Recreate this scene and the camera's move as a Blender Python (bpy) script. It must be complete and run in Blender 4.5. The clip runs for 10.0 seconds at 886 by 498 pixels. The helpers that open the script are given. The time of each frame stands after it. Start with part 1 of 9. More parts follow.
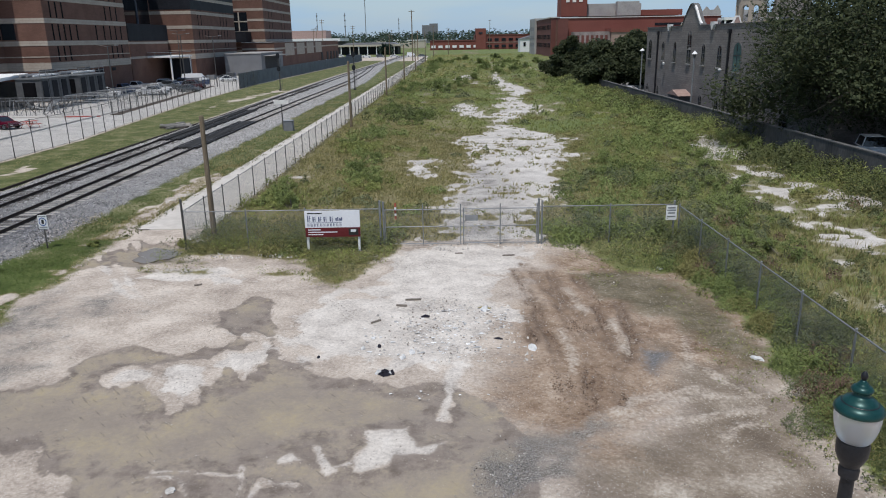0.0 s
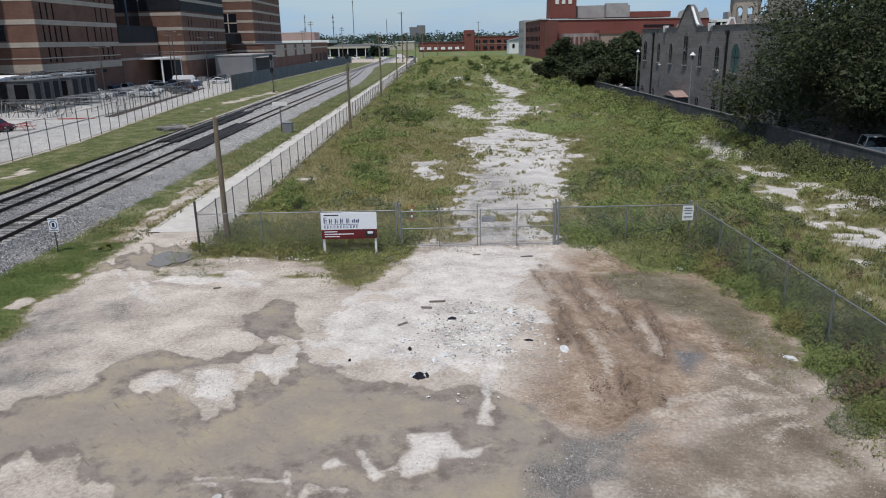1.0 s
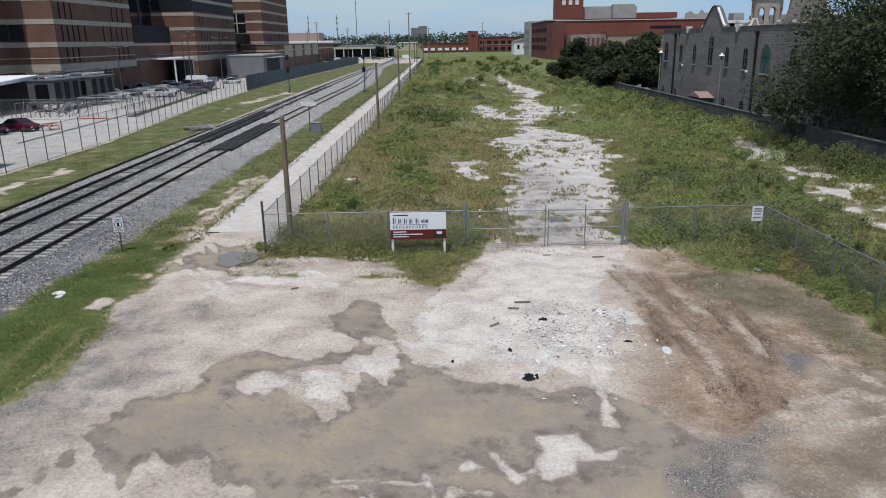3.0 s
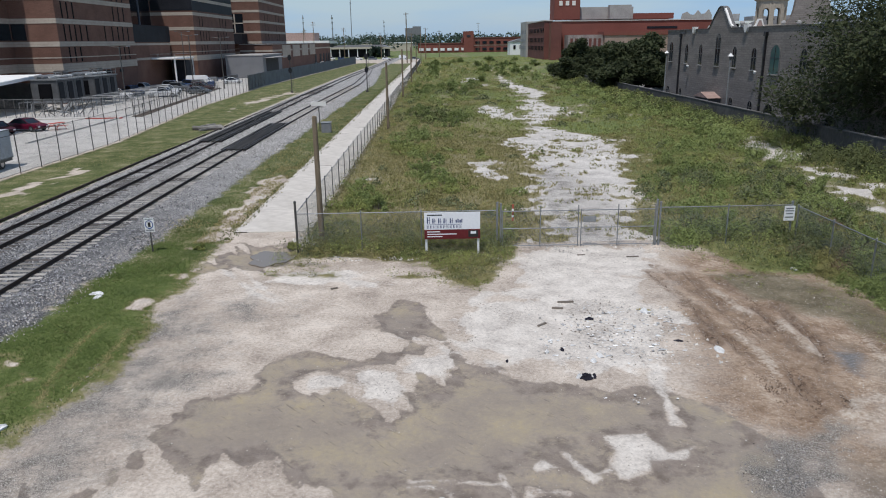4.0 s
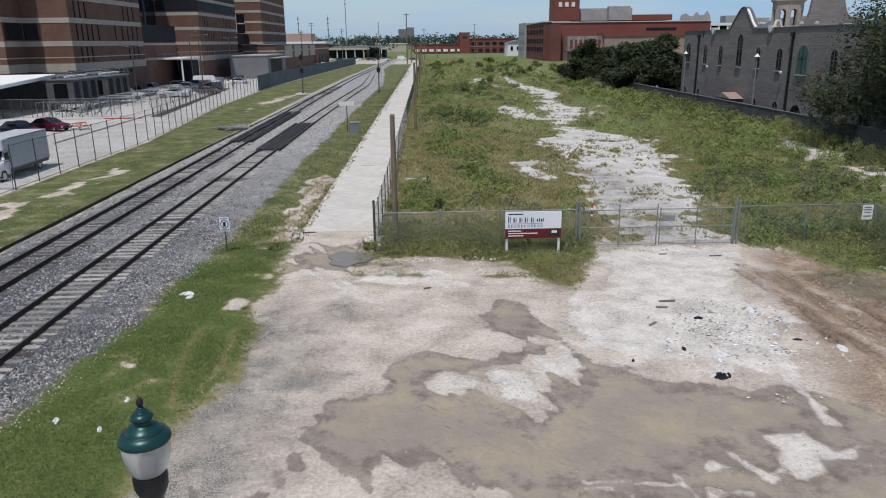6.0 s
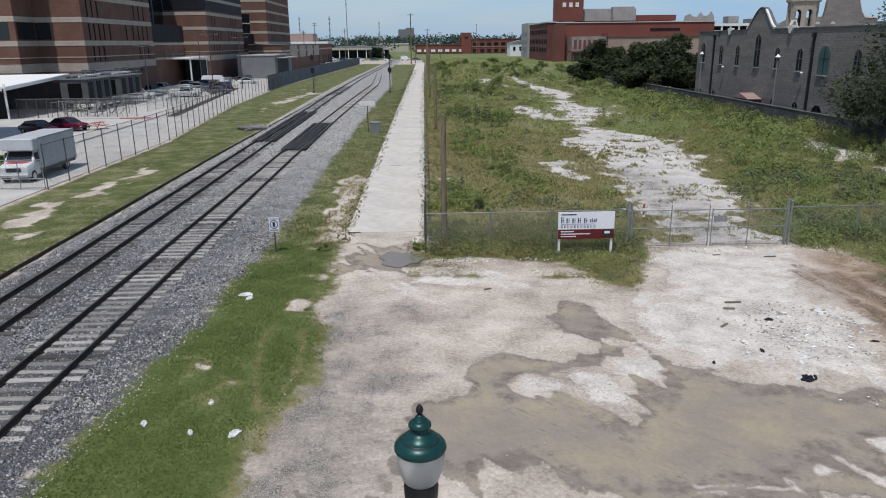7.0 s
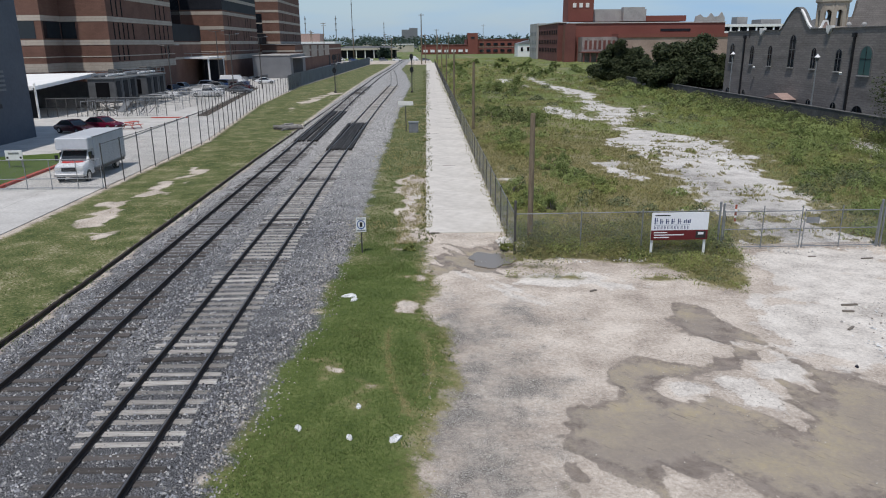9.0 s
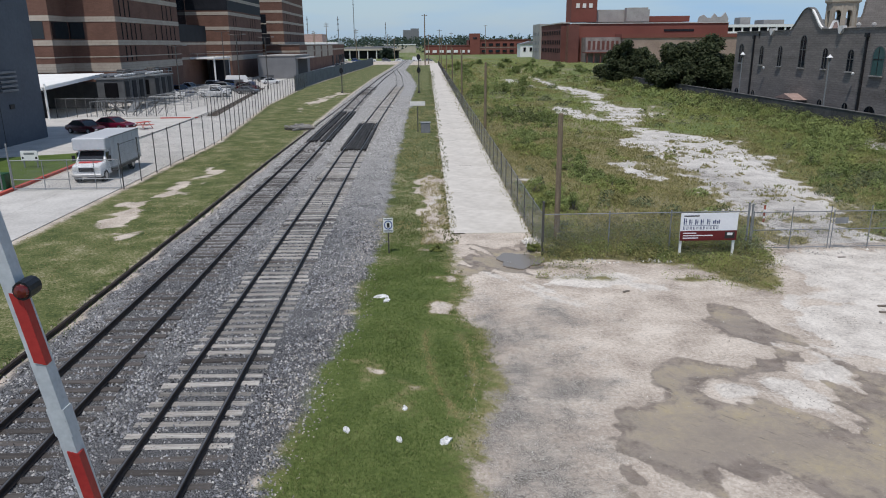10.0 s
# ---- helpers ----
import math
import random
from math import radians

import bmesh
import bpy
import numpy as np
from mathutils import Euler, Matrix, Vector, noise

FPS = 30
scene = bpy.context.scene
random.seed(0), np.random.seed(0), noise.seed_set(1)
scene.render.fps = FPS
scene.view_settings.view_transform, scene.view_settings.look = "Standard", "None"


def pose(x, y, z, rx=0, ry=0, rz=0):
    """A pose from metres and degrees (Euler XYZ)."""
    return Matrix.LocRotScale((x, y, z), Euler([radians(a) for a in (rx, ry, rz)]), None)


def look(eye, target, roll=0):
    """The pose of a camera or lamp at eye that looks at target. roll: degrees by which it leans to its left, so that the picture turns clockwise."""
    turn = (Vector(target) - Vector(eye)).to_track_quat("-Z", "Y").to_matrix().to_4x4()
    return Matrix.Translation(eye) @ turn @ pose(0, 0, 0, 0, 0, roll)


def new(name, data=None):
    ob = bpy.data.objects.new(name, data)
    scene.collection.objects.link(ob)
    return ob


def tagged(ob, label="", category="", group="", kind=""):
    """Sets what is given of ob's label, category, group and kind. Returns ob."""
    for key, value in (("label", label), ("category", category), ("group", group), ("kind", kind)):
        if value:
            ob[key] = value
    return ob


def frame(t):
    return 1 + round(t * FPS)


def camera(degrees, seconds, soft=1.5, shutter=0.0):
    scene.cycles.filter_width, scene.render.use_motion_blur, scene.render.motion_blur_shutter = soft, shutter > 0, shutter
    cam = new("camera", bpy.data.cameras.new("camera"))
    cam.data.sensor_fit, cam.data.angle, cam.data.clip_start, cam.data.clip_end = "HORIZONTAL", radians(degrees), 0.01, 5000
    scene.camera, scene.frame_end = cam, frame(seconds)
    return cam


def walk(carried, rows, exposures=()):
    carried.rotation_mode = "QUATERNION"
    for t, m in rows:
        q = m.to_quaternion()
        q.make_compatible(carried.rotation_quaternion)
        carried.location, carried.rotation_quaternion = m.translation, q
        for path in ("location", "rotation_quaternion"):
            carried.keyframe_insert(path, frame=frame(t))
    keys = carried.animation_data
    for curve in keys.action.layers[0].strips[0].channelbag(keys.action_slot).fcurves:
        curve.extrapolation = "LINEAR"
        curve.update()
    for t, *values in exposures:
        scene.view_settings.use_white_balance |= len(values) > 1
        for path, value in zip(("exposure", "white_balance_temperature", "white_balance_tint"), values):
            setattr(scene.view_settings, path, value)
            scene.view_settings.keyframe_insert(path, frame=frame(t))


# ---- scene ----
cam = camera(64.0, 10.0, 1.05)
PATH = [
    (0, (0.123, 0.237, 9.322), (0.108, 2.211, 8.735), -1.0),
    (0.5, (-0.605, 0.333, 9.309), (-0.585, 2.308, 8.724), -1.0),
    (1, (-1.210, 0.400, 9.293), (-1.190, 2.375, 8.710), -1.0),
    (1.5, (-1.793, 0.460, 9.285), (-1.774, 2.436, 8.702), -0.9),
    (2, (-2.544, 0.484, 9.278), (-2.527, 2.460, 8.697), -0.9),
    (2.5, (-3.419, 0.572, 9.269), (-3.402, 2.548, 8.688), -0.9),
    (4, (-6.159, 0.708, 9.260), (-6.119, 2.683, 8.680), -0.8),
    (4.5, (-7.007, 0.778, 9.242), (-6.959, 2.754, 8.662), -0.7),
    (5, (-7.946, 0.859, 9.210), (-7.889, 2.836, 8.632), -0.7),
    (5.5, (-9.011, 0.940, 9.185), (-8.949, 2.917, 8.607), -0.7),
    (7, (-12.496, 1.320, 9.152), (-12.427, 3.297, 8.575), -0.6),
    (7.5, (-13.679, 1.503, 9.138), (-13.611, 3.479, 8.561), -0.5),
    (8, (-14.670, 1.618, 9.118), (-14.604, 3.595, 8.542), -0.5),
    (8.5, (-15.606, 1.771, 9.094), (-15.540, 3.748, 8.518), -0.5),
    (9, (-16.422, 1.859, 9.090), (-16.356, 3.837, 8.514), -0.5),
    (9.5, (-17.196, 1.954, 9.079), (-17.131, 3.932, 8.505), -0.5),
    (10, (-17.608, 2.018, 9.072), (-17.544, 3.994, 8.498), -0.5),
]
walk(cam, [(t, look(eye, target, roll)) for t, eye, target, roll in PATH], [(0.0, -0.1, 6500, 11.5), (10.0, -0.1, 6500, 11.5)])

# ---- world and sun ----
SUN = Vector((-0.16, -0.36, 0.92)).normalized()
world = bpy.data.worlds.new("sky")
scene.world = world
world.use_nodes = True
wn, wl = world.node_tree.nodes, world.node_tree.links
sky = wn.new("ShaderNodeTexSky")
sky.sky_type, sky.sun_disc = "NISHITA", False
sky.sun_elevation = math.asin(SUN.z)
sky.sun_rotation = math.atan2(SUN.x, SUN.y)
sky.dust_density, sky.air_density = 0.7, 1.0
wco, wmap, wnoise, wramp, wmix = [wn.new(k) for k in ("ShaderNodeTexCoord", "ShaderNodeMapping", "ShaderNodeTexNoise", "ShaderNodeValToRGB", "ShaderNodeMix")]
wmap.inputs["Scale"].default_value = (1.0, 1.0, 5.0)
wnoise.inputs["Scale"].default_value, wnoise.inputs["Detail"].default_value = 3.2, 6.0
wramp.color_ramp.elements[0].position, wramp.color_ramp.elements[1].position = 0.42, 0.75
wmix.data_type = "RGBA"
wmix.inputs["B"].default_value = (2.8, 4.6, 6.75, 1)
wl.new(wco.outputs["Generated"], wmap.inputs["Vector"])
wl.new(wmap.outputs["Vector"], wnoise.inputs["Vector"])
wl.new(wnoise.outputs["Fac"], wramp.inputs["Fac"])
cloudy = wn.new("ShaderNodeMath")
cloudy.operation = "MULTIPLY"
cloudy.inputs[1].default_value = 0.45
wl.new(wramp.outputs["Color"], cloudy.inputs[0])
wsep, wfall, whaze = wn.new("ShaderNodeSeparateXYZ"), wn.new("ShaderNodeMapRange"), wn.new("ShaderNodeMath")
wfall.inputs["From Min"].default_value, wfall.inputs["From Max"].default_value = 0.0, 0.22
wfall.inputs["To Min"].default_value, wfall.inputs["To Max"].default_value = 0.62, 0.05
whaze.operation = "ADD"
wl.new(wco.outputs["Generated"], wsep.inputs[0])
wl.new(wsep.outputs["Z"], wfall.inputs["Value"])
wl.new(wfall.outputs["Result"], whaze.inputs[0])
wl.new(cloudy.outputs[0], whaze.inputs[1])
wl.new(whaze.outputs[0], wmix.inputs["Factor"])
wl.new(sky.outputs["Color"], wmix.inputs["A"])
wl.new(wmix.outputs["Result"], wn["Background"].inputs["Color"])
wn["Background"].inputs["Strength"].default_value = 0.115
sun = new("sun", bpy.data.lights.new("sun", "SUN"))
sun.data.energy, sun.data.angle, sun.data.color = 3.35, radians(0.55), (1.0, 0.97, 0.93)
sun.matrix_world = look(SUN * 100, (0, 0, 0))


# ---- materials ----
def surface(name, dark, light, scale=1.0, rough=0.85, bump=0.3, metal=0.0, fine=12.0, vary=0.0, island=0.0, stretch=(1, 1, 1), spec=0.3, courses=None):
    """A rough surface: two colours mixed by broad and fine noise, with fine relief; vary and island shift the brightness piece by piece."""
    m = bpy.data.materials.new(name)
    m.use_nodes = True
    n, l = m.node_tree.nodes, m.node_tree.links
    b = n["Principled BSDF"]
    co, mp = n.new("ShaderNodeTexCoord"), n.new("ShaderNodeMapping")
    mp.inputs["Scale"].default_value = stretch
    l.new(co.outputs["Object"], mp.inputs["Vector"])
    n1, n2 = n.new("ShaderNodeTexNoise"), n.new("ShaderNodeTexNoise")
    n1.inputs["Scale"].default_value, n1.inputs["Detail"].default_value = scale, 4
    n2.inputs["Scale"].default_value, n2.inputs["Detail"].default_value = scale * fine, 3
    add = n.new("ShaderNodeMath")
    add.operation = "MULTIPLY_ADD"
    add.inputs[1].default_value = 0.55
    half = n.new("ShaderNodeMath")
    half.operation = "MULTIPLY"
    half.inputs[1].default_value = 0.45
    for q in (n1, n2):
        l.new(mp.outputs["Vector"], q.inputs["Vector"])
    l.new(n2.outputs["Fac"], half.inputs[0])
    l.new(n1.outputs["Fac"], add.inputs[0])
    l.new(half.outputs[0], add.inputs[2])
    ramp = n.new("ShaderNodeValToRGB")
    ramp.color_ramp.elements[0].position, ramp.color_ramp.elements[1].position = 0.33, 0.67
    ramp.color_ramp.elements[0].color, ramp.color_ramp.elements[1].color = (*dark, 1), (*light, 1)
    l.new(add.outputs[0], ramp.inputs["Fac"])
    out = ramp.outputs["Color"]
    for node, socket, amount in (("ShaderNodeObjectInfo", "Random", vary), ("ShaderNodeNewGeometry", "Random Per Island", island)):
        if amount:
            src, rng, hsv = n.new(node), n.new("ShaderNodeMapRange"), n.new("ShaderNodeHueSaturation")
            rng.inputs["To Min"].default_value, rng.inputs["To Max"].default_value = 1 - amount, 1 + amount
            l.new(src.outputs[socket], rng.inputs["Value"])
            l.new(rng.outputs["Result"], hsv.inputs["Value"])
            l.new(out, hsv.inputs["Color"])
            out = hsv.outputs["Color"]
    if courses:
        sep, add2, com, br, mx = [n.new(k) for k in ("ShaderNodeSeparateXYZ", "ShaderNodeMath", "ShaderNodeCombineXYZ", "ShaderNodeTexBrick", "ShaderNodeMix")]
        l.new(co.outputs["Object"], sep.inputs[0])
        l.new(sep.outputs["X"], add2.inputs[0])
        l.new(sep.outputs["Y"], add2.inputs[1])
        l.new(add2.outputs[0], com.inputs["X"])
        l.new(sep.outputs["Z"], com.inputs["Y"])
        l.new(com.outputs[0], br.inputs["Vector"])
        br.inputs["Scale"].default_value = 1.0
        br.inputs["Brick Width"].default_value, br.inputs["Row Height"].default_value, br.inputs["Mortar Size"].default_value = courses[0], courses[1], courses[1] * 0.09
        br.inputs["Color1"].default_value, br.inputs["Color2"].default_value, br.inputs["Mortar"].default_value = (1, 1, 1, 1), (courses[2],) * 3 + (1,), (courses[3],) * 3 + (1,)
        mx.data_type, mx.blend_type = "RGBA", "MULTIPLY"
        mx.inputs["Factor"].default_value = 1.0
        l.new(out, mx.inputs["A"])
        l.new(br.outputs["Color"], mx.inputs["B"])
        out = mx.outputs["Result"]
    l.new(out, b.inputs["Base Color"])
    b.inputs["Roughness"].default_value, b.inputs["Metallic"].default_value = rough, metal
    b.inputs["Specular IOR Level"].default_value = spec
    if bump:
        bm = n.new("ShaderNodeBump")
        bm.inputs["Strength"].default_value, bm.inputs["Distance"].default_value = bump, 0.02
        l.new(n2.outputs["Fac"], bm.inputs["Height"])
        l.new(bm.outputs["Normal"], b.inputs["Normal"])
    return m


def leafy(name, dark, light, island=0.35, scale=0.5, lift=0.85):
    """Leaves and blades: green that varies in broad patches and blade by blade, a little light coming through."""
    m = surface(name, dark, light, scale=scale, rough=0.6, bump=0, fine=6, island=island, spec=0.2)
    n, l = m.node_tree.nodes, m.node_tree.links
    b = n["Principled BSDF"]
    tr, mix = n.new("ShaderNodeBsdfTranslucent"), n.new("ShaderNodeMixShader")
    mix.inputs["Fac"].default_value = 0.3
    # small soft leaves scatter light as a body: their shading leans towards the open sky
    geo, soft, norm = n.new("ShaderNodeNewGeometry"), n.new("ShaderNodeVectorMath"), n.new("ShaderNodeVectorMath")
    soft.operation, norm.operation = "MULTIPLY_ADD", "NORMALIZE"
    soft.inputs[1].default_value, soft.inputs[2].default_value = (1 - lift * 0.6,) * 3, (0, 0, lift)
    l.new(geo.outputs["Normal"], soft.inputs[0])
    l.new(soft.outputs[0], norm.inputs[0])
    l.new(norm.outputs[0], b.inputs["Normal"])
    l.new(norm.outputs[0], tr.inputs["Normal"])
    l.new(b.inputs["Base Color"].links[0].from_socket, tr.inputs["Color"])
    l.new(b.outputs[0], mix.inputs[1])
    l.new(tr.outputs[0], mix.inputs[2])
    l.new(mix.outputs[0], n["Material Output"].inputs["Surface"])
    return m


def glass(name, colour, rough=0.05):
    m = bpy.data.materials.new(name)
    m.use_nodes = True
    b = m.node_tree.nodes["Principled BSDF"]
    b.inputs["Base Color"].default_value = (*colour, 1)
    b.inputs["Roughness"].default_value = rough
    b.inputs["Specular IOR Level"].default_value = 0.6
    return m


def chain_link(name, colour, wire, pitch=0.055):
    """Wire netting: diamonds of thin wire, clear between them."""
    m = bpy.data.materials.new(name)
    m.use_nodes = True
    n, l = m.node_tree.nodes, m.node_tree.links
    b = n["Principled BSDF"]
    b.inputs["Base Color"].default_value = (*colour, 1)
    b.inputs["Metallic"].default_value, b.inputs["Roughness"].default_value = 0.6, 0.5
    co, sep = n.new("ShaderNodeTexCoord"), n.new("ShaderNodeSeparateXYZ")
    l.new(co.outputs["Object"], sep.inputs[0])

    def op(kind, a, c=None):
        q = n.new("ShaderNodeMath")
        q.operation = kind
        for i, v in enumerate((a, c)):
            if v is None:
                continue
            if isinstance(v, (int, float)):
                q.inputs[i].default_value = v
            else:
                l.new(v, q.inputs[i])
        return q.outputs[0]
    along = op("ADD", sep.outputs["X"], sep.outputs["Y"])
    lines = []
    for kind in ("ADD", "SUBTRACT"):
        d = op("FRACT", op("DIVIDE", op(kind, along, sep.outputs["Z"]), pitch))
        lines.append(op("LESS_THAN", d, wire))
    mask = op("MAXIMUM", lines[0], lines[1])
    clear, mix = n.new("ShaderNodeBsdfTransparent"), n.new("ShaderNodeMixShader")
    l.new(mask, mix.inputs["Fac"])
    l.new(clear.outputs[0], mix.inputs[1])
    l.new(b.outputs[0], mix.inputs[2])
    l.new(mix.outputs[0], n["Material Output"].inputs["Surface"])
    return m


M = {
    "concrete": surface("concrete", (0.38, 0.362, 0.335), (0.56, 0.54, 0.505), 0.5, 0.9, 0.25, vary=0.08),
    "road": surface("pale worn concrete", (0.45, 0.415, 0.365), (0.63, 0.59, 0.53), 0.35, 0.92, 0.1, fine=6, vary=0.03),
    "kerb": surface("concrete kerb", (0.40, 0.38, 0.35), (0.55, 0.53, 0.5), 1.0),
    "kerb_red": surface("red painted kerb", (0.38, 0.06, 0.05), (0.50, 0.12, 0.09), 1.5),
    "rail": surface("rusty dark rail steel", (0.035, 0.028, 0.025), (0.075, 0.055, 0.045), 2.0, 0.55, 0.15, 0.5),
    "railtop": surface("worn steel", (0.16, 0.15, 0.14), (0.3, 0.29, 0.28), 3.0, 0.4, 0.05, 0.8),
    "tie": surface("weathered pale tie", (0.135, 0.124, 0.111), (0.45, 0.42, 0.378), 2.6, 0.92, 0.5, vary=0.4, stretch=(0.4, 4, 2)),
    "tie_dark": surface("dark creosoted tie", (0.04, 0.036, 0.033), (0.125, 0.11, 0.10), 2.2, 0.9, 0.4, vary=0.3, stretch=(0.4, 4, 2)),
    "stone": surface("ballast stone", (0.045, 0.047, 0.053), (0.225, 0.229, 0.242), 3.0, 0.95, 0, island=0.95),
    "pale_stone": surface("pale rubble", (0.33, 0.31, 0.28), (0.60, 0.575, 0.53), 3.0, 0.95, 0.2, island=0.4),
    "panel": surface("black timber crossing", (0.012, 0.012, 0.012), (0.05, 0.047, 0.044), 1.2, 0.85, 0.4, vary=0.3, stretch=(3, 0.4, 1)),
    "galv": surface("galvanised steel", (0.20, 0.21, 0.215), (0.33, 0.34, 0.345), 4.0, 0.5, 0.05, 0.5),
    "galv_dark": surface("weathered dark steel", (0.06, 0.06, 0.06), (0.15, 0.14, 0.13), 4.0, 0.6, 0.1, 0.5),
    "netting": chain_link("chain link", (0.24, 0.25, 0.26), 0.075),
    "netting_far": chain_link("far chain link", (0.22, 0.225, 0.23), 0.085),
    "netting_long": chain_link("close woven chain link", (0.30, 0.315, 0.33), 0.2),
    "netting_side": chain_link("dull chain link", (0.20, 0.225, 0.255), 0.125),
    "screen": surface("grey privacy screen", (0.13, 0.138, 0.15), (0.21, 0.22, 0.235), 0.6, 0.9, 0.1),
    "pole": surface("weathered pole wood", (0.095, 0.073, 0.050), (0.26, 0.205, 0.14), 1.5, 0.9, 0.5, stretch=(6, 6, 0.6)),
    "white": surface("white paint", (0.68, 0.68, 0.67), (0.82, 0.82, 0.80), 1.5, 0.5, 0.03, spec=0.4),
    "sign_white": surface("sign white", (0.70, 0.71, 0.74), (0.80, 0.81, 0.83), 0.8, 0.45, 0),
    "maroon": surface("maroon print", (0.10, 0.012, 0.014), (0.15, 0.022, 0.025), 1.0, 0.45, 0),
    "ink_blue": surface("blue grey print", (0.06, 0.075, 0.16), (0.09, 0.11, 0.2), 1.0, 0.5, 0),
    "ink_black": surface("black print", (0.02, 0.02, 0.02), (0.04, 0.04, 0.04), 1.0, 0.5, 0),
    "sign_blue": surface("sign blue", (0.06, 0.10, 0.26), (0.09, 0.14, 0.33), 1.0, 0.5, 0),
    "lamp_green": surface("green enamel", (0.005, 0.038, 0.036), (0.010, 0.060, 0.055), 3.0, 0.36, 0.02, 0.3, spec=0.4),
    "black_iron": surface("black painted iron", (0.008, 0.009, 0.011), (0.02, 0.02, 0.024), 3.0, 0.45, 0.1),
    "arm_white": surface("dirty white arm", (0.33, 0.36, 0.38), (0.48, 0.52, 0.54), 2.0, 0.6, 0.05),
    "arm_red": surface("red reflective stripe", (0.25, 0.02, 0.02), (0.36, 0.035, 0.03), 2.0, 0.45, 0.02),
    "red_lens": glass("dark red lens", (0.10, 0.012, 0.01), 0.15),
    "brick": surface("red brown brick", (0.122, 0.063, 0.047), (0.20, 0.11, 0.081), 0.35, 0.9, 0.15, fine=40, courses=(0.6, 0.2, 0.86, 0.78)),
    "limestone": surface("buff stone band", (0.36, 0.31, 0.26), (0.48, 0.42, 0.35), 0.4, 0.9, 0.1, courses=(1.2, 0.4, 0.93, 0.8)),
    "dark_clad": surface("dark cladding", (0.010, 0.011, 0.014), (0.024, 0.026, 0.032), 0.4, 0.6, 0.05, spec=0.12),
    "dark_glass": glass("dark window glass", (0.012, 0.015, 0.019)),
    "slit": surface("slit window glass", (0.004, 0.004, 0.005), (0.010, 0.010, 0.012), 1.0, 0.7, 0, spec=0.05),
    "green_glass": glass("greenish window glass", (0.06, 0.12, 0.115), 0.08),
    "grey_clad": surface("blue grey panel wall", (0.075, 0.085, 0.105), (0.105, 0.118, 0.14), 0.3, 0.7, 0.05),
    "grey_shed": surface("grey sheet shed", (0.15, 0.155, 0.165), (0.21, 0.215, 0.225), 0.4, 0.6, 0.05),
    "asphalt": surface("dark asphalt", (0.04, 0.042, 0.045), (0.075, 0.075, 0.075), 0.5, 0.9, 0.3),
    "stucco": surface("grey stucco block", (0.165, 0.145, 0.132), (0.30, 0.27, 0.248), 0.35, 0.92, 0.3, fine=14, courses=(1.1, 0.27, 0.84, 0.74), stretch=(1, 0.35, 2.2)),
    "wall_grey": surface("grey rendered wall", (0.085, 0.083, 0.082), (0.16, 0.156, 0.152), 0.5, 0.92, 0.3),
    "grass_pale": leafy("sunburnt mown grass", (0.085, 0.108, 0.030), (0.168, 0.182, 0.064), 0.3, 0.5),
    "pale_ballast": surface("pale crushed ballast", (0.17, 0.165, 0.156), (0.42, 0.41, 0.396), 3.0, 0.95, 0, island=0.5),
    "mulch": surface("brown mulch", (0.05, 0.038, 0.03), (0.13, 0.10, 0.08), 2.0, 0.95, 0.6),
    "coping": surface("stained coping", (0.075, 0.075, 0.074), (0.185, 0.18, 0.173), 0.8, 0.92, 0.3),
    "steel_grey": surface("dull grey steel sheet", (0.075, 0.078, 0.082), (0.13, 0.133, 0.138), 1.0, 0.6, 0.1, 0.2),
    "bush": leafy("fresh bush leaves", (0.165, 0.21, 0.062), (0.285, 0.335, 0.122), 0.25, 0.6, 0.6),
    "bush_dark": leafy("dark bush leaves", (0.125, 0.16, 0.048), (0.22, 0.27, 0.092), 0.25, 0.6, 0.55),
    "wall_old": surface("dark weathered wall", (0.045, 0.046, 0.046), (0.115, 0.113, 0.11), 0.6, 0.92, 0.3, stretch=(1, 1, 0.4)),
    "ornament": surface("white plaster ornament", (0.62, 0.60, 0.56), (0.78, 0.76, 0.72), 1.0),
    "terracotta": surface("pinkish roof tile", (0.25, 0.165, 0.14), (0.38, 0.28, 0.24), 1.5),
    "tower_stone": surface("tan tower stone", (0.28, 0.24, 0.19), (0.40, 0.35, 0.28), 0.4),
    "red_wall": surface("red painted brick wall", (0.15, 0.052, 0.040), (0.225, 0.080, 0.062), 0.08, 0.9, 0.1, fine=30),
    "red_dark": surface("dark red brick wall", (0.11, 0.045, 0.038), (0.18, 0.072, 0.06), 0.15, 0.9, 0.1, fine=30),
    "peach": surface("faded pink concrete", (0.24, 0.17, 0.135), (0.38, 0.285, 0.235), 0.15),
    "grey_conc": surface("grey concrete", (0.27, 0.26, 0.25), (0.40, 0.39, 0.37), 0.2),
    "ruin": surface("stained grey pink plaster", (0.17, 0.145, 0.135), (0.34, 0.295, 0.275), 0.3, 0.92, 0.2, fine=8),
    "tan_roof": surface("tan sheet", (0.40, 0.36, 0.28), (0.5, 0.46, 0.38), 0.2),
    # bluish haze of distance is mixed into these leaf colours
    "haze_tree": leafy("haze tinted far leaves", (0.028, 0.046, 0.034), (0.056, 0.082, 0.056), 0.3, 0.05, 0.3),
    "bark": surface("grey bark", (0.10, 0.088, 0.074), (0.23, 0.205, 0.178), 2.0, 0.95, 0.6, stretch=(4, 4, 0.8)),
    "oak": leafy("dark oak leaves", (0.036, 0.047, 0.021), (0.076, 0.092, 0.042), 0.3, 0.5, 0.35),
    "oak_light": leafy("olive oak leaves", (0.04, 0.058, 0.022), (0.08, 0.10, 0.04), 0.4, 0.5, 0.3),
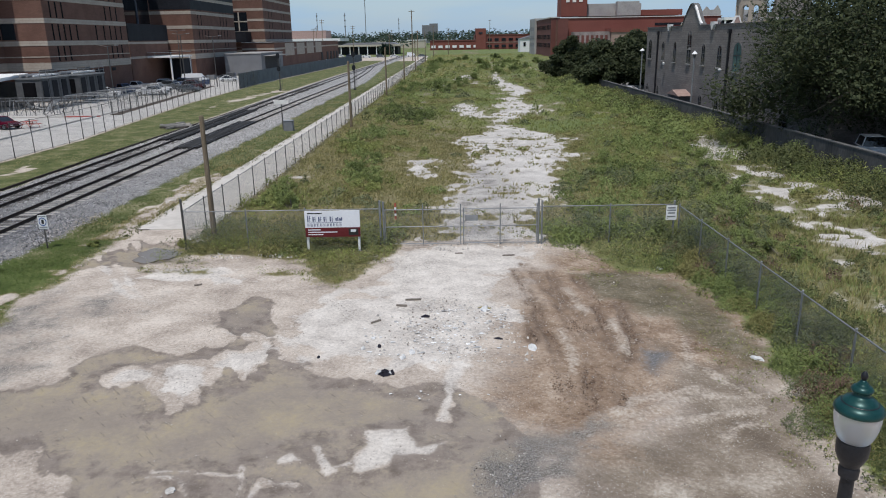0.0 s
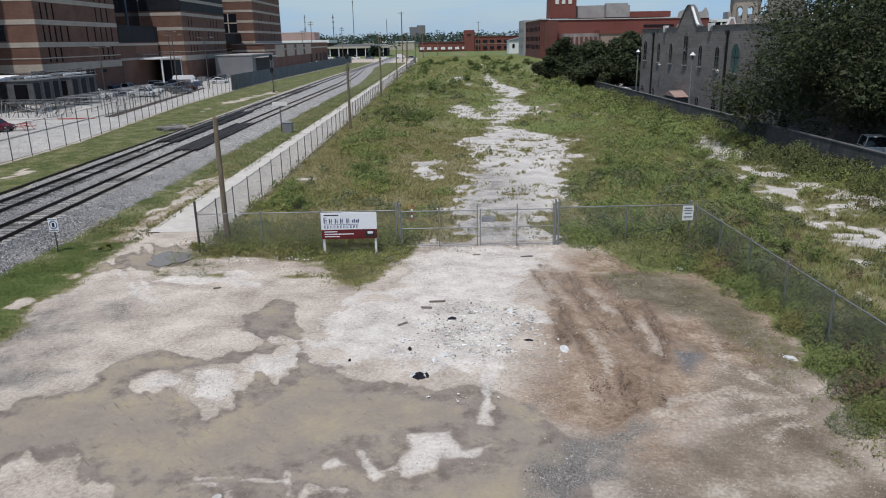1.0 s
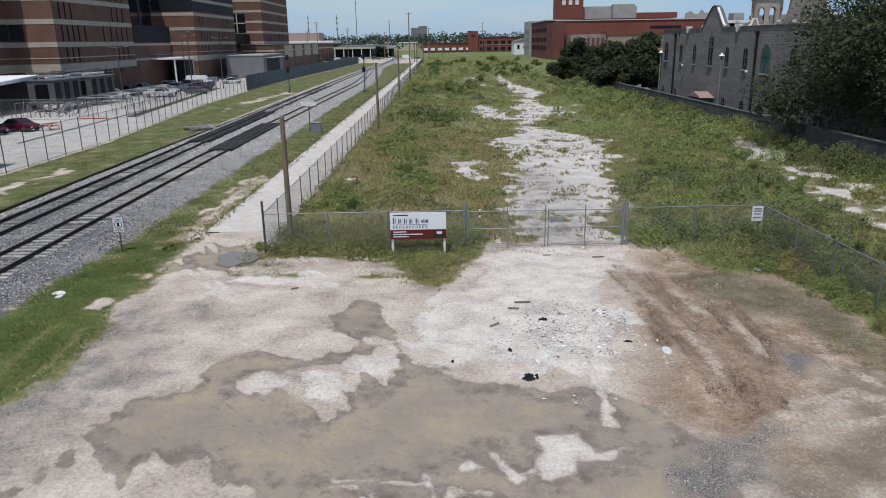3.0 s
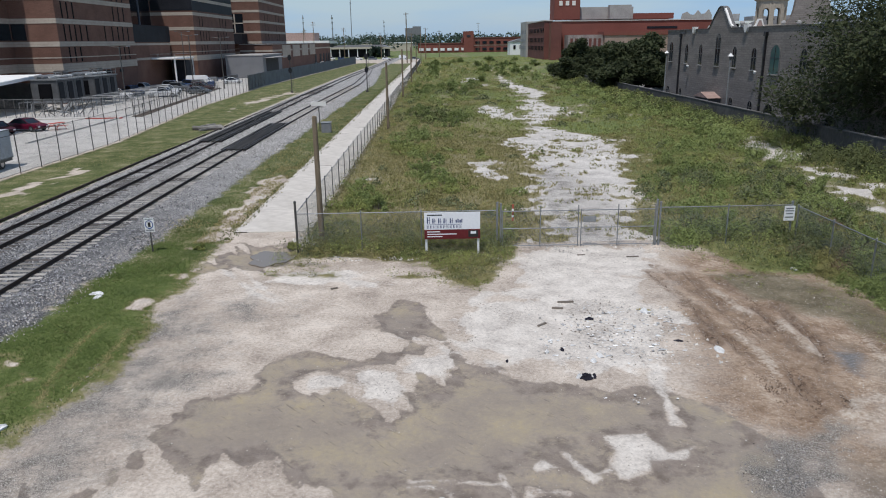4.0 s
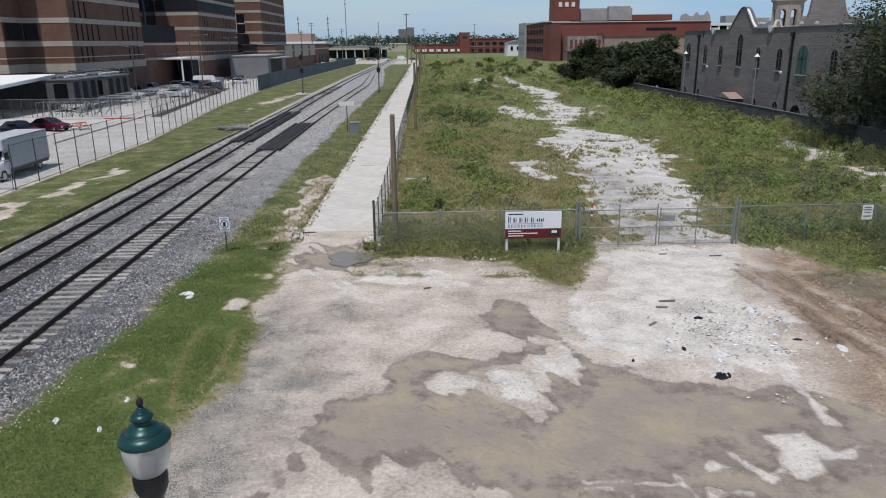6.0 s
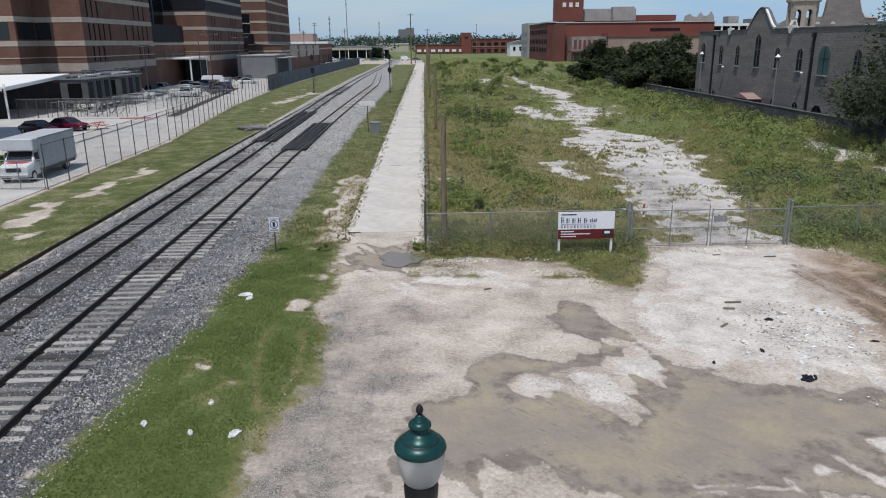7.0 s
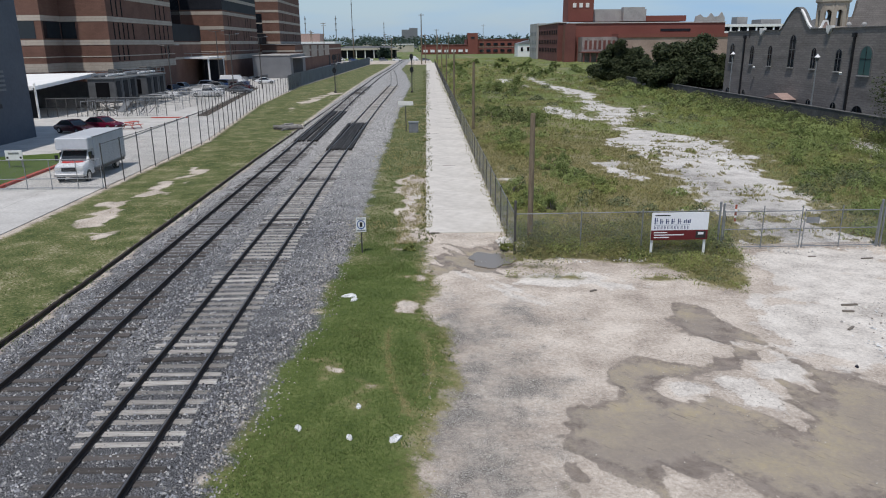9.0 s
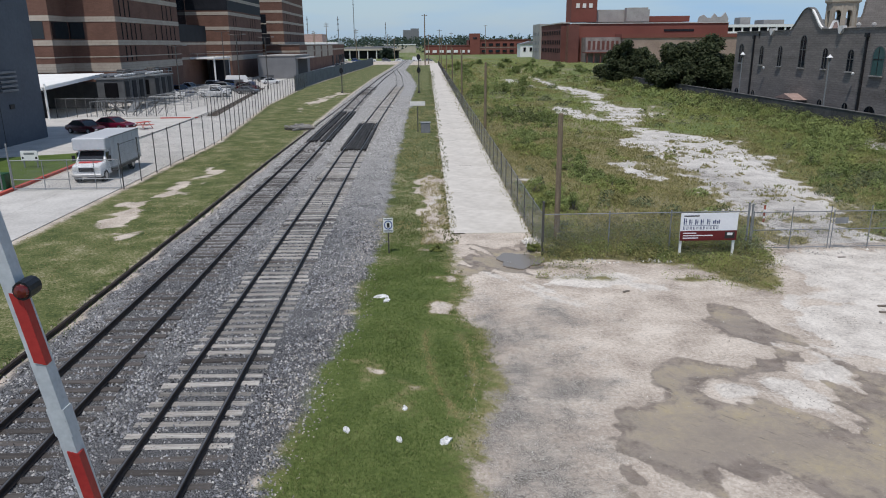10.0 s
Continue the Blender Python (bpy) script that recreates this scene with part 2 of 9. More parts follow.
    "grass": leafy("lawn grass", (0.075, 0.122, 0.026), (0.142, 0.198, 0.053), 0.4, 0.6),
    "dry_grass": leafy("dry straw grass", (0.27, 0.235, 0.10), (0.44, 0.385, 0.19), 0.25, 0.4),
    "weed": leafy("olive weeds", (0.135, 0.133, 0.046), (0.325, 0.305, 0.124), 0.35, 0.45),
    "weed_bright": leafy("bright green weeds", (0.135, 0.162, 0.045), (0.33, 0.36, 0.12), 0.35, 0.5, 0.8),
    "weed_dark": leafy("dark green weeds", (0.085, 0.10, 0.037), (0.15, 0.168, 0.068), 0.25, 0.4, 0.5),
    "car_red": surface("dark red car paint", (0.105, 0.005, 0.022), (0.13, 0.008, 0.028), 0.5, 0.25, 0, 0.2, spec=0.6),
    "car_maroon": surface("maroon car paint", (0.06, 0.005, 0.01), (0.08, 0.008, 0.014), 0.5, 0.25, 0, 0.2, spec=0.6),
    "car_white": surface("white car paint", (0.62, 0.63, 0.64), (0.72, 0.72, 0.72), 0.6, 0.3, 0, 0, spec=0.5),
    "car_grey": surface("grey car paint", (0.10, 0.11, 0.12), (0.15, 0.16, 0.17), 0.6, 0.3, 0, 0.3, spec=0.5),
    "car_blue": surface("blue car paint", (0.02, 0.05, 0.14), (0.03, 0.07, 0.18), 0.6, 0.3, 0, 0.2, spec=0.5),
    "truck_box": surface("grey white box panels", (0.42, 0.44, 0.46), (0.52, 0.53, 0.55), 0.5, 0.5, 0.02),
    "truck_red": surface("orange red print", (0.45, 0.03, 0.03), (0.55, 0.06, 0.05), 1.0, 0.4, 0),
    "rubber": surface("black rubber", (0.012, 0.012, 0.012), (0.03, 0.03, 0.03), 5.0, 0.8, 0.1),
    "chrome": surface("dull metal", (0.45, 0.45, 0.46), (0.6, 0.6, 0.6), 3.0, 0.3, 0, 0.9),
    "head_glass": glass("headlight glass", (0.6, 0.6, 0.58), 0.1),
    "tarp": surface("white fabric canopy", (0.72, 0.72, 0.70), (0.82, 0.82, 0.80), 0.4, 0.7, 0.05),
    "tag_red": surface("faded red plastic", (0.30, 0.075, 0.045), (0.40, 0.12, 0.075), 2.0),
    "green_bin": surface("green plastic", (0.01, 0.06, 0.025), (0.02, 0.09, 0.04), 2.0, 0.5),
    "clod": surface("dark earth clod", (0.075, 0.05, 0.035), (0.17, 0.118, 0.083), 3.0, 0.95, 0, island=0.4),
    "pebble": surface("mixed pebbles", (0.17, 0.155, 0.135), (0.50, 0.46, 0.40), 2.0, 0.95, 0, island=0.5),
    "weed_red": leafy("reddish seeding weeds", (0.13, 0.085, 0.055), (0.24, 0.165, 0.115), 0.3, 0.3, 0.5),
    "weed_pale": leafy("grey green weeds", (0.115, 0.135, 0.062), (0.20, 0.22, 0.115), 0.35, 0.3, 0.5),
    "litter": surface("white litter", (0.40, 0.40, 0.39), (0.75, 0.75, 0.73), 4.0, 0.8, 0.2, island=0.5),
    "cloth": surface("black cloth", (0.008, 0.008, 0.014), (0.03, 0.028, 0.04), 6.0, 0.9, 0.4),
    "wood_old": surface("old grey wood", (0.10, 0.085, 0.07), (0.22, 0.19, 0.16), 2.0, 0.9, 0.4, vary=0.2, stretch=(0.6, 5, 5)),
}
water = bpy.data.materials.new("muddy puddle water")
water.use_nodes = True
_b = water.node_tree.nodes["Principled BSDF"]
_b.inputs["Base Color"].default_value, _b.inputs["Roughness"].default_value = (0.21, 0.18, 0.145, 1), 0.12
_b.inputs["Specular IOR Level"].default_value = 0.35
M["water"] = water
frosted = bpy.data.materials.new("frosted globe")
frosted.use_nodes = True
_b = frosted.node_tree.nodes["Principled BSDF"]
_b.inputs["Base Color"].default_value = (0.82, 0.83, 0.84, 1)
_b.inputs["Roughness"].default_value = 0.35
_b.inputs["Transmission Weight"].default_value = 0.75
M["frosted"] = frosted


# ---- mesh helpers ----
class Shape:
    """A mesh in the making: points and faces of boxes, rods, prisms and turned forms."""

    def __init__(self):
        self.v, self.f = [], []

    def add(self, pts, faces):
        o = len(self.v)
        self.v += [tuple(p) for p in pts]
        self.f += [tuple(i + o for i in q) for q in faces]
        return self

    def box(self, x0, x1, y0, y1, z0, z1, chamfer=0.0):
        c = chamfer
        if not c:
            p = [(x, y, z) for z in (z0, z1) for x, y in ((x0, y0), (x1, y0), (x1, y1), (x0, y1))]
            return self.add(p, [(3, 2, 1, 0), (4, 5, 6, 7), (0, 1, 5, 4), (1, 2, 6, 5), (2, 3, 7, 6), (3, 0, 4, 7)])
        rings = []
        for z, i in ((z0, c), (z0 + c, 0), (z1 - c, 0), (z1, c)):
            a, b, d, e = x0 + i, x1 - i, y0 + i, y1 - i
            rings.append([(a + c, d, z), (b - c, d, z), (b, d + c, z), (b, e - c, z), (b - c, e, z), (a + c, e, z), (a, e - c, z), (a, d + c, z)])
        return self.loft(rings)

    def loft(self, rings, cap=True, close=True):
        k = len(rings[0])
        faces = []
        for r in range(len(rings) - 1):
            for i in range(k if close else k - 1):
                j = (i + 1) % k
                faces.append((r * k + i, r * k + j, (r + 1) * k + j, (r + 1) * k + i))
        if cap:
            faces += [tuple(range(k - 1, -1, -1)), tuple((len(rings) - 1) * k + i for i in range(k))]
        return self.add([p for r in rings for p in r], faces)

    def lathe(self, profile, sides=20, x=0, y=0):
        """Turned about the upright through x, y: profile of (radius, z)."""
        return self.loft([[(x + r * math.cos(2 * math.pi * i / sides), y + r * math.sin(2 * math.pi * i / sides), z) for i in range(sides)] for r, z in profile])

    def rod(self, a, b, r, sides=6, r2=None):
        a, b = Vector(a), Vector(b)
        q = (b - a).to_track_quat("Z", "Y")
        rings = []
        for p, rr in ((a, r), (b, r if r2 is None else r2)):
            rings.append([p + q @ Vector((rr * math.cos(2 * math.pi * i / sides), rr * math.sin(2 * math.pi * i / sides), 0)) for i in range(sides)])
        return self.loft(rings)

    def prism(self, outline, a0, a1, axis="x"):
        """An outline of (u, w) pushed along an axis: x: (y, z), y: (x, z), z: (x, y)."""
        put = {"x": lambda u, w, a: (a, u, w), "y": lambda u, w, a: (u, a, w), "z": lambda u, w, a: (u, w, a)}[axis]
        return self.loft([[put(u, w, a) for u, w in outline] for a in (a0, a1)])

    def quad(self, a, b, c, d):
        return self.add([a, b, c, d], [(0, 1, 2, 3)])

    def wheel(self, x0, x1, y, z, r, sides=18):
        return self.prism([(y + r * math.cos(2 * math.pi * i / sides), z + r * math.sin(2 * math.pi * i / sides)) for i in range(sides)], x0, x1, "x")

    def mesh(self, name, material, smooth=False, shift=(0, 0, 0)):
        me = bpy.data.meshes.new(name)
        v = np.array(self.v, dtype=float).reshape(-1, 3) - np.array(shift)
        me.from_pydata(v.tolist(), [], self.f)
        me.materials.append(M[material] if isinstance(material, str) else material)
        bm = bmesh.new()
        bm.from_mesh(me)
        bmesh.ops.recalc_face_normals(bm, faces=bm.faces)
        if smooth:
            for f in bm.faces:
                f.smooth = True
            for e in bm.edges:
                if len(e.link_faces) == 2 and e.calc_face_angle(0) > 0.7:
                    e.smooth = False
        bm.to_mesh(me)
        bm.free()
        return me


def thing(name, at=(0, 0, 0), rz=0.0, label="", category="", group="", kind=""):
    """A top-level thing: an Empty at its base."""
    ob = new(name)
    ob.empty_display_size = 0.2
    ob.matrix_basis = pose(*at, 0, 0, rz)
    return tagged(ob, label, category, group, kind)


def part(name, shape, material, parent, label="", smooth=False, world=False, kind=""):
    """One mesh under a thing or a part; world: its points are given in the world, not from the thing's base."""
    shift = (0, 0, 0)
    if world:
        p = parent
        s = Vector((0, 0, 0))
        while p:
            s += p.location
            p = p.parent
        shift = tuple(s)
    ob = new(name, shape if isinstance(shape, bpy.types.Mesh) else shape.mesh(name, material, smooth, shift))
    ob.parent = parent
    return tagged(ob, label, kind=kind)


def single(name, shape, material, label="", category="", group="", kind="", smooth=False):
    """A thing of one mesh."""
    return tagged(new(name, shape.mesh(name, material, smooth)), label, category, group, kind)


def soup(name, v, f, material, smooth=False):
    """A mesh from arrays of points and of triangles or quads."""
    me = bpy.data.meshes.new(name)
    me.vertices.add(len(v))
    me.vertices.foreach_set("co", np.ascontiguousarray(v, dtype=np.float32).ravel())
    k = f.shape[1]
    me.loops.add(f.size)
    me.loops.foreach_set("vertex_index", np.ascontiguousarray(f, dtype=np.int32).ravel())
    me.polygons.add(len(f))
    me.polygons.foreach_set("loop_start", np.arange(0, f.size, k, dtype=np.int32))
    me.polygons.foreach_set("loop_total", np.full(len(f), k, dtype=np.int32))
    if smooth:
        me.polygons.foreach_set("use_smooth", np.ones(len(f), dtype=bool))
    me.materials.append(M[material] if isinstance(material, str) else material)
    me.update(calc_edges=True)
    me.validate()
    return me


# ---- fields over the ground ----
def value_noise(x, y, seed=0):
    xi, yi = np.floor(x).astype(np.int64), np.floor(y).astype(np.int64)
    xf, yf = x - xi, y - yi
    u, w = xf * xf * (3 - 2 * xf), yf * yf * (3 - 2 * yf)

    def h(a, b):
        q = (a * 374761393 + b * 668265263 + seed * 1274126177) & 0xFFFFFFFF
        q = ((q ^ (q >> 13)) * 1103515245) & 0xFFFFFFFF
        return ((q ^ (q >> 16)) & 0xFFFF) / 65535.0
    a, b, c, d = h(xi, yi), h(xi + 1, yi), h(xi, yi + 1), h(xi + 1, yi + 1)
    return (a * (1 - u) + b * u) * (1 - w) + (c * (1 - u) + d * u) * w


def fbm(x, y, seed=0, octaves=4):
    s, a, t = 0, 0.5, 0
    for i in range(octaves):
        s, t = s + a * value_noise(x * 2 ** i, y * 2 ** i, seed + i * 17), t + a
        a *= 0.5
    return s / t


def inside(poly, x, y):
    """Metres inside (+) or outside (-) an outline on the ground."""
    p = np.array(poly, dtype=float)
    d = np.full(x.shape, 1e9)
    odd = np.zeros(x.shape, bool)
    for (ax, ay), (bx, by) in zip(p, np.roll(p, -1, 0)):
        ex, ey = bx - ax, by - ay
        t = np.clip(((x - ax) * ex + (y - ay) * ey) / (ex * ex + ey * ey), 0, 1)
        d = np.minimum(d, np.hypot(x - ax - t * ex, y - ay - t * ey))
        if ay != by:
            odd ^= ((ay > y) != (by > y)) & (x < ex * (y - ay) / ey + ax)
    return np.where(odd, d, -d)


# ---- the ground: one sheet to the horizon ----
WET = [(-12.54, 18.44), (-11.81, 18.5), (-11.23, 18.7), (-11.17, 19.03), (-11.31, 19.94), (-11.13, 20.31), (-10.68, 20.68), (-10.13, 21.06), (-8.88, 20.79), (-8.18, 20.43), (-7.59, 21.05), (-6.79, 21.43), (-5.71, 21.55),
       (-5.32, 19.82), (-4.68, 19.59), (-4.18, 19.57), (-3.93, 19.09), (-3.59, 18.72), (-2.42, 18.59), (-1.31, 18.04), (-0.6, 18.33), (-0.09, 18.21), (1.3, 17.2), (2.1, 15.05), (1.9, 11.9), (-7.99, 12.4),
       (-8.51, 14.06), (-9.0, 14.12), (-9.38, 14.39), (-9.37, 14.82), (-9.54, 15.39), (-10.08, 15.49), (-10.33, 15.08), (-11.04, 15.07), (-11.03, 14.5), (-11.36, 14.07), (-11.91, 14.76), (-12.5, 15.58), (-12.71, 16.03), (-12.86, 17.1)]
STREAK_MUD = [(-12.95, 17.39), (-12.51, 18.34), (-12.31, 17.74), (-12.57, 16.35), (-12.78, 15.31), (-13.03, 14.55), (-13.5, 13.6), (-14.9, 13.2), (-13.5, 14.32), (-13.17, 15.68)]
DRY_TONGUE = [(-10.05, 18.64), (-10.09, 19.15), (-9.92, 19.39), (-9.8, 19.75), (-9.48, 19.84), (-8.96, 19.56), (-8.49, 19.98), (-7.99, 20.03), (-7.32, 20.0), (-6.81, 20.68), (-6.27, 21.15), (-5.71, 21.64), (-5.25, 20.2), (-5.53, 19.27), (-5.82, 18.59), (-6.19, 19.13), (-6.59, 19.08),
              (-6.84, 18.48), (-6.78, 17.83), (-6.87, 17.09), (-7.09, 16.82), (-7.27, 16.63), (-7.44, 16.75), (-7.38, 17.03), (-7.6, 17.42), (-8.22, 18.06), (-8.64, 18.57), (-8.88, 18.58), (-9.0, 18.26), (-9.47, 18.28)]
DRY_LOW = [(-2.09, 15.86), (-1.65, 15.94), (-0.94, 15.98), (-0.88, 15.6), (-0.59, 15.1), (0.03, 15.31), (-0.34, 14.74), (-1.15, 14.66), (-1.33, 14.34), (-1.93, 14.05), (-2.1, 14.1), (-2.16, 14.71), (-1.9, 15.16), (-1.99, 15.53)]
DRY_STRIP = [(0.16, 19.16), (0.54, 19.51), (0.23, 18.46), (0.3, 17.8), (0.11, 16.9), (0.09, 16.2), (-0.3, 16.22), (-0.16, 16.77), (-0.04, 17.5), (-0.12, 18.14)]
SCRAPES = [[(-3.21, 15.22), (-3.01, 15.21), (-2.48, 14.08), (-2.71, 13.92), (-2.95, 14.42)], [(-3.98, 14.62), (-3.66, 14.96), (-3.29, 14.58), (-3.89, 14.44)], [(-2.9, 14.14), (-2.13, 14.6), (-2.11, 14.38), (-2.74, 14.05)]]
SCRAPE_LINES = [[(-6.67, 14.22), (-5.68, 14.16), (-4.66, 13.97)], [(-4.67, 14.34), (-4.58, 13.93), (-4.46, 13.2)], [(-4.21, 13.2), (-4.08, 13.82), (-3.33, 13.63)], [(-6.67, 14.02), (-5.95, 13.95), (-5.56, 13.3)]]
WET_TWO = [(-7.46, 25.67), (-6.52, 25.31), (-6.16, 23.89), (-5.81, 22.37), (-5.84, 21.82), (-6.42, 22.03), (-7.15, 22.35), (-7.87, 23.07), (-7.84, 23.99), (-7.55, 24.79)]
MUD_ROAD = [(-16.1, 31.6), (-14.8, 34.4), (-12.8, 33.2), (-11.9, 30.8), (-13.8, 29.4), (-15.4, 29.9)]
PUDDLE = [(-14.4, 31.9), (-13.3, 32.7), (-12.5, 32.6), (-12.1, 30.6), (-13.0, 30.1), (-13.9, 30.5)]
DARK_SPOT = [(6.03, 20.32), (6.66, 20.09), (6.57, 19.5), (5.98, 18.6), (5.75, 18.97)]
BROWN = [(3.0, 28.0), (5.6, 28.2), (8.0, 27.4), (9.2, 24.8), (8.4, 22.6), (6.4, 21.0), (6.0, 18.4), (5.4, 16.2), (3.6, 15.2), (1.6, 16.2), (1.8, 18.4), (2.7, 21.4), (3.0, 25.0)]
DAMP_EDGE = [(5.6, 29.5), (8.2, 27.6), (9.3, 25.0), (9.2, 21.5), (8.2, 20.5), (6.6, 23.5)]
TAN = [(5.8, 22.5), (6.0, 28.5), (9.0, 27.5), (9.6, 23.0), (9.2, 18.0), (8.6, 12.0), (3.0, 11.6), (3.4, 14.6), (5.6, 16.0), (6.3, 19.0)]
GRAVEL = [(0.5, 12.4), (0.57, 13.21), (0.95, 14.27), (1.55, 15.17), (2.39, 15.63), (3.55, 16.3), (3.75, 15.9), (2.89, 14.87), (2.0, 13.8), (1.63, 13.17), (1.5, 12.2)]
GATE_DRY = [(-2.7, 30.4), (-0.9, 32.4), (3.4, 32.2), (3.8, 29.5), (2.6, 27.0), (2.1, 23.0), (0.4, 19.6), (-2.6, 19.4), (-4.6, 20.6), (-5.4, 23.5), (-4.6, 26.0), (-3.6, 26.1)]
CHALK = [(-13.4, 29.6), (-8.2, 30.0), (-6.4, 27.8), (-8.0, 26.2), (-10.5, 27.0), (-13.4, 27.6)]
PATH_NEAR = [(5.38, 81.61), (7.51, 75.02), (9.57, 72.84), (11.41, 68.69), (10.6, 61.46), (11.31, 56.79), (9.04, 54.34), (7.72, 49.3), (6.8, 43.15), (5.43, 38.11), (4.22, 32.55), (3.69, 31.64), (-0.47, 31.94), (-0.69, 33.93), (-0.21, 41.41),
             (1.14, 48.3), (1.62, 57.94), (1.16, 68.11), (3.46, 71.94)]
PATH_MID = [(10.5, 145.13), (14.92, 149.31), (15.31, 131.07), (12.95, 119.73), (11.2, 111.0), (13.55, 102.9), (12.25, 96.41), (11.01, 89.99), (9.75, 85.62), (4.91, 84.0), (6.5, 93.0), (7.07, 102.44), (8.69, 111.7), (10.6, 127.0)]
PATH_FAR = [(19.1, 301.6), (14.2, 205.2), (13.33, 164.16), (14.6, 140.0), (12.23, 129.0), (10.52, 145.13), (11.3, 176.92)]
PATH_LINK = [(5.4, 88.0), (7.9, 86.2), (7.0, 80.8), (8.2, 73.5), (4.6, 73.5), (5.2, 80.6)]
PATCH_L = [(0.83, 97.6), (2.0, 107.0), (2.87, 107.92), (3.98, 104.86), (4.95, 94.7), (4.6, 87.4), (2.4, 89.6)]
PATCH_F = [(3.5, 189.3), (7.8, 188.0), (5.7, 167.7), (2.2, 168.7)]
PATCH_RA = [(22.61, 67.92), (24.62, 69.73), (25.14, 66.75), (24.12, 59.73), (25.5, 57.99), (23.87, 55.85), (22.37, 55.47), (20.58, 54.32), (20.74, 57.09), (21.72, 61.69)]
PATCH_RB = [(22.34, 52.82), (23.14, 52.23), (22.33, 49.72), (22.46, 46.53), (22.59, 43.88), (21.58, 43.28), (21.39, 45.86), (21.36, 48.72)]
PATCH_RC = [(23.45, 41.6), (24.46, 41.03), (24.29, 39.23), (23.32, 37.65), (22.73, 38.66), (22.77, 40.1)]
PATCH_RD = [(21.11, 41.02), (22.22, 40.61), (21.09, 37.44), (19.74, 36.65), (20.16, 38.88)]
PATCH_RE = [(18.57, 32.98), (18.79, 31.96), (19.47, 31.43), (18.5, 31.03), (18.21, 32.1)]
PATCH_RF = [(18.56, 42.06), (20.04, 43.6), (21.4, 44.36), (20.91, 43.0), (19.71, 41.95), (18.24, 40.97)]
PATCH_RG = [(19.08, 47.48), (20.07, 48.0), (19.95, 46.39), (18.96, 44.97), (18.48, 45.57)]
PATCH_LB = [(-2.48, 55.66), (-1.15, 56.86), (-0.53, 52.91), (-1.58, 49.62), (-2.6, 50.82)]
DRY_ZONE = [(23.04, 69.97), (24.76, 61.3), (23.51, 45.64), (26.11, 42.17), (17.45, 28.16), (17.66, 31.38), (15.72, 32.19), (18.61, 43.74), (19.96, 53.61)]
ROUGH = [(12.8, 34.5), (13.6, 24.0), (15.5, 18.0), (24.5, 18.0), (24.5, 36.0)]
VERGE_FRONT = [(-13.2, 31.8), (-12.6, 31.1), (-11.4, 31.0), (-10.2, 30.7), (-9.3, 30.9), (-8.0, 30.2), (-6.8, 30.1), (-6.2, 29.5), (-5.7, 27.2), (-4.3, 26.5), (-3.6, 27.9), (-2.9, 29.4), (-2.3, 30.8), (-1.9, 32.3), (-1.3, 36.0), (-12.2, 36.0), (-12.4, 32.4)]
VERGE_BITS = [[(-12.8, 28.85), (-10.3, 28.7)], [(-12.7, 30.3), (-10.5, 30.1)], [(-7.5, 28.4), (-5.8, 28.2)]]
SLATE = [(-0.6, 33), (2.8, 33), (4.4, 46), (3.4, 54), (1.6, 53), (0.2, 41)]
VERGE_RIGHT = [(4.2, 32.4), (5.5, 31.6), (5.9, 30.0), (6.4, 27.2), (8.1, 27.1), (9.0, 26.8), (9.25, 24.5), (9.05, 21.5), (9.0, 20.2), (8.9, 16.8), (8.6, 14.9), (8.3, 11.0), (26.0, 11.0), (26.0, 36.0), (4.3, 36.0)]
SAND = [[(-19.6, 21.4), (-18.4, 21.2), (-17.4, 19.6), (-17.9, 19.0), (-19.2, 20.2)], [(-18.3, 25.9), (-17.3, 26.6), (-16.3, 26.0), (-16.8, 24.5), (-17.6, 24.3)], [(-17.8, 29.4), (-16.2, 29.0), (-16.3, 27.7), (-17.3, 28.2)], [(-18.7, 19.2), (-18.1, 19.7), (-17.6, 18.2), (-18.4, 17.9)],
        [(-17.4, 52.0), (-16.1, 52.0), (-16.2, 34.3), (-17.5, 34.4)], [(-35.0, 38.8), (-35.3, 45.9), (-33.9, 45.0), (-32.5, 36.4)], [(-34.6, 46.5), (-33.9, 52.0), (-33.2, 60.0), (-32.6, 53.0), (-33.2, 46.0)], [(-34.5, 104), (-31.0, 140), (-33.5, 146), (-35.5, 110)]]
GREY_PATCH = [(-16.4, 27.2), (-13.6, 26.0), (-11.3, 25.2), (-11.7, 23.8), (-12.9, 22.6), (-12.9, 20.0), (-13.9, 17.4), (-14.6, 13.0), (-16.6, 13.0), (-16.4, 18.0), (-15.6, 22.0)]
# tyre lines: damp ruts through the brown earth, pale dry lines, and one arc in the lawn
RUTS = [[(3.3, 29.0), (3.62, 27.81), (3.85, 26.09), (4.37, 24.54), (4.73, 23.15), (4.82, 21.67), (5.0, 20.35), (4.99, 19.18), (4.74, 17.79), (4.7, 16.9)], [(4.3, 28.0), (4.19, 25.44), (4.14, 23.17), (4.27, 21.69), (4.43, 20.58), (4.25, 19.2), (3.9, 17.81), (3.8, 16.8)],
        [(3.3, 24.4), (3.17, 22.45), (3.38, 21.27), (3.37, 20.0), (3.36, 18.86), (3.28, 17.83), (3.4, 16.6)], [(6.3, 24.4), (6.08, 23.1), (5.99, 21.18), (5.54, 19.73), (5.02, 18.99)], [(5.2, 27.4), (5.36, 25.39), (5.31, 23.13), (5.28, 21.66), (5.4, 19.9)], [(2.9, 28.2), (3.05, 26.79), (3.17, 24.88), (2.93, 23.22), (2.8, 21.0)]]
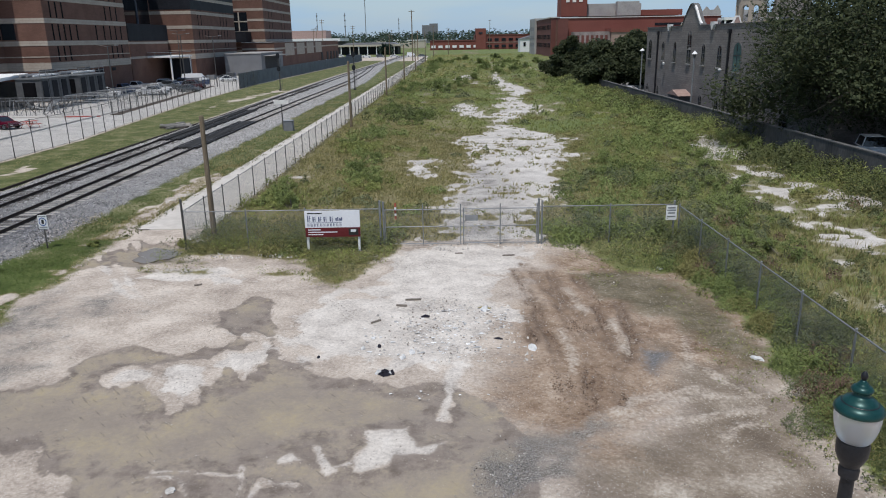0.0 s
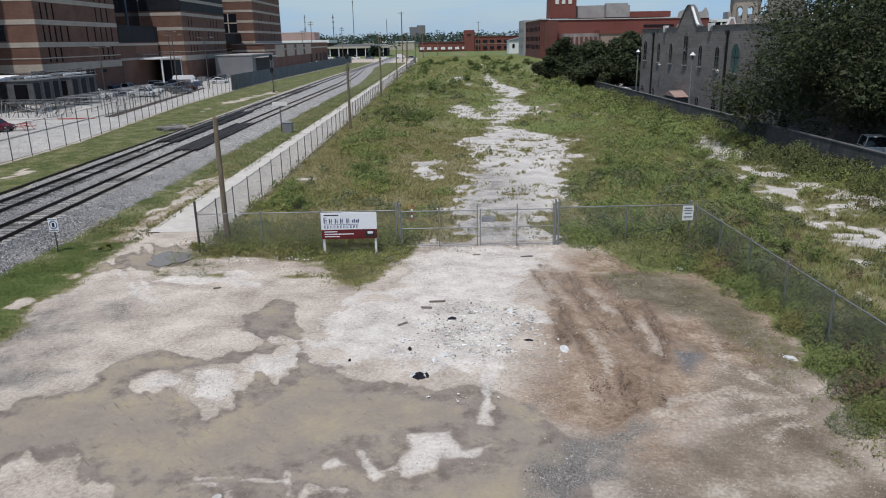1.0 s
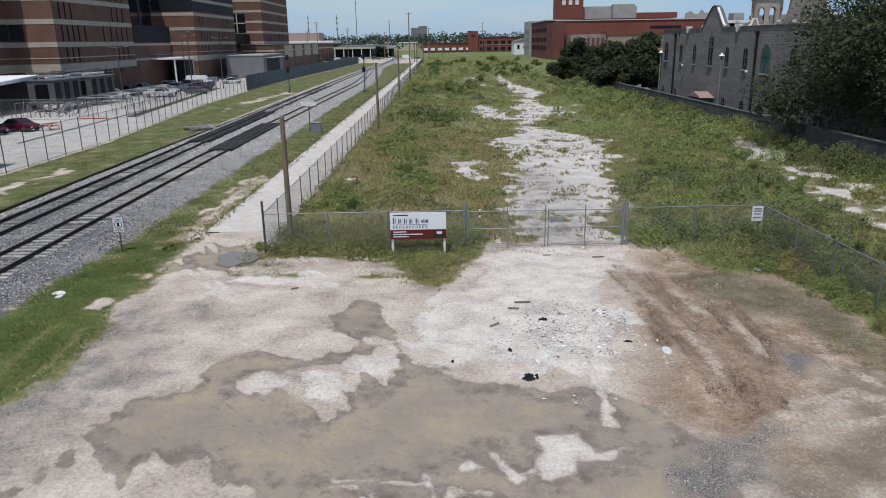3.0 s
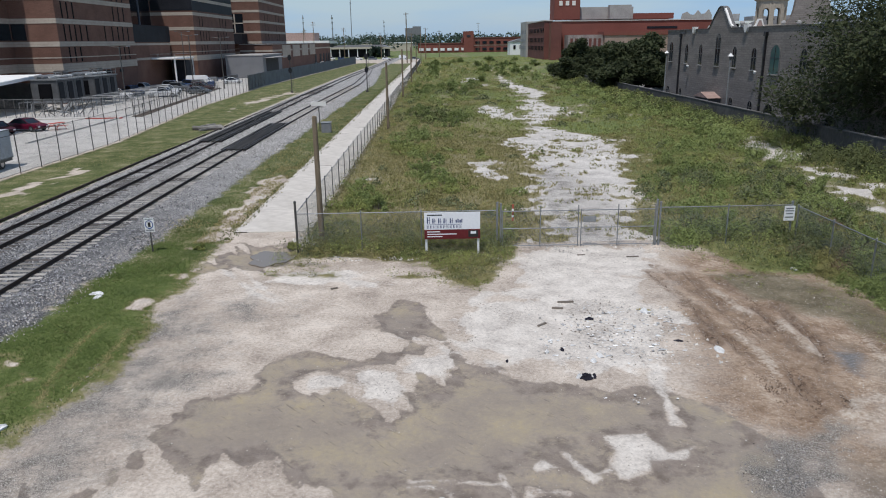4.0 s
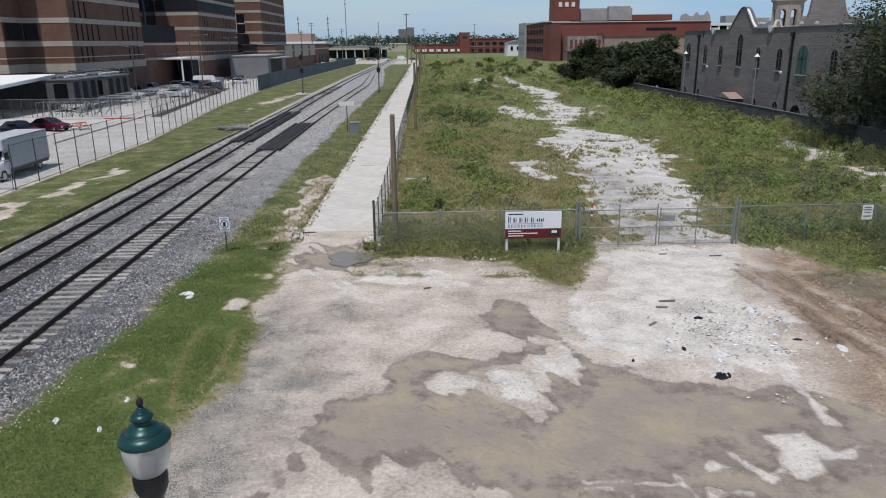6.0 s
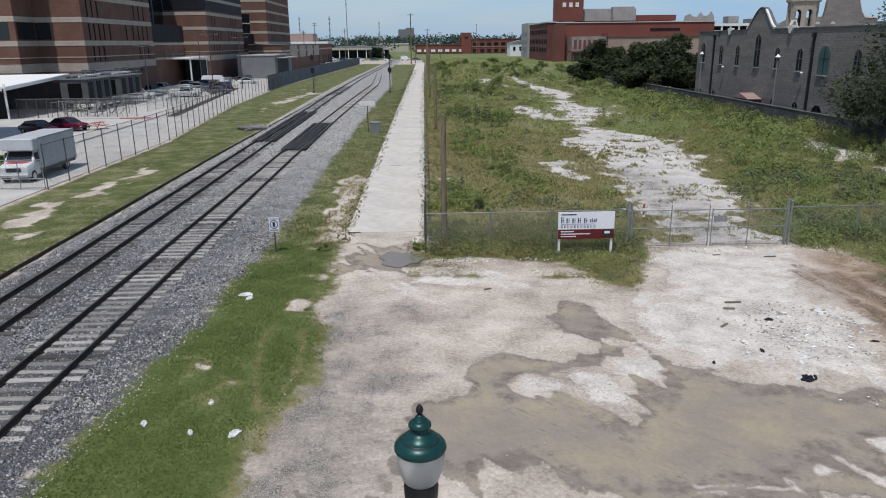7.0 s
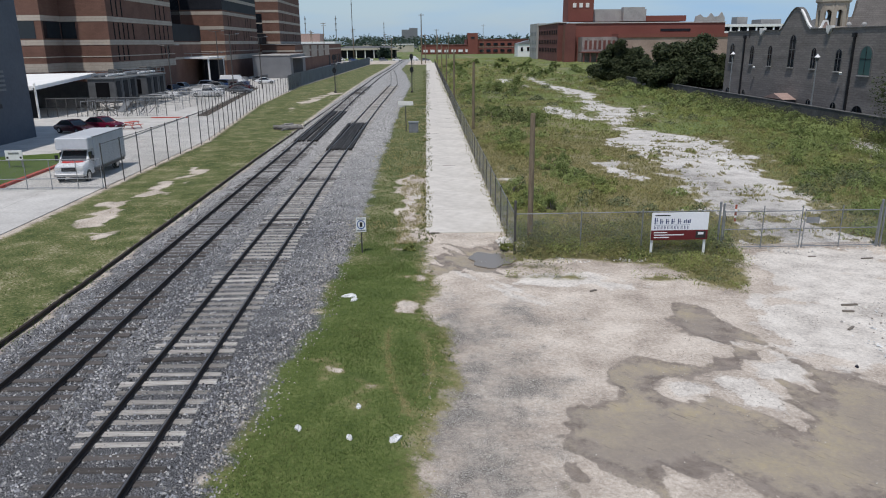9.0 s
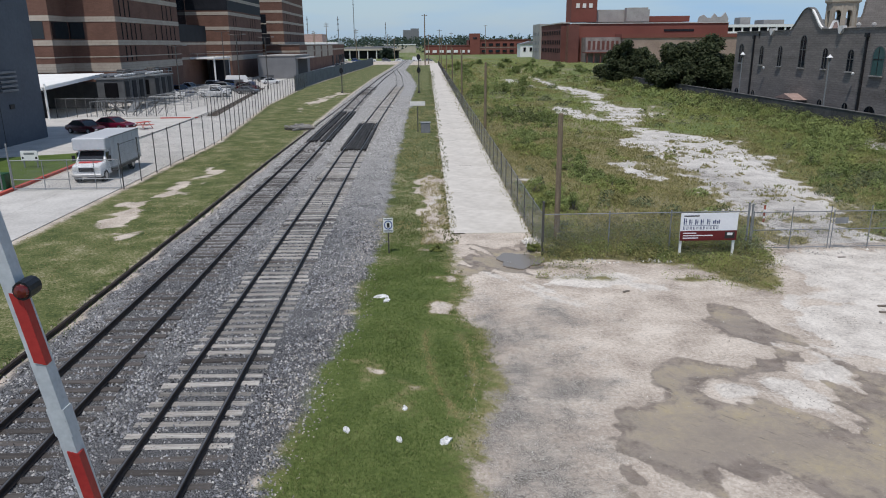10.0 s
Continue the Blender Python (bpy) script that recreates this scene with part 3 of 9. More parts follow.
# pale dry ridges that wheels have pushed up in the tan soil
RIDGES = [[(4.46, 16.57), (5.12, 17.15), (5.95, 17.43), (6.71, 17.67)], [(4.55, 16.07), (5.43, 16.69), (6.23, 17.12), (7.15, 17.4)], [(7.53, 18.91), (7.85, 18.03), (8.28, 17.37)], [(7.68, 21.12), (7.31, 19.87), (7.08, 18.93)], [(5.7, 16.12), (6.92, 16.36), (8.18, 16.62)], [(6.8, 15.3), (7.28, 15.81), (7.81, 15.93)], [(5.6, 22.6), (5.72, 21.0), (5.5, 20.2)], [(3.8, 21.9), (3.85, 20.2), (3.7, 18.9)], [(4.7, 25.9), (4.75, 24.6), (5.02, 23.4)]]
PALE_LINES = [[(-5.51, 21.89), (-4.71, 20.77), (-4.13, 19.38)], [(-5.9, 21.38), (-5.15, 19.81), (-4.9, 18.9)], [(-7.5, 22.3), (-6.6, 21.9), (-5.7, 21.7)], [(-15.0, 29.9), (-14.6, 29.2), (-13.1, 26.9), (-12.0, 25.7)], [(-14.6, 30.4), (-12.7, 27.2), (-11.4, 25.3)]]
LAWN_ARC = [(-17.48, 23.84), (-17.52, 22.03), (-17.36, 20.46), (-17.08, 19.09), (-16.77, 18.02)]
LAWN_ARC_TWO = [(-16.45, 23.31), (-16.2, 21.96), (-16.14, 20.4), (-16.32, 19.05)]


def off_line(pts, x, y):
    """Distance from a bent line."""
    d = np.full(np.shape(x), 99.0)
    for (ax, ay), (bx, by) in zip(pts, pts[1:]):
        ux, uy = bx - ax, by - ay
        t = np.clip(((x - ax) * ux + (y - ay) * uy) / (ux * ux + uy * uy), 0, 1)
        d = np.minimum(d, np.hypot(x - ax - t * ux, y - ay - t * uy))
    return d


def edge_of_lawn(y):
    return np.interp(y, [10, 15.2, 16.7, 18.1, 19.8, 23.7, 25.5, 27.7, 30.5, 34], [-16.4, -16.45, -16.5, -16.0, -15.4, -15.66, -16.4, -15.75, -16.2, -16.3])


def lawn_by_track(y):
    return np.interp(y, [10, 15.2, 16.9, 18, 19.7, 21.3, 23, 24.8, 26.6, 31, 36, 60, 110, 165, 215, 262, 430], [-21.6, -21.45, -21.3, -21.15, -21.1, -21.1, -20.75, -20.4, -20.5, -20.4, -19.9, -20.0, -19.4, -18.4, -20.0, -22.4, -20.0])


def road_mid(y):
    """The middle line of the straight concrete road and of the fence beside it."""
    return -14.2 + 0.0135 * (y - 34)


def track_a(y):
    return np.interp(y, [0, 60, 110, 165, 215, 262, 430], [-23.42, -23.42, -22.7, -21.6, -23.2, -25.8, -23.2])


def track_b(y):
    return np.interp(y, [0, 60, 130, 200, 262, 430], [-27.12, -27.12, -27.6, -27.2, -25.9, -23.2])


def lane_fence(y):
    return np.interp(y, [20, 72, 115, 162, 330], [-37.2, -37.0, -41.0, -42.4, -37.0])


def front_growth(x, y):
    """Metres inside the growth before the front fence, with its outlying bits."""
    bits = np.minimum.reduce([off_line(p, x, y) for p in VERGE_BITS])
    return np.maximum(inside(VERGE_FRONT, x, y), 0.34 - bits)


def fields(x, y):
    """What covers the ground at each place: metres inside each kind of cover."""
    big = fbm(x * 0.35, y * 0.35, 5) - 0.5
    wob = (fbm(x * 1.3, y * 1.3, 9) - 0.5) * 0.9
    wet = np.maximum.reduce([inside(WET, x, y), inside(STREAK_MUD, x, y), inside(WET_TWO, x, y), inside(PUDDLE, x, y), inside(MUD_ROAD, x, y) + (fbm(x * 1.1, y * 0.8, 15) - 0.55) * 3.5])
    scratched = np.where(y < 16, 0.075 - np.minimum.reduce([off_line(p, x, y) for p in SCRAPE_LINES]), -9)
    dry = np.maximum.reduce([scratched] + [inside(p, x, y) for p in (DRY_TONGUE, DRY_LOW, DRY_STRIP, *SCRAPES)])
    calm = np.where(x > -8, np.clip((y - 15.6) / 1.5, 0.12, 1), 1.0 + np.clip((-11.5 - x) * 0.6, 0, 1.2))
    drag = fbm((x * 0.87 + y * 0.49) * 3.4, (x * -0.49 + y * 0.87) * 0.5, 27) - 0.5
    wet = np.minimum(wet, 0.02 - dry) + calm * (wob * 0.3 + (fbm(x * 3.5, y * 3.5, 19) - 0.5) * 0.35 + drag * (0.3 + 5.0 * np.clip(fbm(x * 0.45, y * 0.45, 29) - 0.46, 0, 1)))
    pale = np.where(y < 32, np.minimum.reduce([off_line(p, x, y) for p in PALE_LINES]), 9)
    white = np.maximum.reduce([inside(p, x, y) for p in (DRY_LOW, DRY_STRIP, *SCRAPES)] + [scratched, inside(DRY_TONGUE, x, y) * 0.8 - 0.3 + wob * 1.2]) + calm * (wob * 0.25 + drag * 0.25)
    white = np.maximum(white, np.minimum(np.maximum(inside(GATE_DRY, x, y), inside(CHALK, x, y)) * 0.7, 0.8) + big * 2.4 + wob * 1.5 - 0.15)
    white = np.maximum(white, 0.08 - pale + wob * 0.7)
    brown = np.maximum(inside(BROWN, x, y) + 0.3, inside(DAMP_EDGE, x, y) + 1.2) + big * 2.2 + wob
    tan = inside(TAN, x, y) + big * 1.5 + wob
    spot = inside(DARK_SPOT, x, y) + wob * 0.6
    gravel = np.maximum(inside(GRAVEL, x - 0.15, y) * 2.0 + 0.0 + wob * 2.6, inside([(-16.3, 24.2), (-14.6, 24.6), (-14.6, 22.4), (-15.5, 19.0), (-16.4, 18.2)], x, y) + wob * 2 - 0.35)
    gravel = np.maximum(gravel, np.minimum(inside(GREY_PATCH, x, y) * 0.6, 0.5) + wob * 0.9 - 0.6 + 0.45 * np.clip((22.5 - y) / 3, 0, 1))
    gravel = np.maximum(gravel, np.minimum(inside(SLATE, x, y) * 0.5, 0.5) - 0.5 + wob * 0.9)
    far = np.maximum.reduce([inside(p, x, y) for p in (PATH_NEAR, PATH_LINK, PATH_MID, PATH_FAR, PATCH_L, PATCH_F, PATCH_LB)] + [inside(p, x, y) + 0.45 for p in (PATCH_RA, PATCH_RB, PATCH_RC, PATCH_RD, PATCH_RE, PATCH_RF, PATCH_RG)])
    bare = np.minimum(far, 1.3) + (fbm(x * 0.5, y * 0.5, 23) - 0.5) * np.clip(2.6 + 0.01 * y, 2, 4) + (fbm(x * 1.5, y * 1.5, 24) - 0.5) * 4.6 - 0.35
    bare = np.maximum(bare, (fbm(x * 0.3, y * 0.2, 31, 5) - 0.79) * 6)
    bare = np.maximum(bare, np.minimum(inside(ROUGH, x, y) * 0.3, 0.5) - 1.5 + (fbm(x * 0.9, y * 0.7, 37) - 0.5) * 5.5)
    bare = np.maximum(bare, np.minimum(inside(DRY_ZONE, x, y) * 0.4, 0.5) - 1.0 + (fbm(x * 0.8, y * 0.6, 39) - 0.5) * 5.0)
    fence = road_mid(y) + 2.05
    lot = np.minimum(np.minimum(x - fence, 26.3 - x), y - 32.6)
    lot = np.where(y < 36, np.maximum(np.maximum(front_growth(x, y) - 0.2, inside(VERGE_RIGHT, x, y) - 0.75) + wob * 1.6, np.minimum(lot, y - 33)), lot)
    lot = np.where((y < 34) & (x > 26.3), -1, lot)
    lot = np.minimum(lot, np.clip(-bare * 1.2, -3, 3))
    sand = np.maximum.reduce([np.maximum.reduce([inside(p, x, y) for p in SAND[:4]]) - 0.85, inside(SAND[4], x, y) + 0.15, np.maximum.reduce([inside(p, x, y) for p in SAND[5:]]) - 0.5 + (fbm(x * 0.5, y * 0.25, 33) - 0.5) * 3.0 + (fbm(x * 1.6, y * 0.9, 34) - 0.5) * 4.0]) + wob * 3.4 + big
    lawn = np.minimum(np.where(y < 34, edge_of_lawn(y), road_mid(y) - 2.0 + 0.2 * np.sin(y)) - x, x - lawn_by_track(y) + wob)
    lawn = np.minimum(lawn, 320 - y)
    strip = np.minimum(track_b(y) - 2.9 - x, x - lane_fence(y) - 0.2)
    strip = np.where(y > 330, -1, strip)
    beyond = np.where((x > 27) & (y > 60) & (y < 330), 0.5, -1.0)
    grass = np.maximum.reduce([lot, lawn + wob, strip, beyond])
    grass = np.minimum(grass, -sand)
    grass = np.where((x > -9) & (y > 300) & (y < 420), 1.0, grass)
    town = (y > 400) & ~((x > -160) & (x < 40) & (y < 402))
    grass = np.where(town, 1.0, grass)
    ballast = np.minimum(lawn_by_track(y) + 0.45 - x + wob * 1.3, x - track_b(y) + 2.3 + wob)
    ballast = np.where(y > 420, -1, ballast)
    yard = np.where((x < lane_fence(y)) & (y < 340), 1.0, -1.0)
    bare = np.where((y > 33) | (x > 11.5), bare, -2.5)
    return {"wet": wet, "white": white, "brown": brown, "tan": tan, "spot": spot, "gravel": gravel, "grass": grass, "ballast": ballast, "sand": sand, "yard": yard, "lawn": np.minimum(lawn, -sand), "mown": np.minimum(np.maximum(np.minimum(lawn, (y - 33) * 0.4 + big * 4), strip), -sand), "pale_far": np.clip((y - 44) / 30 + big * 1.5, -2, 1), "verge": np.minimum(np.minimum(lawn, -sand), np.where(y < 26, np.minimum(off_line(LAWN_ARC, x, y), off_line(LAWN_ARC_TWO, x, y) + 0.05) * 3 - 0.5, 9)), "lot": lot, "strip": np.minimum(strip, -sand), "bare": bare, "beyond": beyond}


def axis(*spans):
    out = []
    for a, b, step in spans:
        out += list(np.arange(a, b - 1e-6, step))
    return np.array(out + [spans[-1][1]])


gx = axis((-4000, -800, 400), (-800, -120, 40), (-120, -42, 3), (-42, -29, 0.6), (-29, -19, 0.35), (-19, 11, 0.1), (11, 28, 0.5), (28, 120, 6), (120, 800, 40), (800, 4000, 400))
gy = axis((-800, -40, 60), (-40, 8, 4), (8, 12, 0.5), (12, 34, 0.1), (34, 80, 0.6), (80, 200, 2), (200, 440, 5), (440, 1000, 60), (1000, 4800, 400))
X, Y = np.meshgrid(gx, gy)
F = fields(X, Y)
Z = (fbm(X * 0.6, Y * 0.6, 3) - 0.5) * 0.05
near = (Y > 8) & (Y < 34) & (X > -17) & (X < 11)
# wheel ruts run through the brown earth and the mud
rut, tread = np.zeros_like(X), np.full(X.shape, -2.5)
for k, line in enumerate(RUTS):
    d = off_line(line, X[near], Y[near]) + (fbm(X[near] * 1.5, Y[near] * 1.5, 43 + k) - 0.5) * 0.16
    some = np.clip(fbm(X[near] * 0.9, Y[near] * 0.6, 63 + k) * 3.2 - 1.0, 0, 1)
    rut[near] += some * (-0.06 * np.exp(-(d / 0.12) ** 2) + 0.045 * np.exp(-((d - 0.26) / 0.1) ** 2))
    tread[near] = np.maximum(tread[near], 0.17 * some - 0.03 - np.abs(d - 0.11))
ridge = np.full(X.shape, -2.5)
for k, line in enumerate(RIDGES):
    d = off_line(line, X[near], Y[near]) + (fbm(X[near] * 1.8, Y[near] * 1.8, 143 + k) - 0.5) * 0.3
    rut[near] += 0.04 * np.exp(-(d / 0.13) ** 2)
    ridge[near] = np.maximum(ridge[near], 0.07 - np.abs(d - 0.06) * np.where(d > 0.06, 1, 0.2))
F["ridge"] = ridge
arc = np.full(X.shape, -2.5)
arc[near] = 0.11 - np.minimum(off_line(LAWN_ARC, X[near], Y[near]), off_line(LAWN_ARC_TWO, X[near], Y[near]) + 0.06)
F["tread"] = tread
F["fresh"] = np.clip((X - 7) / 6, -1, 1) * 0.8 + np.clip((Y - 62) / 40, 0, 1.7)
F["mossy"] = inside([(5.4, 27.6), (6.4, 28.2), (9.2, 27.2), (9.5, 22.5), (9.3, 18.5), (8.7, 19.6), (8.0, 22.2), (6.9, 23.6), (6.2, 25.0)], X, Y) + (fbm(X * 0.7, Y * 0.7, 45) - 0.5) * 2.0
F["lawn"] = np.where(arc > -0.2, np.minimum(F["lawn"], -arc * 1.2 + 0.10), F["lawn"] - 0.3)
Z += np.where(near, rut + (fbm(X * 2.5, Y * 2.5, 41) - 0.5) * 0.06, 0)
Z -= np.clip(F["wet"], 0, 0.5) * 0.07
Z -= 0.09 * np.exp(-((X + 13.3) / 1.15) ** 4 - ((Y - 31.45) / 1.25) ** 4)
Z += np.clip(F["ballast"] + 0.2, 0, 1.2) * 0.10
Z = np.where((Y > 440) | (Y < 0) | (np.abs(X) > 120), -0.05, Z)
Z = np.where((np.abs(X - road_mid(Y)) < 2.6) & (Y > 33.5), np.minimum(Z, -0.01), Z)
Z = np.where(F["yard"] > 0, np.minimum(Z, -0.02), Z)
ny, nx = X.shape
idx = np.arange(nx * ny).reshape(ny, nx)
quads = np.stack([idx[:-1, :-1], idx[:-1, 1:], idx[1:, 1:], idx[1:, :-1]], -1).reshape(-1, 4)
soil = bpy.data.materials.new("bare caliche, mud, gravel and turf soil")
ground_mesh = soup("ground", np.stack([X, Y, Z], -1).reshape(-1, 3), quads, soil, True)
COVER = ("wet", "white", "brown", "gravel", "grass", "ballast", "lawn", "bare", "tan", "spot", "tread", "ridge", "mown", "pale_far", "fresh", "mossy")
for key in COVER:
    at = ground_mesh.attributes.new(key, "FLOAT", "POINT")
    at.data.foreach_set("value", np.clip(F[key], -2.5, 2.5).astype(np.float32).ravel())
ground = tagged(new("ground", ground_mesh), "pale caliche lot with muddy patches, turf and gravel", "ground", kind="structure")


def build_soil(m):
    m.use_nodes = True
    n, l = m.node_tree.nodes, m.node_tree.links
    b = n["Principled BSDF"]
    co = n.new("ShaderNodeTexCoord")

    def tex(scale, detail=5, rough=0.55, stretch=None, turn=0.35):
        q = n.new("ShaderNodeTexNoise")
        q.inputs["Scale"].default_value, q.inputs["Detail"].default_value, q.inputs["Roughness"].default_value = scale, detail, rough
        v = co.outputs["Object"]
        if stretch:
            mp = n.new("ShaderNodeMapping")
            mp.vector_type = "TEXTURE"
            mp.inputs["Scale"].default_value, mp.inputs["Rotation"].default_value = [1 / q_ for q_ in stretch], (0, 0, turn)
            l.new(v, mp.inputs["Vector"])
            v = mp.outputs["Vector"]
        l.new(v, q.inputs["Vector"])
        return q.outputs["Fac"]

    def math_(kind, a, c, d=None):
        q = n.new("ShaderNodeMath")
        q.operation = kind
        for i, v in enumerate((a, c, d)):
            if v is None:
                continue
            if isinstance(v, (int, float)):
                q.inputs[i].default_value = v
            else:
                l.new(v, q.inputs[i])
        return q.outputs[0]

    def ramp(f, *stops):
        q = n.new("ShaderNodeValToRGB")
        els = q.color_ramp.elements
        while len(els) < len(stops):
            els.new(0.5)
        for e, (p, c) in zip(els, stops):
            e.position, e.color = p, (*c, 1)
        l.new(f, q.inputs["Fac"])
        return q.outputs["Color"]

    def mix(f, a, c):
        q = n.new("ShaderNodeMix")
        q.data_type = "RGBA"
        l.new(f, q.inputs["Factor"])
        l.new(a, q.inputs["A"])
        l.new(c, q.inputs["B"])
        return q.outputs["Result"]

    def mask(key, noise, amp, soft):
        a = n.new("ShaderNodeAttribute")
        a.attribute_name = key
        f = math_("MULTIPLY_ADD", math_("SUBTRACT", noise, 0.5), amp, a.outputs["Fac"])
        r = n.new("ShaderNodeMapRange")
        r.interpolation_type = "SMOOTHSTEP"
        r.inputs["From Min"].default_value, r.inputs["From Max"].default_value = -soft, soft
        l.new(f, r.inputs["Value"])
        return r.outputs["Result"]
    broad, mid, fine, grit = tex(0.35), tex(1.8, 8, 0.65), tex(9.0, 7, 0.7), tex(38.0, 2)
    patch = tex(0.8, 12, 0.72)
    soft = tex(0.55, 5, 0.5)
    scrape = tex(1.6, 6, 0.7, (0.5, 2.6, 1), -0.75)

    def value(key):
        a = n.new("ShaderNodeAttribute")
        a.attribute_name = key
        return a.outputs["Fac"]

    def specks(scale, size, soft):
        q = n.new("ShaderNodeTexVoronoi")
        q.inputs["Scale"].default_value = scale
        l.new(co.outputs["Object"], q.inputs["Vector"])
        r = n.new("ShaderNodeMapRange")
        r.inputs["From Min"].default_value, r.inputs["From Max"].default_value = size, size - soft
        l.new(q.outputs["Distance"], r.inputs["Value"])
        return r.outputs["Result"], q.outputs["Color"]
    peb, peb_col = specks(19, 0.26, 0.12)
    blend = math_("MULTIPLY_ADD", fine, 0.34, math_("MULTIPLY_ADD", patch, 0.27, math_("MULTIPLY_ADD", soft, 0.27, math_("MULTIPLY_ADD", scrape, 0.07, math_("MULTIPLY", grit, 0.05)))))
    col = ramp(blend, (0.40, (0.25, 0.208, 0.171)), (0.455, (0.382, 0.321, 0.264)), (0.51, (0.489, 0.419, 0.348)), (0.57, (0.62, 0.545, 0.462)))
    dark_earth = ramp(math_("MULTIPLY_ADD", scrape, 0.2, math_("MULTIPLY_ADD", fine, 0.3, math_("MULTIPLY", patch, 0.5))), (0.40, (0.125, 0.079, 0.050)), (0.47, (0.235, 0.163, 0.109)), (0.54, (0.345, 0.258, 0.185)), (0.61, (0.50, 0.42, 0.33)))
    sandy = ramp(math_("MULTIPLY_ADD", fine, 0.25, math_("MULTIPLY_ADD", patch, 0.3, math_("MULTIPLY", soft, 0.45))), (0.38, (0.12, 0.092, 0.066)), (0.48, (0.19, 0.15, 0.11)), (0.54, (0.275, 0.226, 0.172)), (0.61, (0.48, 0.42, 0.345)))
    col = mix(mask("tan", patch, 2.4, 0.9), col, sandy)
    col = mix(mask("brown", math_("MULTIPLY_ADD", soft, 0.3, math_("MULTIPLY_ADD", scrape, 0.3, math_("MULTIPLY", patch, 0.4))), 6.0, 0.9), col, dark_earth)
    moss = ramp(math_("MULTIPLY_ADD", fine, 0.4, math_("MULTIPLY", patch, 0.6)), (0.38, (0.085, 0.072, 0.042)), (0.5, (0.145, 0.12, 0.076)), (0.62, (0.245, 0.205, 0.142)))
    col = mix(mask("mossy", patch, 2.4, 0.5), col, moss)
    white = ramp(math_("MULTIPLY_ADD", scrape, 0.1, math_("MULTIPLY_ADD", fine, 0.4, math_("MULTIPLY", patch, 0.5))), (0.39, (0.32, 0.288, 0.253)), (0.46, (0.49, 0.445, 0.393)), (0.54, (0.635, 0.584, 0.517)), (0.63, (0.73, 0.68, 0.61)))
    ragged = math_("MULTIPLY_ADD", mid, 0.45, math_("MULTIPLY_ADD", fine, 0.3, math_("MULTIPLY", scrape, 0.25)))
    col = mix(mask("white", ragged, 1.1, 0.12), col, white)
    path = ramp(math_("MULTIPLY_ADD", fine, 0.35, math_("MULTIPLY_ADD", patch, 0.35, math_("MULTIPLY_ADD", grit, 0.1, math_("MULTIPLY", broad, 0.2)))), (0.36, (0.25, 0.232, 0.208)), (0.45, (0.41, 0.382, 0.345)), (0.53, (0.56, 0.527, 0.48)), (0.62, (0.72, 0.685, 0.63)))
    col = mix(mask("bare", math_("MULTIPLY_ADD", patch, 0.6, math_("MULTIPLY", fine, 0.4)), 4.0, 0.35), col, path)
    stones = ramp(grit, (0.40, (0.05, 0.045, 0.039)), (0.5, (0.13, 0.119, 0.106)), (0.60, (0.38, 0.353, 0.315)))
    wet_mask = mask("wet", ragged, 1.1, 0.06)
    halo = mask("wet", math_("MULTIPLY_ADD", patch, 0.6, math_("MULTIPLY", scrape, 0.4)), 3.0, 0.55)
    col = mix(math_("MULTIPLY", halo, 0.25), col, sandy)
    deep = n.new("ShaderNodeMapRange")
    deep.inputs["From Min"].default_value, deep.inputs["From Max"].default_value = -0.5, 0.9
    l.new(math_("MULTIPLY_ADD", math_("SUBTRACT", patch, 0.5), 4.5, value("wet")), deep.inputs["Value"])
    rim = ramp(math_("MULTIPLY_ADD", mid, 0.4, math_("MULTIPLY_ADD", fine, 0.35, math_("MULTIPLY", scrape, 0.25))), (0.36, (0.215, 0.177, 0.146)), (0.48, (0.285, 0.240, 0.202)), (0.62, (0.355, 0.305, 0.26)))
    silt = ramp(math_("MULTIPLY_ADD", broad, 0.4, math_("MULTIPLY_ADD", fine, 0.25, math_("MULTIPLY", patch, 0.35))), (0.40, (0.255, 0.213, 0.172)), (0.48, (0.295, 0.247, 0.194)), (0.54, (0.34, 0.284, 0.205)), (0.6, (0.38, 0.312, 0.20)))
    mud = mix(deep.outputs["Result"], rim, silt)
    crust = n.new("ShaderNodeMapRange")
    crust.inputs["From Min"].default_value, crust.inputs["From Max"].default_value, crust.inputs["To Min"].default_value, crust.inputs["To Max"].default_value = 0.05, 0.55, 0.75, 0.0
    l.new(math_("MULTIPLY_ADD", math_("SUBTRACT", patch, 0.5), 5.0, value("wet")), crust.inputs["Value"])
    mud = mix(crust.outputs["Result"], mud, ramp(mid, (0.38, (0.12, 0.092, 0.072)), (0.6, (0.25, 0.205, 0.168))))
    scratch = tex(1.5, 4, 0.6, (7.0, 0.9, 1), 0.75)
    lines = n.new("ShaderNodeMapRange")
    lines.inputs["From Min"].default_value, lines.inputs["From Max"].default_value, lines.inputs["To Max"].default_value = 0.61, 0.71, 0.6
    l.new(scratch, lines.inputs["Value"])
    mud = mix(lines.outputs["Result"], mud, ramp(fine, (0.4, (0.10, 0.08, 0.066)), (0.6, (0.16, 0.13, 0.105))))
    col = mix(wet_mask, col, mud)
    col = mix(math_("MULTIPLY", mask("gravel", patch, 7.0, 1.0), 0.9), col, stones)
    rutted = ramp(fine, (0.36, (0.085, 0.056, 0.039)), (0.5, (0.155, 0.108, 0.075)), (0.66, (0.27, 0.20, 0.145)))
    col = mix(mask("tread", math_("MULTIPLY_ADD", fine, 0.4, math_("MULTIPLY_ADD", mid, 0.3, math_("MULTIPLY", patch, 0.3))), 2.6, 0.16), col, rutted)
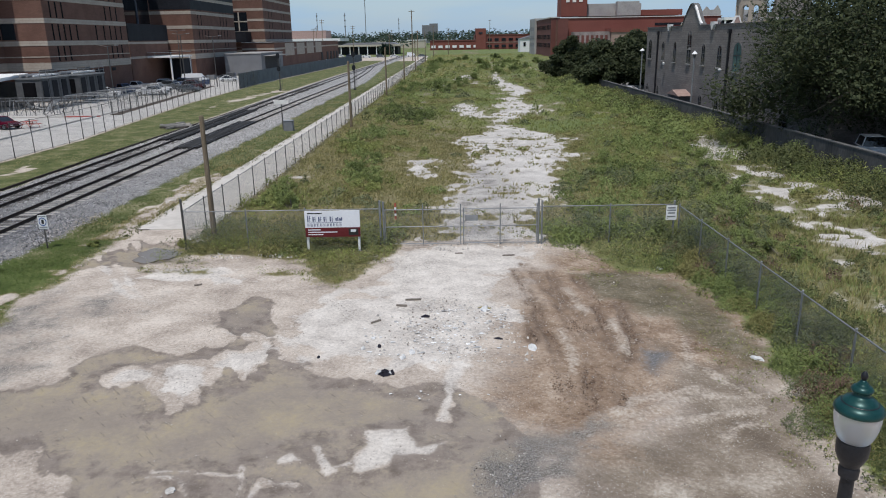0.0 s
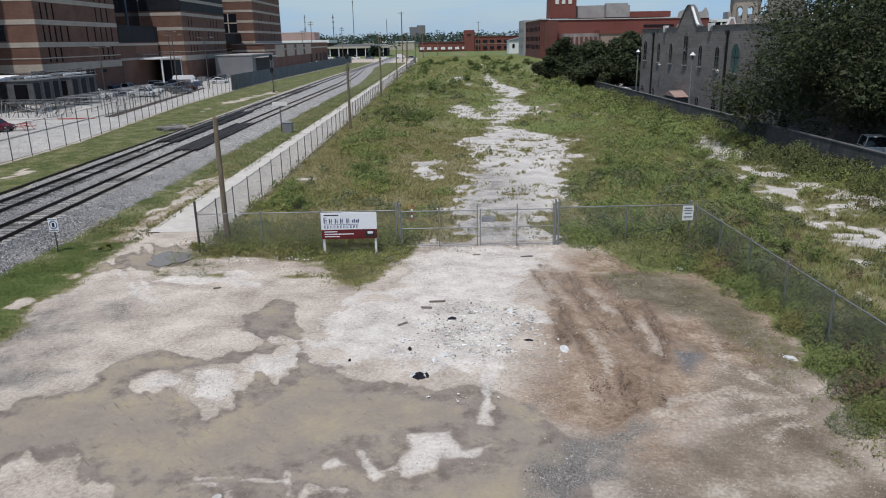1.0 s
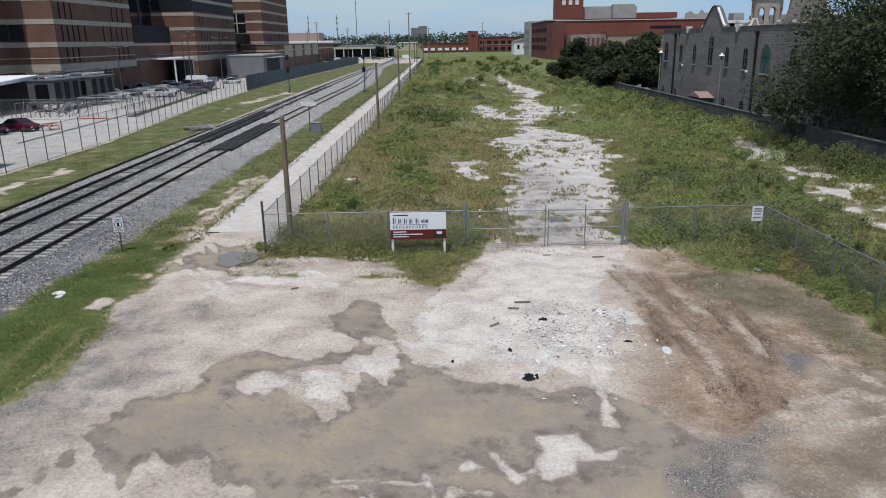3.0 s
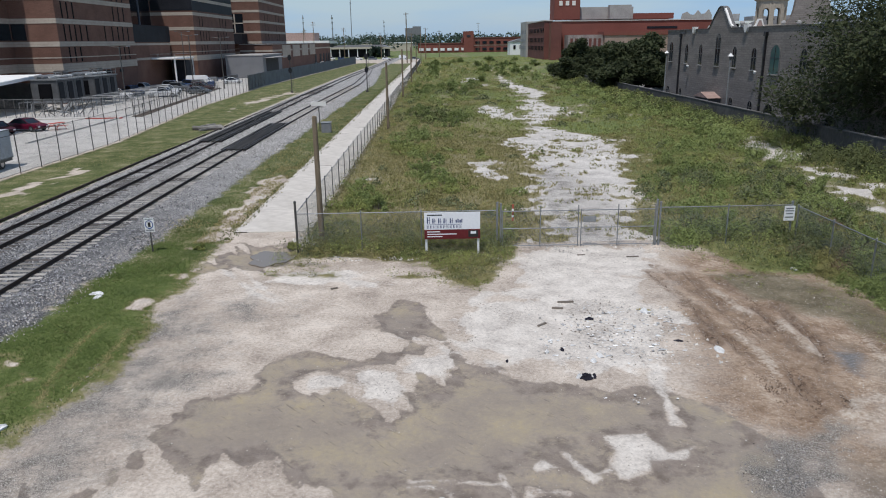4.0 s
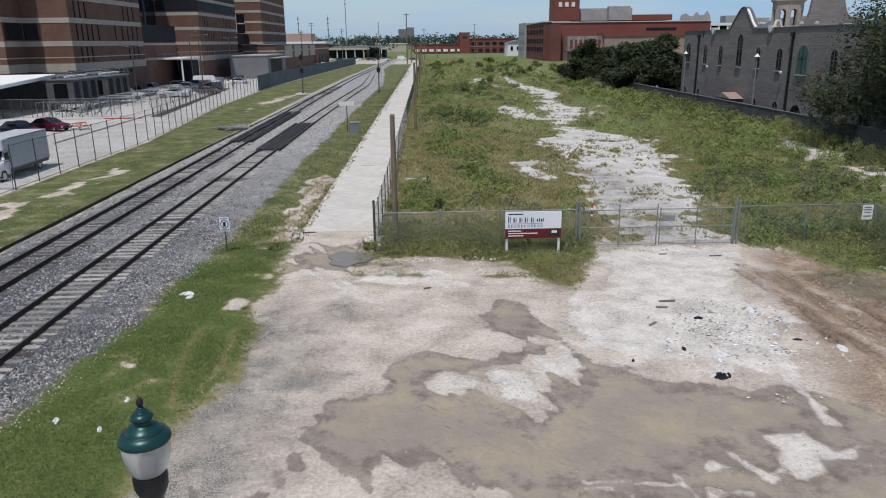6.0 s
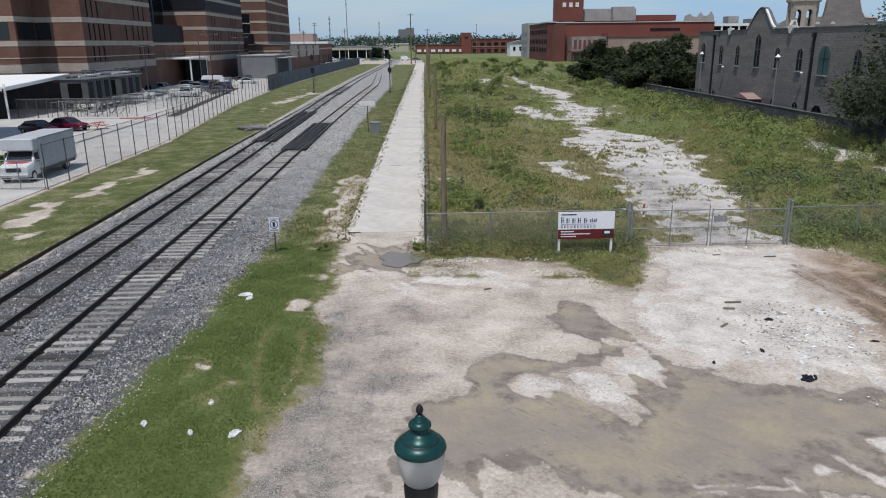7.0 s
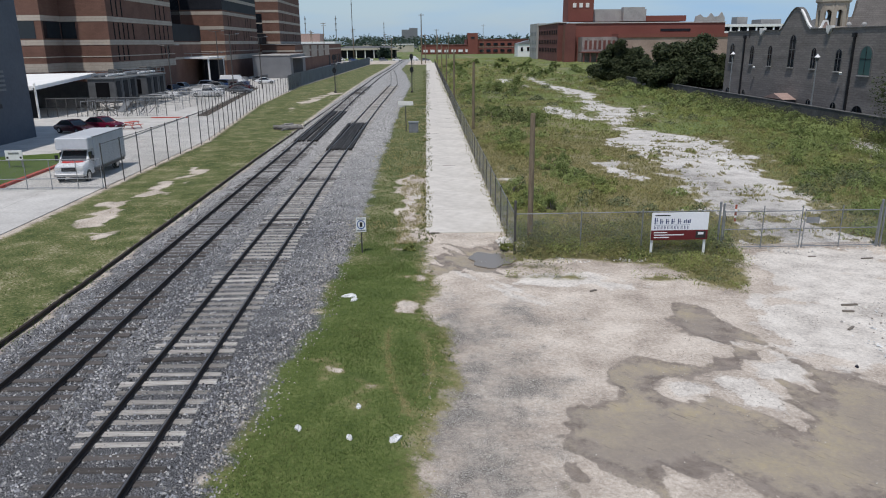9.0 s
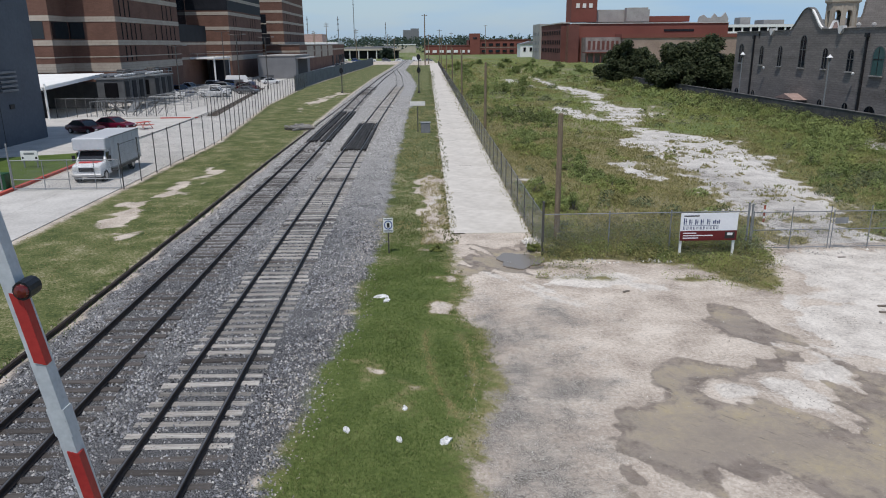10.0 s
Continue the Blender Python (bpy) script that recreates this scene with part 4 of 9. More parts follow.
    heaped = ramp(fine, (0.36, (0.33, 0.272, 0.213)), (0.5, (0.44, 0.378, 0.307)), (0.66, (0.56, 0.497, 0.42)))
    col = mix(math_("MULTIPLY", mask("ridge", math_("MULTIPLY_ADD", fine, 0.4, math_("MULTIPLY", patch, 0.6)), 1.6, 0.14), 0.7), col, heaped)
    damp = ramp(fine, (0.4, (0.10, 0.10, 0.10)), (0.6, (0.19, 0.185, 0.18)))
    col = mix(mask("spot", fine, 0.8, 0.25), col, damp)
    pick = n.new("ShaderNodeSeparateColor")
    l.new(peb_col, pick.inputs[0])
    few = math_("GREATER_THAN", math_("MULTIPLY_ADD", patch, 0.7, pick.outputs["Red"]), 1.12)
    peb_tone = ramp(pick.outputs["Green"], (0.0, (0.10, 0.095, 0.09)), (0.35, (0.3, 0.28, 0.26)), (0.8, (0.72, 0.69, 0.64)))
    dry_only = math_("SUBTRACT", 1.0, math_("MULTIPLY", wet_mask, 0.75))
    col = mix(math_("MULTIPLY", math_("MULTIPLY", peb, few), dry_only), col, peb_tone)
    chip, chip_col = specks(44, 0.3, 0.1)
    pick_two = n.new("ShaderNodeSeparateColor")
    l.new(chip_col, pick_two.inputs[0])
    some = math_("GREATER_THAN", math_("MULTIPLY_ADD", mid, 0.9, pick_two.outputs["Red"]), 1.02)
    chip_tone = ramp(pick_two.outputs["Green"], (0.0, (0.13, 0.115, 0.10)), (0.5, (0.30, 0.275, 0.245)), (0.6, (0.64, 0.60, 0.54)), (1.0, (0.74, 0.70, 0.64)))
    col = mix(math_("MULTIPLY", math_("MULTIPLY", chip, some), math_("MULTIPLY", dry_only, 0.8)), col, chip_tone)
    lawn = ramp(math_("MULTIPLY_ADD", fine, 0.5, math_("MULTIPLY", patch, 0.5)), (0.40, (0.056, 0.08, 0.02)), (0.5, (0.088, 0.116, 0.03)), (0.57, (0.125, 0.15, 0.047)), (0.66, (0.22, 0.21, 0.11)))
    turf = ramp(math_("MULTIPLY_ADD", fine, 0.45, math_("MULTIPLY_ADD", patch, 0.3, math_("MULTIPLY", broad, 0.25))), (0.38, (0.085, 0.082, 0.034)), (0.47, (0.165, 0.152, 0.064)), (0.55, (0.235, 0.206, 0.098)), (0.63, (0.34, 0.30, 0.185)))
    green_turf = ramp(math_("MULTIPLY_ADD", fine, 0.45, math_("MULTIPLY", patch, 0.55)), (0.36, (0.075, 0.105, 0.034)), (0.47, (0.118, 0.152, 0.048)), (0.57, (0.165, 0.195, 0.07)), (0.68, (0.25, 0.255, 0.13)))
    col = mix(mask("grass", ragged, 2.6, 0.25), col, mix(mask("fresh", patch, 1.6, 0.5), turf, green_turf))
    dry_turf = ramp(math_("MULTIPLY_ADD", fine, 0.5, math_("MULTIPLY", patch, 0.5)), (0.40, (0.125, 0.108, 0.056)), (0.5, (0.205, 0.178, 0.098)), (0.62, (0.36, 0.322, 0.225)))
    fringe = n.new("ShaderNodeMapRange")
    fringe.inputs["From Min"].default_value, fringe.inputs["From Max"].default_value, fringe.inputs["To Max"].default_value = -1.6, -0.2, 0.85
    l.new(math_("MULTIPLY_ADD", math_("SUBTRACT", patch, 0.5), 4.0, value("bare")), fringe.inputs["Value"])
    col = mix(math_("MULTIPLY", fringe.outputs["Result"], mask("grass", ragged, 2.6, 0.25)), col, dry_turf)
    col = mix(mask("lawn", ragged, 4.5, 0.4), col, lawn)
    mown = ramp(math_("MULTIPLY_ADD", fine, 0.45, math_("MULTIPLY_ADD", patch, 0.35, math_("MULTIPLY", broad, 0.2))), (0.42, (0.042, 0.062, 0.018)), (0.48, (0.088, 0.108, 0.034)), (0.53, (0.15, 0.15, 0.06)), (0.59, (0.33, 0.295, 0.19)))
    col = mix(mask("mown", ragged, 2.6, 0.3), col, mown)
    # ballast bed is coloured near black, painting the shade between the stones
    pebble = ramp(grit, (0.40, (0.016, 0.016, 0.018)), (0.5, (0.06, 0.06, 0.063)), (0.60, (0.19, 0.19, 0.192)))
    col = mix(mask("ballast", fine, 0.9, 0.25), col, pebble)
    # ballast bed turns paler with distance along the tracks
    pale_far = ramp(grit, (0.38, (0.15, 0.146, 0.14)), (0.5, (0.30, 0.292, 0.28)), (0.62, (0.43, 0.42, 0.40)))
    col = mix(math_("MULTIPLY", mask("pale_far", patch, 2.5, 0.9), mask("ballast", fine, 0.9, 0.25)), col, pale_far)
    l.new(col, b.inputs["Base Color"])
    rg = n.new("ShaderNodeMapRange")
    rg.inputs["To Min"].default_value, rg.inputs["To Max"].default_value = 0.95, 0.55
    l.new(wet_mask, rg.inputs["Value"])
    l.new(rg.outputs["Result"], b.inputs["Roughness"])
    b.inputs["Specular IOR Level"].default_value = 0.25
    bm = n.new("ShaderNodeBump")
    bm.inputs["Strength"].default_value, bm.inputs["Distance"].default_value = 0.5, 0.03
    l.new(math_("MULTIPLY_ADD", grit, 0.5, fine), bm.inputs["Height"])
    l.new(bm.outputs["Normal"], b.inputs["Normal"])


build_soil(soil)

# ---- concrete road beside the lot fence ----
road = thing("road", (-14.2, 34, 0), label="pale worn concrete road in long slabs", category="road", kind="structure")
road_slab = Shape().box(-1.95, 1.95, 0, 4.992, -0.12, 0.035, 0.012).mesh("slab", "road")
y = 35.9
while y < 345:
    ob = new("slab", road_slab)
    ob.parent = road
    ob.location = (float(road_mid(y)) + 14.2, y - 34, 0)
    ob.rotation_euler = (0, 0, -0.0135)
    y += 5.0
# dirt packed into the joints between the slabs
joint_rnd = random.Random(31)
for k in range(24):
    yy = 35.9 + 5.0 * k - 0.03
    a = joint_rnd.uniform(-1.9, 0.4)
    b = a + joint_rnd.uniform(0.5, 1.5)
    if joint_rnd.random() < 0.35:
        continue
    s = Shape().box(a, b, -0.045, 0.045, 0.02, 0.039, 0.004)
    ob = part("joint_dirt", s, "mulch", road, "dark dirt in a slab joint")
    ob.location = (float(road_mid(yy)) + 14.2, yy - 34, 0)

# ---- concrete lane and yard behind the tall fence ----
lane = thing("pavement", (-40.6, 30, 0), label="light concrete service lane in cast slabs", category="pavement", kind="structure")
y = 12.0
k = 0
while y < 180:
    x0, x1 = float(lane_fence(y)) - 0.35, float(lane_fence(y + 6)) - 0.35
    w = 6.6 if y < 72 else 6.2
    for a, b in ((0, w / 2 - 0.01), (w / 2 + 0.01, w)):
        s = Shape().loft([[(x0 - b, y, zz), (x0 - a, y, zz), (x1 - a, y + 5.98, zz), (x1 - b, y + 5.98, zz)] for zz in (-0.1, 0.03)])
        part("slab", s, "concrete", lane, world=True)
    y += 6
yard = single("yard", Shape().box(-120, -43.9, 62, 330, -0.1, 0.012), "concrete", "pale concrete parking yard before the brick block", "yard", kind="structure")
single("planting_strip", Shape().loft([[(xx, yy, zz) for xx, yy in ((-45.7, 98), (-44.3, 98), (-50.7, 160), (-51.7, 160))] for zz in (-0.05, 0.09)]), "mulch", "strip of brown mulch along the service lane", "planting strip", kind="structure")
kerb = thing("kerb", (-44.2, 40, 0), label="raised concrete kerb with red paint", category="kerb", kind="structure")
part("kerb_stone", Shape().loft([[(xx, yy, zz) for xx, yy in ((-44.3, 42), (-44.0, 42), (-44.9, 66), (-45.2, 66))] for zz in (-0.05, 0.16)]), "kerb_red", kerb, "red painted kerb", world=True)
part("kerb_stone", Shape().loft([[(xx, yy, zz) for xx, yy in ((-46.0, 72), (-45.7, 72), (-47.0, 108), (-47.3, 108))] for zz in (-0.05, 0.16)]), "kerb", kerb, world=True)
part("kerb_stone", Shape().box(-58, -51.0, 96, 96.3, -0.05, 0.14), "kerb", kerb, world=True)
part("kerb_stone", Shape().box(-50.98, -46.2, 96, 96.3, -0.05, 0.14), "kerb_red", kerb, "red painted kerb", world=True)

# standing water in the pothole by the road
pud = Shape()
rim = []
for i in range(28):
    a = 2 * math.pi * i / 28
    q = 1 + 0.16 * math.sin(3 * a + 1) + 0.1 * math.sin(7 * a)
    rim.append((-13.3 + 1.0 * q * math.cos(a), 31.45 + 1.08 * q * math.sin(a), -0.042))
pud.loft([[(x, y, z - 0.05) for x, y, z in rim], rim])
single("puddle", pud, "water", "shallow muddy puddle reflecting the sky", "puddle", kind="structure")


# ---- railway ----
RAIL = [(-0.07, 0.0), (0.07, 0.0), (0.07, 0.015), (0.012, 0.04), (0.012, 0.115), (0.037, 0.125), (0.037, 0.155), (-0.037, 0.155), (-0.037, 0.125), (-0.012, 0.115), (-0.012, 0.04), (-0.07, 0.015)]


def rail_run(line, off, y0, y1, z):
    ys = list(np.arange(y0, min(60, y1), 24)) + list(np.arange(60, y1, 8)) + [y1]
    return Shape().loft([[(float(line(q)) + off + u, q, z + w) for u, w in RAIL] for q in ys])


def railway(name, line, y0, y1, z, tie_material, ties, label, dark_until=0.0):
    t = thing(name, (float(line(30)), 30, 0), label=label, category="railway track", group="railway tracks", kind="structure")
    for off in (-0.755, 0.755):
        r = part("rail", rail_run(line, off, y0, y1, z), "rail", t, world=True)
        top = Shape().loft([[(float(line(q)) + off + u, q, z + w) for u, w in ((-0.022, 0.156), (0.022, 0.156), (0.022, 0.160), (-0.022, 0.160))] for q in list(np.arange(y0, min(60, y1), 24)) + list(np.arange(60, y1, 8)) + [y1]])
        part("running_surface", top, "railtop", r, "worn bright steel strip", world=True)
    rnd = random.Random(len(name))
    plain = [Shape().box(-1.3 + rnd.uniform(-0.06, 0.06), 1.3 + rnd.uniform(-0.06, 0.06), -0.11 + rnd.uniform(-0.015, 0.02), 0.11 + rnd.uniform(-0.02, 0.015), -0.12, 0.0, 0.015).mesh("tie", tie_material) for _ in range(8)]
    dark = [Shape().box(-1.33, 1.33, -0.115, 0.115, -0.12, 0.0, 0.015).mesh("tie", "tie_dark") for _ in range(1)]
    yy = y0 + 0.3
    for i in range(ties):
        stained = yy < dark_until or rnd.random() < 0.07
        ob = new("tie", dark[0] if stained else plain[rnd.randrange(8)])
        ob.parent = t
        ob.location = (float(line(yy)) - float(line(30)) + rnd.uniform(-0.05, 0.05), yy - 30, z - 0.004 - (rnd.uniform(0, 0.025) if tie_material == "tie" else rnd.uniform(0.0, 0.03) if yy < 24 else rnd.uniform(0.0, 0.05)))
        ob.rotation_euler = (rnd.uniform(-0.03, 0.03), rnd.uniform(-0.012, 0.012), rnd.uniform(-0.03, 0.03))
        yy += 0.52 + rnd.uniform(-0.025, 0.025)
    return t


railway("railway_track", track_a, 8, 262, 0.165, "tie", 290, "railway track with pale weathered ties in grey ballast", 16.6)
railway("railway_track", track_b, 8, 440, 0.165, "tie_dark", 290, "older railway track with dark ties sunk in ballast", 0)
old = thing("disused_rail", (-29.65, 30, 0), label="single dark disused rail along the turf edge", category="rail", kind="structure")
part("rail", Shape().loft([[(-29.65 + (0.0 if q < 60 else 0.012 * (q - 60)) + u * 0.95, q, 0.03 + w * 1.0) for u, w in RAIL] for q in (8, 34, 60, 100, 150)]), "rail", old, world=True)
part("guard_rail", Shape().loft([[(-29.79 + (0.0 if q < 60 else 0.012 * (q - 60)) + u * 0.7, q, 0.02 + w * 0.6) for u, w in RAIL] for q in (8, 34, 60, 100, 150)]), "rail", old, world=True)

for line, y0, y1, nm in ((track_a, 64, 85, "timber_crossing"), (track_b, 70, 100, "timber_crossing")):
    c = thing(nm, (float(line(y0)), y0, 0), label="black timber crossing deck between the rails", category="crossing deck", group="timber crossings", kind="structure")
    for off, w in ((-0.56, 0.26), (-0.28, 0.26), (0.0, 0.26), (0.28, 0.26), (0.56, 0.26), (-0.97, 0.3), (0.97, 0.3)) if line is track_a else ((-0.56, 0.26), (0.56, 0.26), (-0.28, 0.26), (0.28, 0.26), (-0.97, 0.3), (0.97, 0.3)):
        for a in range(int((y1 - y0) / 3)):
            part("plank", Shape().box(off - w / 2, off + w / 2, a * 3, a * 3 + 2.96, 0.1, 0.3, 0.012), "panel", c)

# ballast stones beside and between the tracks
rs = np.random.RandomState(7)


def stones(n, x0, x1, y0, y1, keep, size, zlift):
    x, y = rs.uniform(x0, x1, n), y0 + (y1 - y0) * rs.uniform(0, 1, n) ** 1.25
    ok = keep(x, y)
    x, y = x[ok], y[ok]
    n = len(x)
    z = np.interp(y, [0, 440], [0, 0]) + zlift(x, y)
    s = size * rs.uniform(0.6, 1.5, n)
    ang = rs.uniform(0, 6.28, n)
    v = np.zeros((n, 5, 3))
    for i in range(4):
        a = ang + i * 1.5708 + rs.uniform(-0.3, 0.3, n)
        r = s * rs.uniform(0.7, 1.1, n)
        v[:, i] = np.stack([x + r * np.cos(a), y + r * np.sin(a), z - 0.3 * s], -1)
    v[:, 4] = np.stack([x + s * rs.uniform(-0.4, 0.4, n), y + s * rs.uniform(-0.4, 0.4, n), z + s * rs.uniform(0.5, 1.0, n)], -1)
    base = (np.arange(n) * 5)[:, None, None]
    f = (base + np.array([[0, 1, 4], [1, 2, 4], [2, 3, 4], [3, 0, 4]])[None]).reshape(-1, 3)
    return v.reshape(-1, 3), f


def stones_of(v, keep):
    q = v.reshape(-1, 5, 3)[keep]
    f = (np.arange(len(q))[:, None, None] * 5 + np.array([[0, 1, 4], [1, 2, 4], [2, 3, 4], [3, 0, 4]])[None]).reshape(-1, 3)
    return q.reshape(-1, 3), f


def on_ballast(x, y):
    a, b = np.abs(x - track_a(y)), np.abs(x - track_b(y))
    clear = (np.abs(a - 0.755) > 0.09) & (np.abs(b - 0.755) > 0.09)
    return (fields(x, y)["ballast"] > rs.uniform(-0.3, 0.4, len(x))) & clear & ((a > 1.35) | (rs.uniform(0, 1, len(x)) < 0.7)) & ((b > 1.35) | (rs.uniform(0, 1, len(x)) < 0.7))


def ballast_top(x, y):
    return np.clip(fields(x, y)["ballast"] + 0.2, 0, 1.2) * 0.10 + rs.uniform(-0.015, 0.015, len(x))


v, f = stones(96000, -30.2, -19.0, 10, 62, on_ballast, 0.041, ballast_top)
# the share of pale stones rises with y
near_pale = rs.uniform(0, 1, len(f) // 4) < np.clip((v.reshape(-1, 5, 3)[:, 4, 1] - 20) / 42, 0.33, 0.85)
tagged(new("ballast_stones", soup("ballast_stones", *stones_of(v, near_pale), "pale_ballast")), "pale stones among the ballast", "gravel", kind="stuff")
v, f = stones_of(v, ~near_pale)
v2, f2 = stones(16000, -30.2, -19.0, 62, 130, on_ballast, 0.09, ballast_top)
tagged(new("ballast_stones", soup("ballast_stones", v2, f2, "pale_ballast")), "pale ballast stone past the crossings", "gravel", kind="stuff")
tagged(new("ballast_stones", soup("ballast_stones", v, f, "stone")), "grey crushed stone ballast round the tracks", "gravel", kind="stuff")
v, f = stones(30000, -16.5, 10, 11.5, 33, lambda x, y: (fields(x, y)["wet"] < rs.uniform(-0.6, 0.9, len(x))) & (fbm(x * 0.8, y * 0.8, 77) > rs.uniform(0.36, 0.62, len(x))), 0.017, lambda x, y: 0 * x)
tagged(new("loose_gravel", soup("loose_gravel", v, f, "pebble")), "loose mixed pebbles on the caliche lot", "gravel", kind="stuff")
v, f = stones(700, -16.5, 10, 12, 33, lambda x, y: (fbm(x * 0.5, y * 0.5, 78) > 0.5) & (fields(x, y)["wet"] < 0.1), 0.024, lambda x, y: 0 * x)
tagged(new("loose_gravel", soup("loose_gravel", v, f, "pale_stone")), "pale stones on the caliche lot", "gravel", kind="stuff")
v, f = stones(9000, -21.8, -19.2, 11, 40, lambda x, y: np.abs(x - lawn_by_track(y) - 0.1) < rs.uniform(0, 1.1, len(x)), 0.03, ballast_top)
tagged(new("loose_gravel", soup("loose_gravel", v, f, "pebble")), "pale gravel between ballast and turf", "gravel", kind="stuff")
v, f = stones(6000, 0, 4.5, 12, 17.5, lambda x, y: fields(x, y)["gravel"] > rs.uniform(-0.4, 1.6, len(x)), 0.014, lambda x, y: 0 * x)
tagged(new("grey_gravel", soup("grey_gravel", v, f, "stone")), "grey gravel spilled on the muddy lot", "gravel", kind="stuff")
v, f = stones(1100, 0, 5.5, 12, 18.5, lambda x, y: fields(x, y)["gravel"] > rs.uniform(-1.2, 0.8, len(x)), 0.018, lambda x, y: 0 * x)
tagged(new("loose_gravel", soup("loose_gravel", v, f, "pale_stone")), "white pebbles among the spilled grey gravel", "gravel", kind="stuff")


def in_ruts(x, y):
    d = np.minimum.reduce([off_line(p, x, y) for p in RUTS])
    return (np.abs(d - 0.2) < rs.uniform(0.0, 0.22, len(x))) & (fbm(x * 1.1, y * 0.9, 79) > rs.uniform(0.45, 0.62, len(x)))


v, f = stones(15000, 2.4, 7.0, 16.2, 28.5, in_ruts, 0.028, lambda x, y: -0.004 + 0 * x)
tagged(new("mud_clods", soup("mud_clods", v, f, "clod")), "dark earth clods thrown up along tyre ruts", "clods", kind="stuff")


# ---- fences ----
def post(parent, x, y, h, r=0.03, material="galv", name="post", z0=-0.1):
    s = Shape().lathe([(r, z0), (r, h - 0.02), (r * 1.25, h - 0.02), (r * 1.15, h + 0.02), (r * 0.3, h + 0.05)], 8, x, y)
    return part(name, s, material, parent, world=True)


def netting(parent, pts, z0, z1, material="netting"):
    for (ax, ay), (bx, by) in zip(pts, pts[1:]):
        part("netting", Shape().quad((ax, ay, z0), (bx, by, z0), (bx, by, z1), (ax, ay, z1)), material, parent, "chain link netting", world=True)


front = thing("fence", (-12.2, 32.2, 0), label="galvanised chain link fence across the lot front", category="fence", kind="structure")
for x, h, r in ((-12.2, 2.36, 0.055), (-9.25, 1.86, 0.03), (-6.5, 1.86, 0.03), (-3.02, 2.16, 0.05), (-2.86, 2.10, 0.045), (4.34, 2.16, 0.05), (4.50, 2.05, 0.045), (7.65, 1.86, 0.03), (10.6, 1.95, 0.05)):
    post(front, x, 32.2, h, r, "galv_dark" if x < -12 else "galv")
for a, b in ((-12.2, -3.0), (4.4, 10.6)):
    part("top_rail", Shape().rod((a, 32.2, 1.8), (b, 32.2, 1.8), 0.022), "galv", front, world=True)
    netting(front, [(a, 32.17), (b, 32.17)], 0.03, 1.8)
for a, b in ((-2.78, 0.72), (0.86, 4.26)):
    g = thing("gate", (a, 32.2, 0), label="closed chain link swing gate leaf with tubular frame", category="gate", group="gate leaves")
    L = b - a
    for z in (0.1, 0.92, 1.74):
        part("rail", Shape().rod((0, 0, z), (L, 0, z), 0.022), "galv", g)
    for x in (0.0, L / 2, L):
        part("upright", Shape().rod((x, 0, 0.04), (x, 0, 1.98 if x else 1.8), 0.024), "galv", g)
    part("netting", Shape().quad((0, 0.02, 0.1), (L, 0.02, 0.1), (L, 0.02, 1.74), (0, 0.02, 1.74)), "netting", g, "chain link netting")

right = thing("fence", (10.75, 21, 0), label="chain link fence along the overgrown lot side", category="fence", kind="structure")
for y in np.arange(31.9, 7, -2.9):
    post(right, 10.75, float(y), 1.86)
part("top_rail", Shape().rod((10.75, 32.0, 1.8), (10.75, 8, 1.8), 0.022), "galv", right, world=True)
netting(right, [(10.72, 32.0), (10.72, 8)], 0.03, 1.8, "netting_side")

side = thing("fence", (-12.2, 100, 0), label="long chain link fence beside the concrete road", category="fence", kind="structure")


def fence_x(y):
    return -12.22 + 0.0125 * (y - 32)


ys = list(np.arange(35.2, 330, 3.0))
for y in ys:
    post(side, fence_x(y), y, 1.86, 0.028 if y < 90 else 0.04, "galv_dark")
part("top_rail", Shape().rod((fence_x(32.2), 32.2, 1.8), (fence_x(330), 330, 1.8), 0.022), "galv", side, world=True)
netting(side, [(fence_x(32.2), 32.2), (fence_x(330), 330)], 0.03, 1.8, "netting_long")

tall = thing("fence", (-37, 48, 0), label="tall chain link fence along the service lane", category="fence", kind="structure")
ys = list(np.arange(48.7, 166, 3.05))
for y in ys:
    post(tall, float(lane_fence(y)), y, 3.0, 0.04, "galv_dark")
for a, b in zip(ys[::3], ys[3::3] + [ys[-1]]):
    if b > a:
        part("top_rail", Shape().rod((float(lane_fence(a)), a, 2.95), (float(lane_fence(b)), b, 2.95), 0.022, 5), "galv_dark", tall, world=True)
netting(tall, [(float(lane_fence(q)), q) for q in (48.7, 72, 115, 165)], 0.05, 2.95, "netting_far")
screened = thing("fence", (-42, 166, 0), label="fence hung with a grey privacy screen", category="fence", kind="structure")
for a in range(150, 330, 12):
    b = a + 12
    x0, x1 = float(lane_fence(a)) - 0.4, float(lane_fence(b)) - 0.4
    post(screened, x0, a, 3.2, 0.05, "galv_dark")
    part("screen", Shape().loft([[(x0 - 0.03, a, zz), (x0 + 0.03, a, zz), (x1 + 0.03, b, zz), (x1 - 0.03, b, zz)] for zz in (0.05, 3.05)]), "screen", screened, world=True)
shut = thing("gate", (-44.1, 48.6, 0), label="galvanised sliding gate across the service lane", category="gate")
for z in (0.15, 0.75, 2.0):
    part("rail", Shape().rod((0, 0, z), (6.9, 0, z), 0.03), "galv", shut)
for x in (0, 2.0, 3.6, 5.3, 6.9):
    part("upright", Shape().rod((x, 0, 0.05), (x, 0, 2.05), 0.03), "galv", shut)
part("netting", Shape().quad((0, 0.03, 0.15), (6.9, 0.03, 0.15), (6.9, 0.03, 2.0), (0, 0.03, 2.0)), "netting_far", shut, "chain link netting")
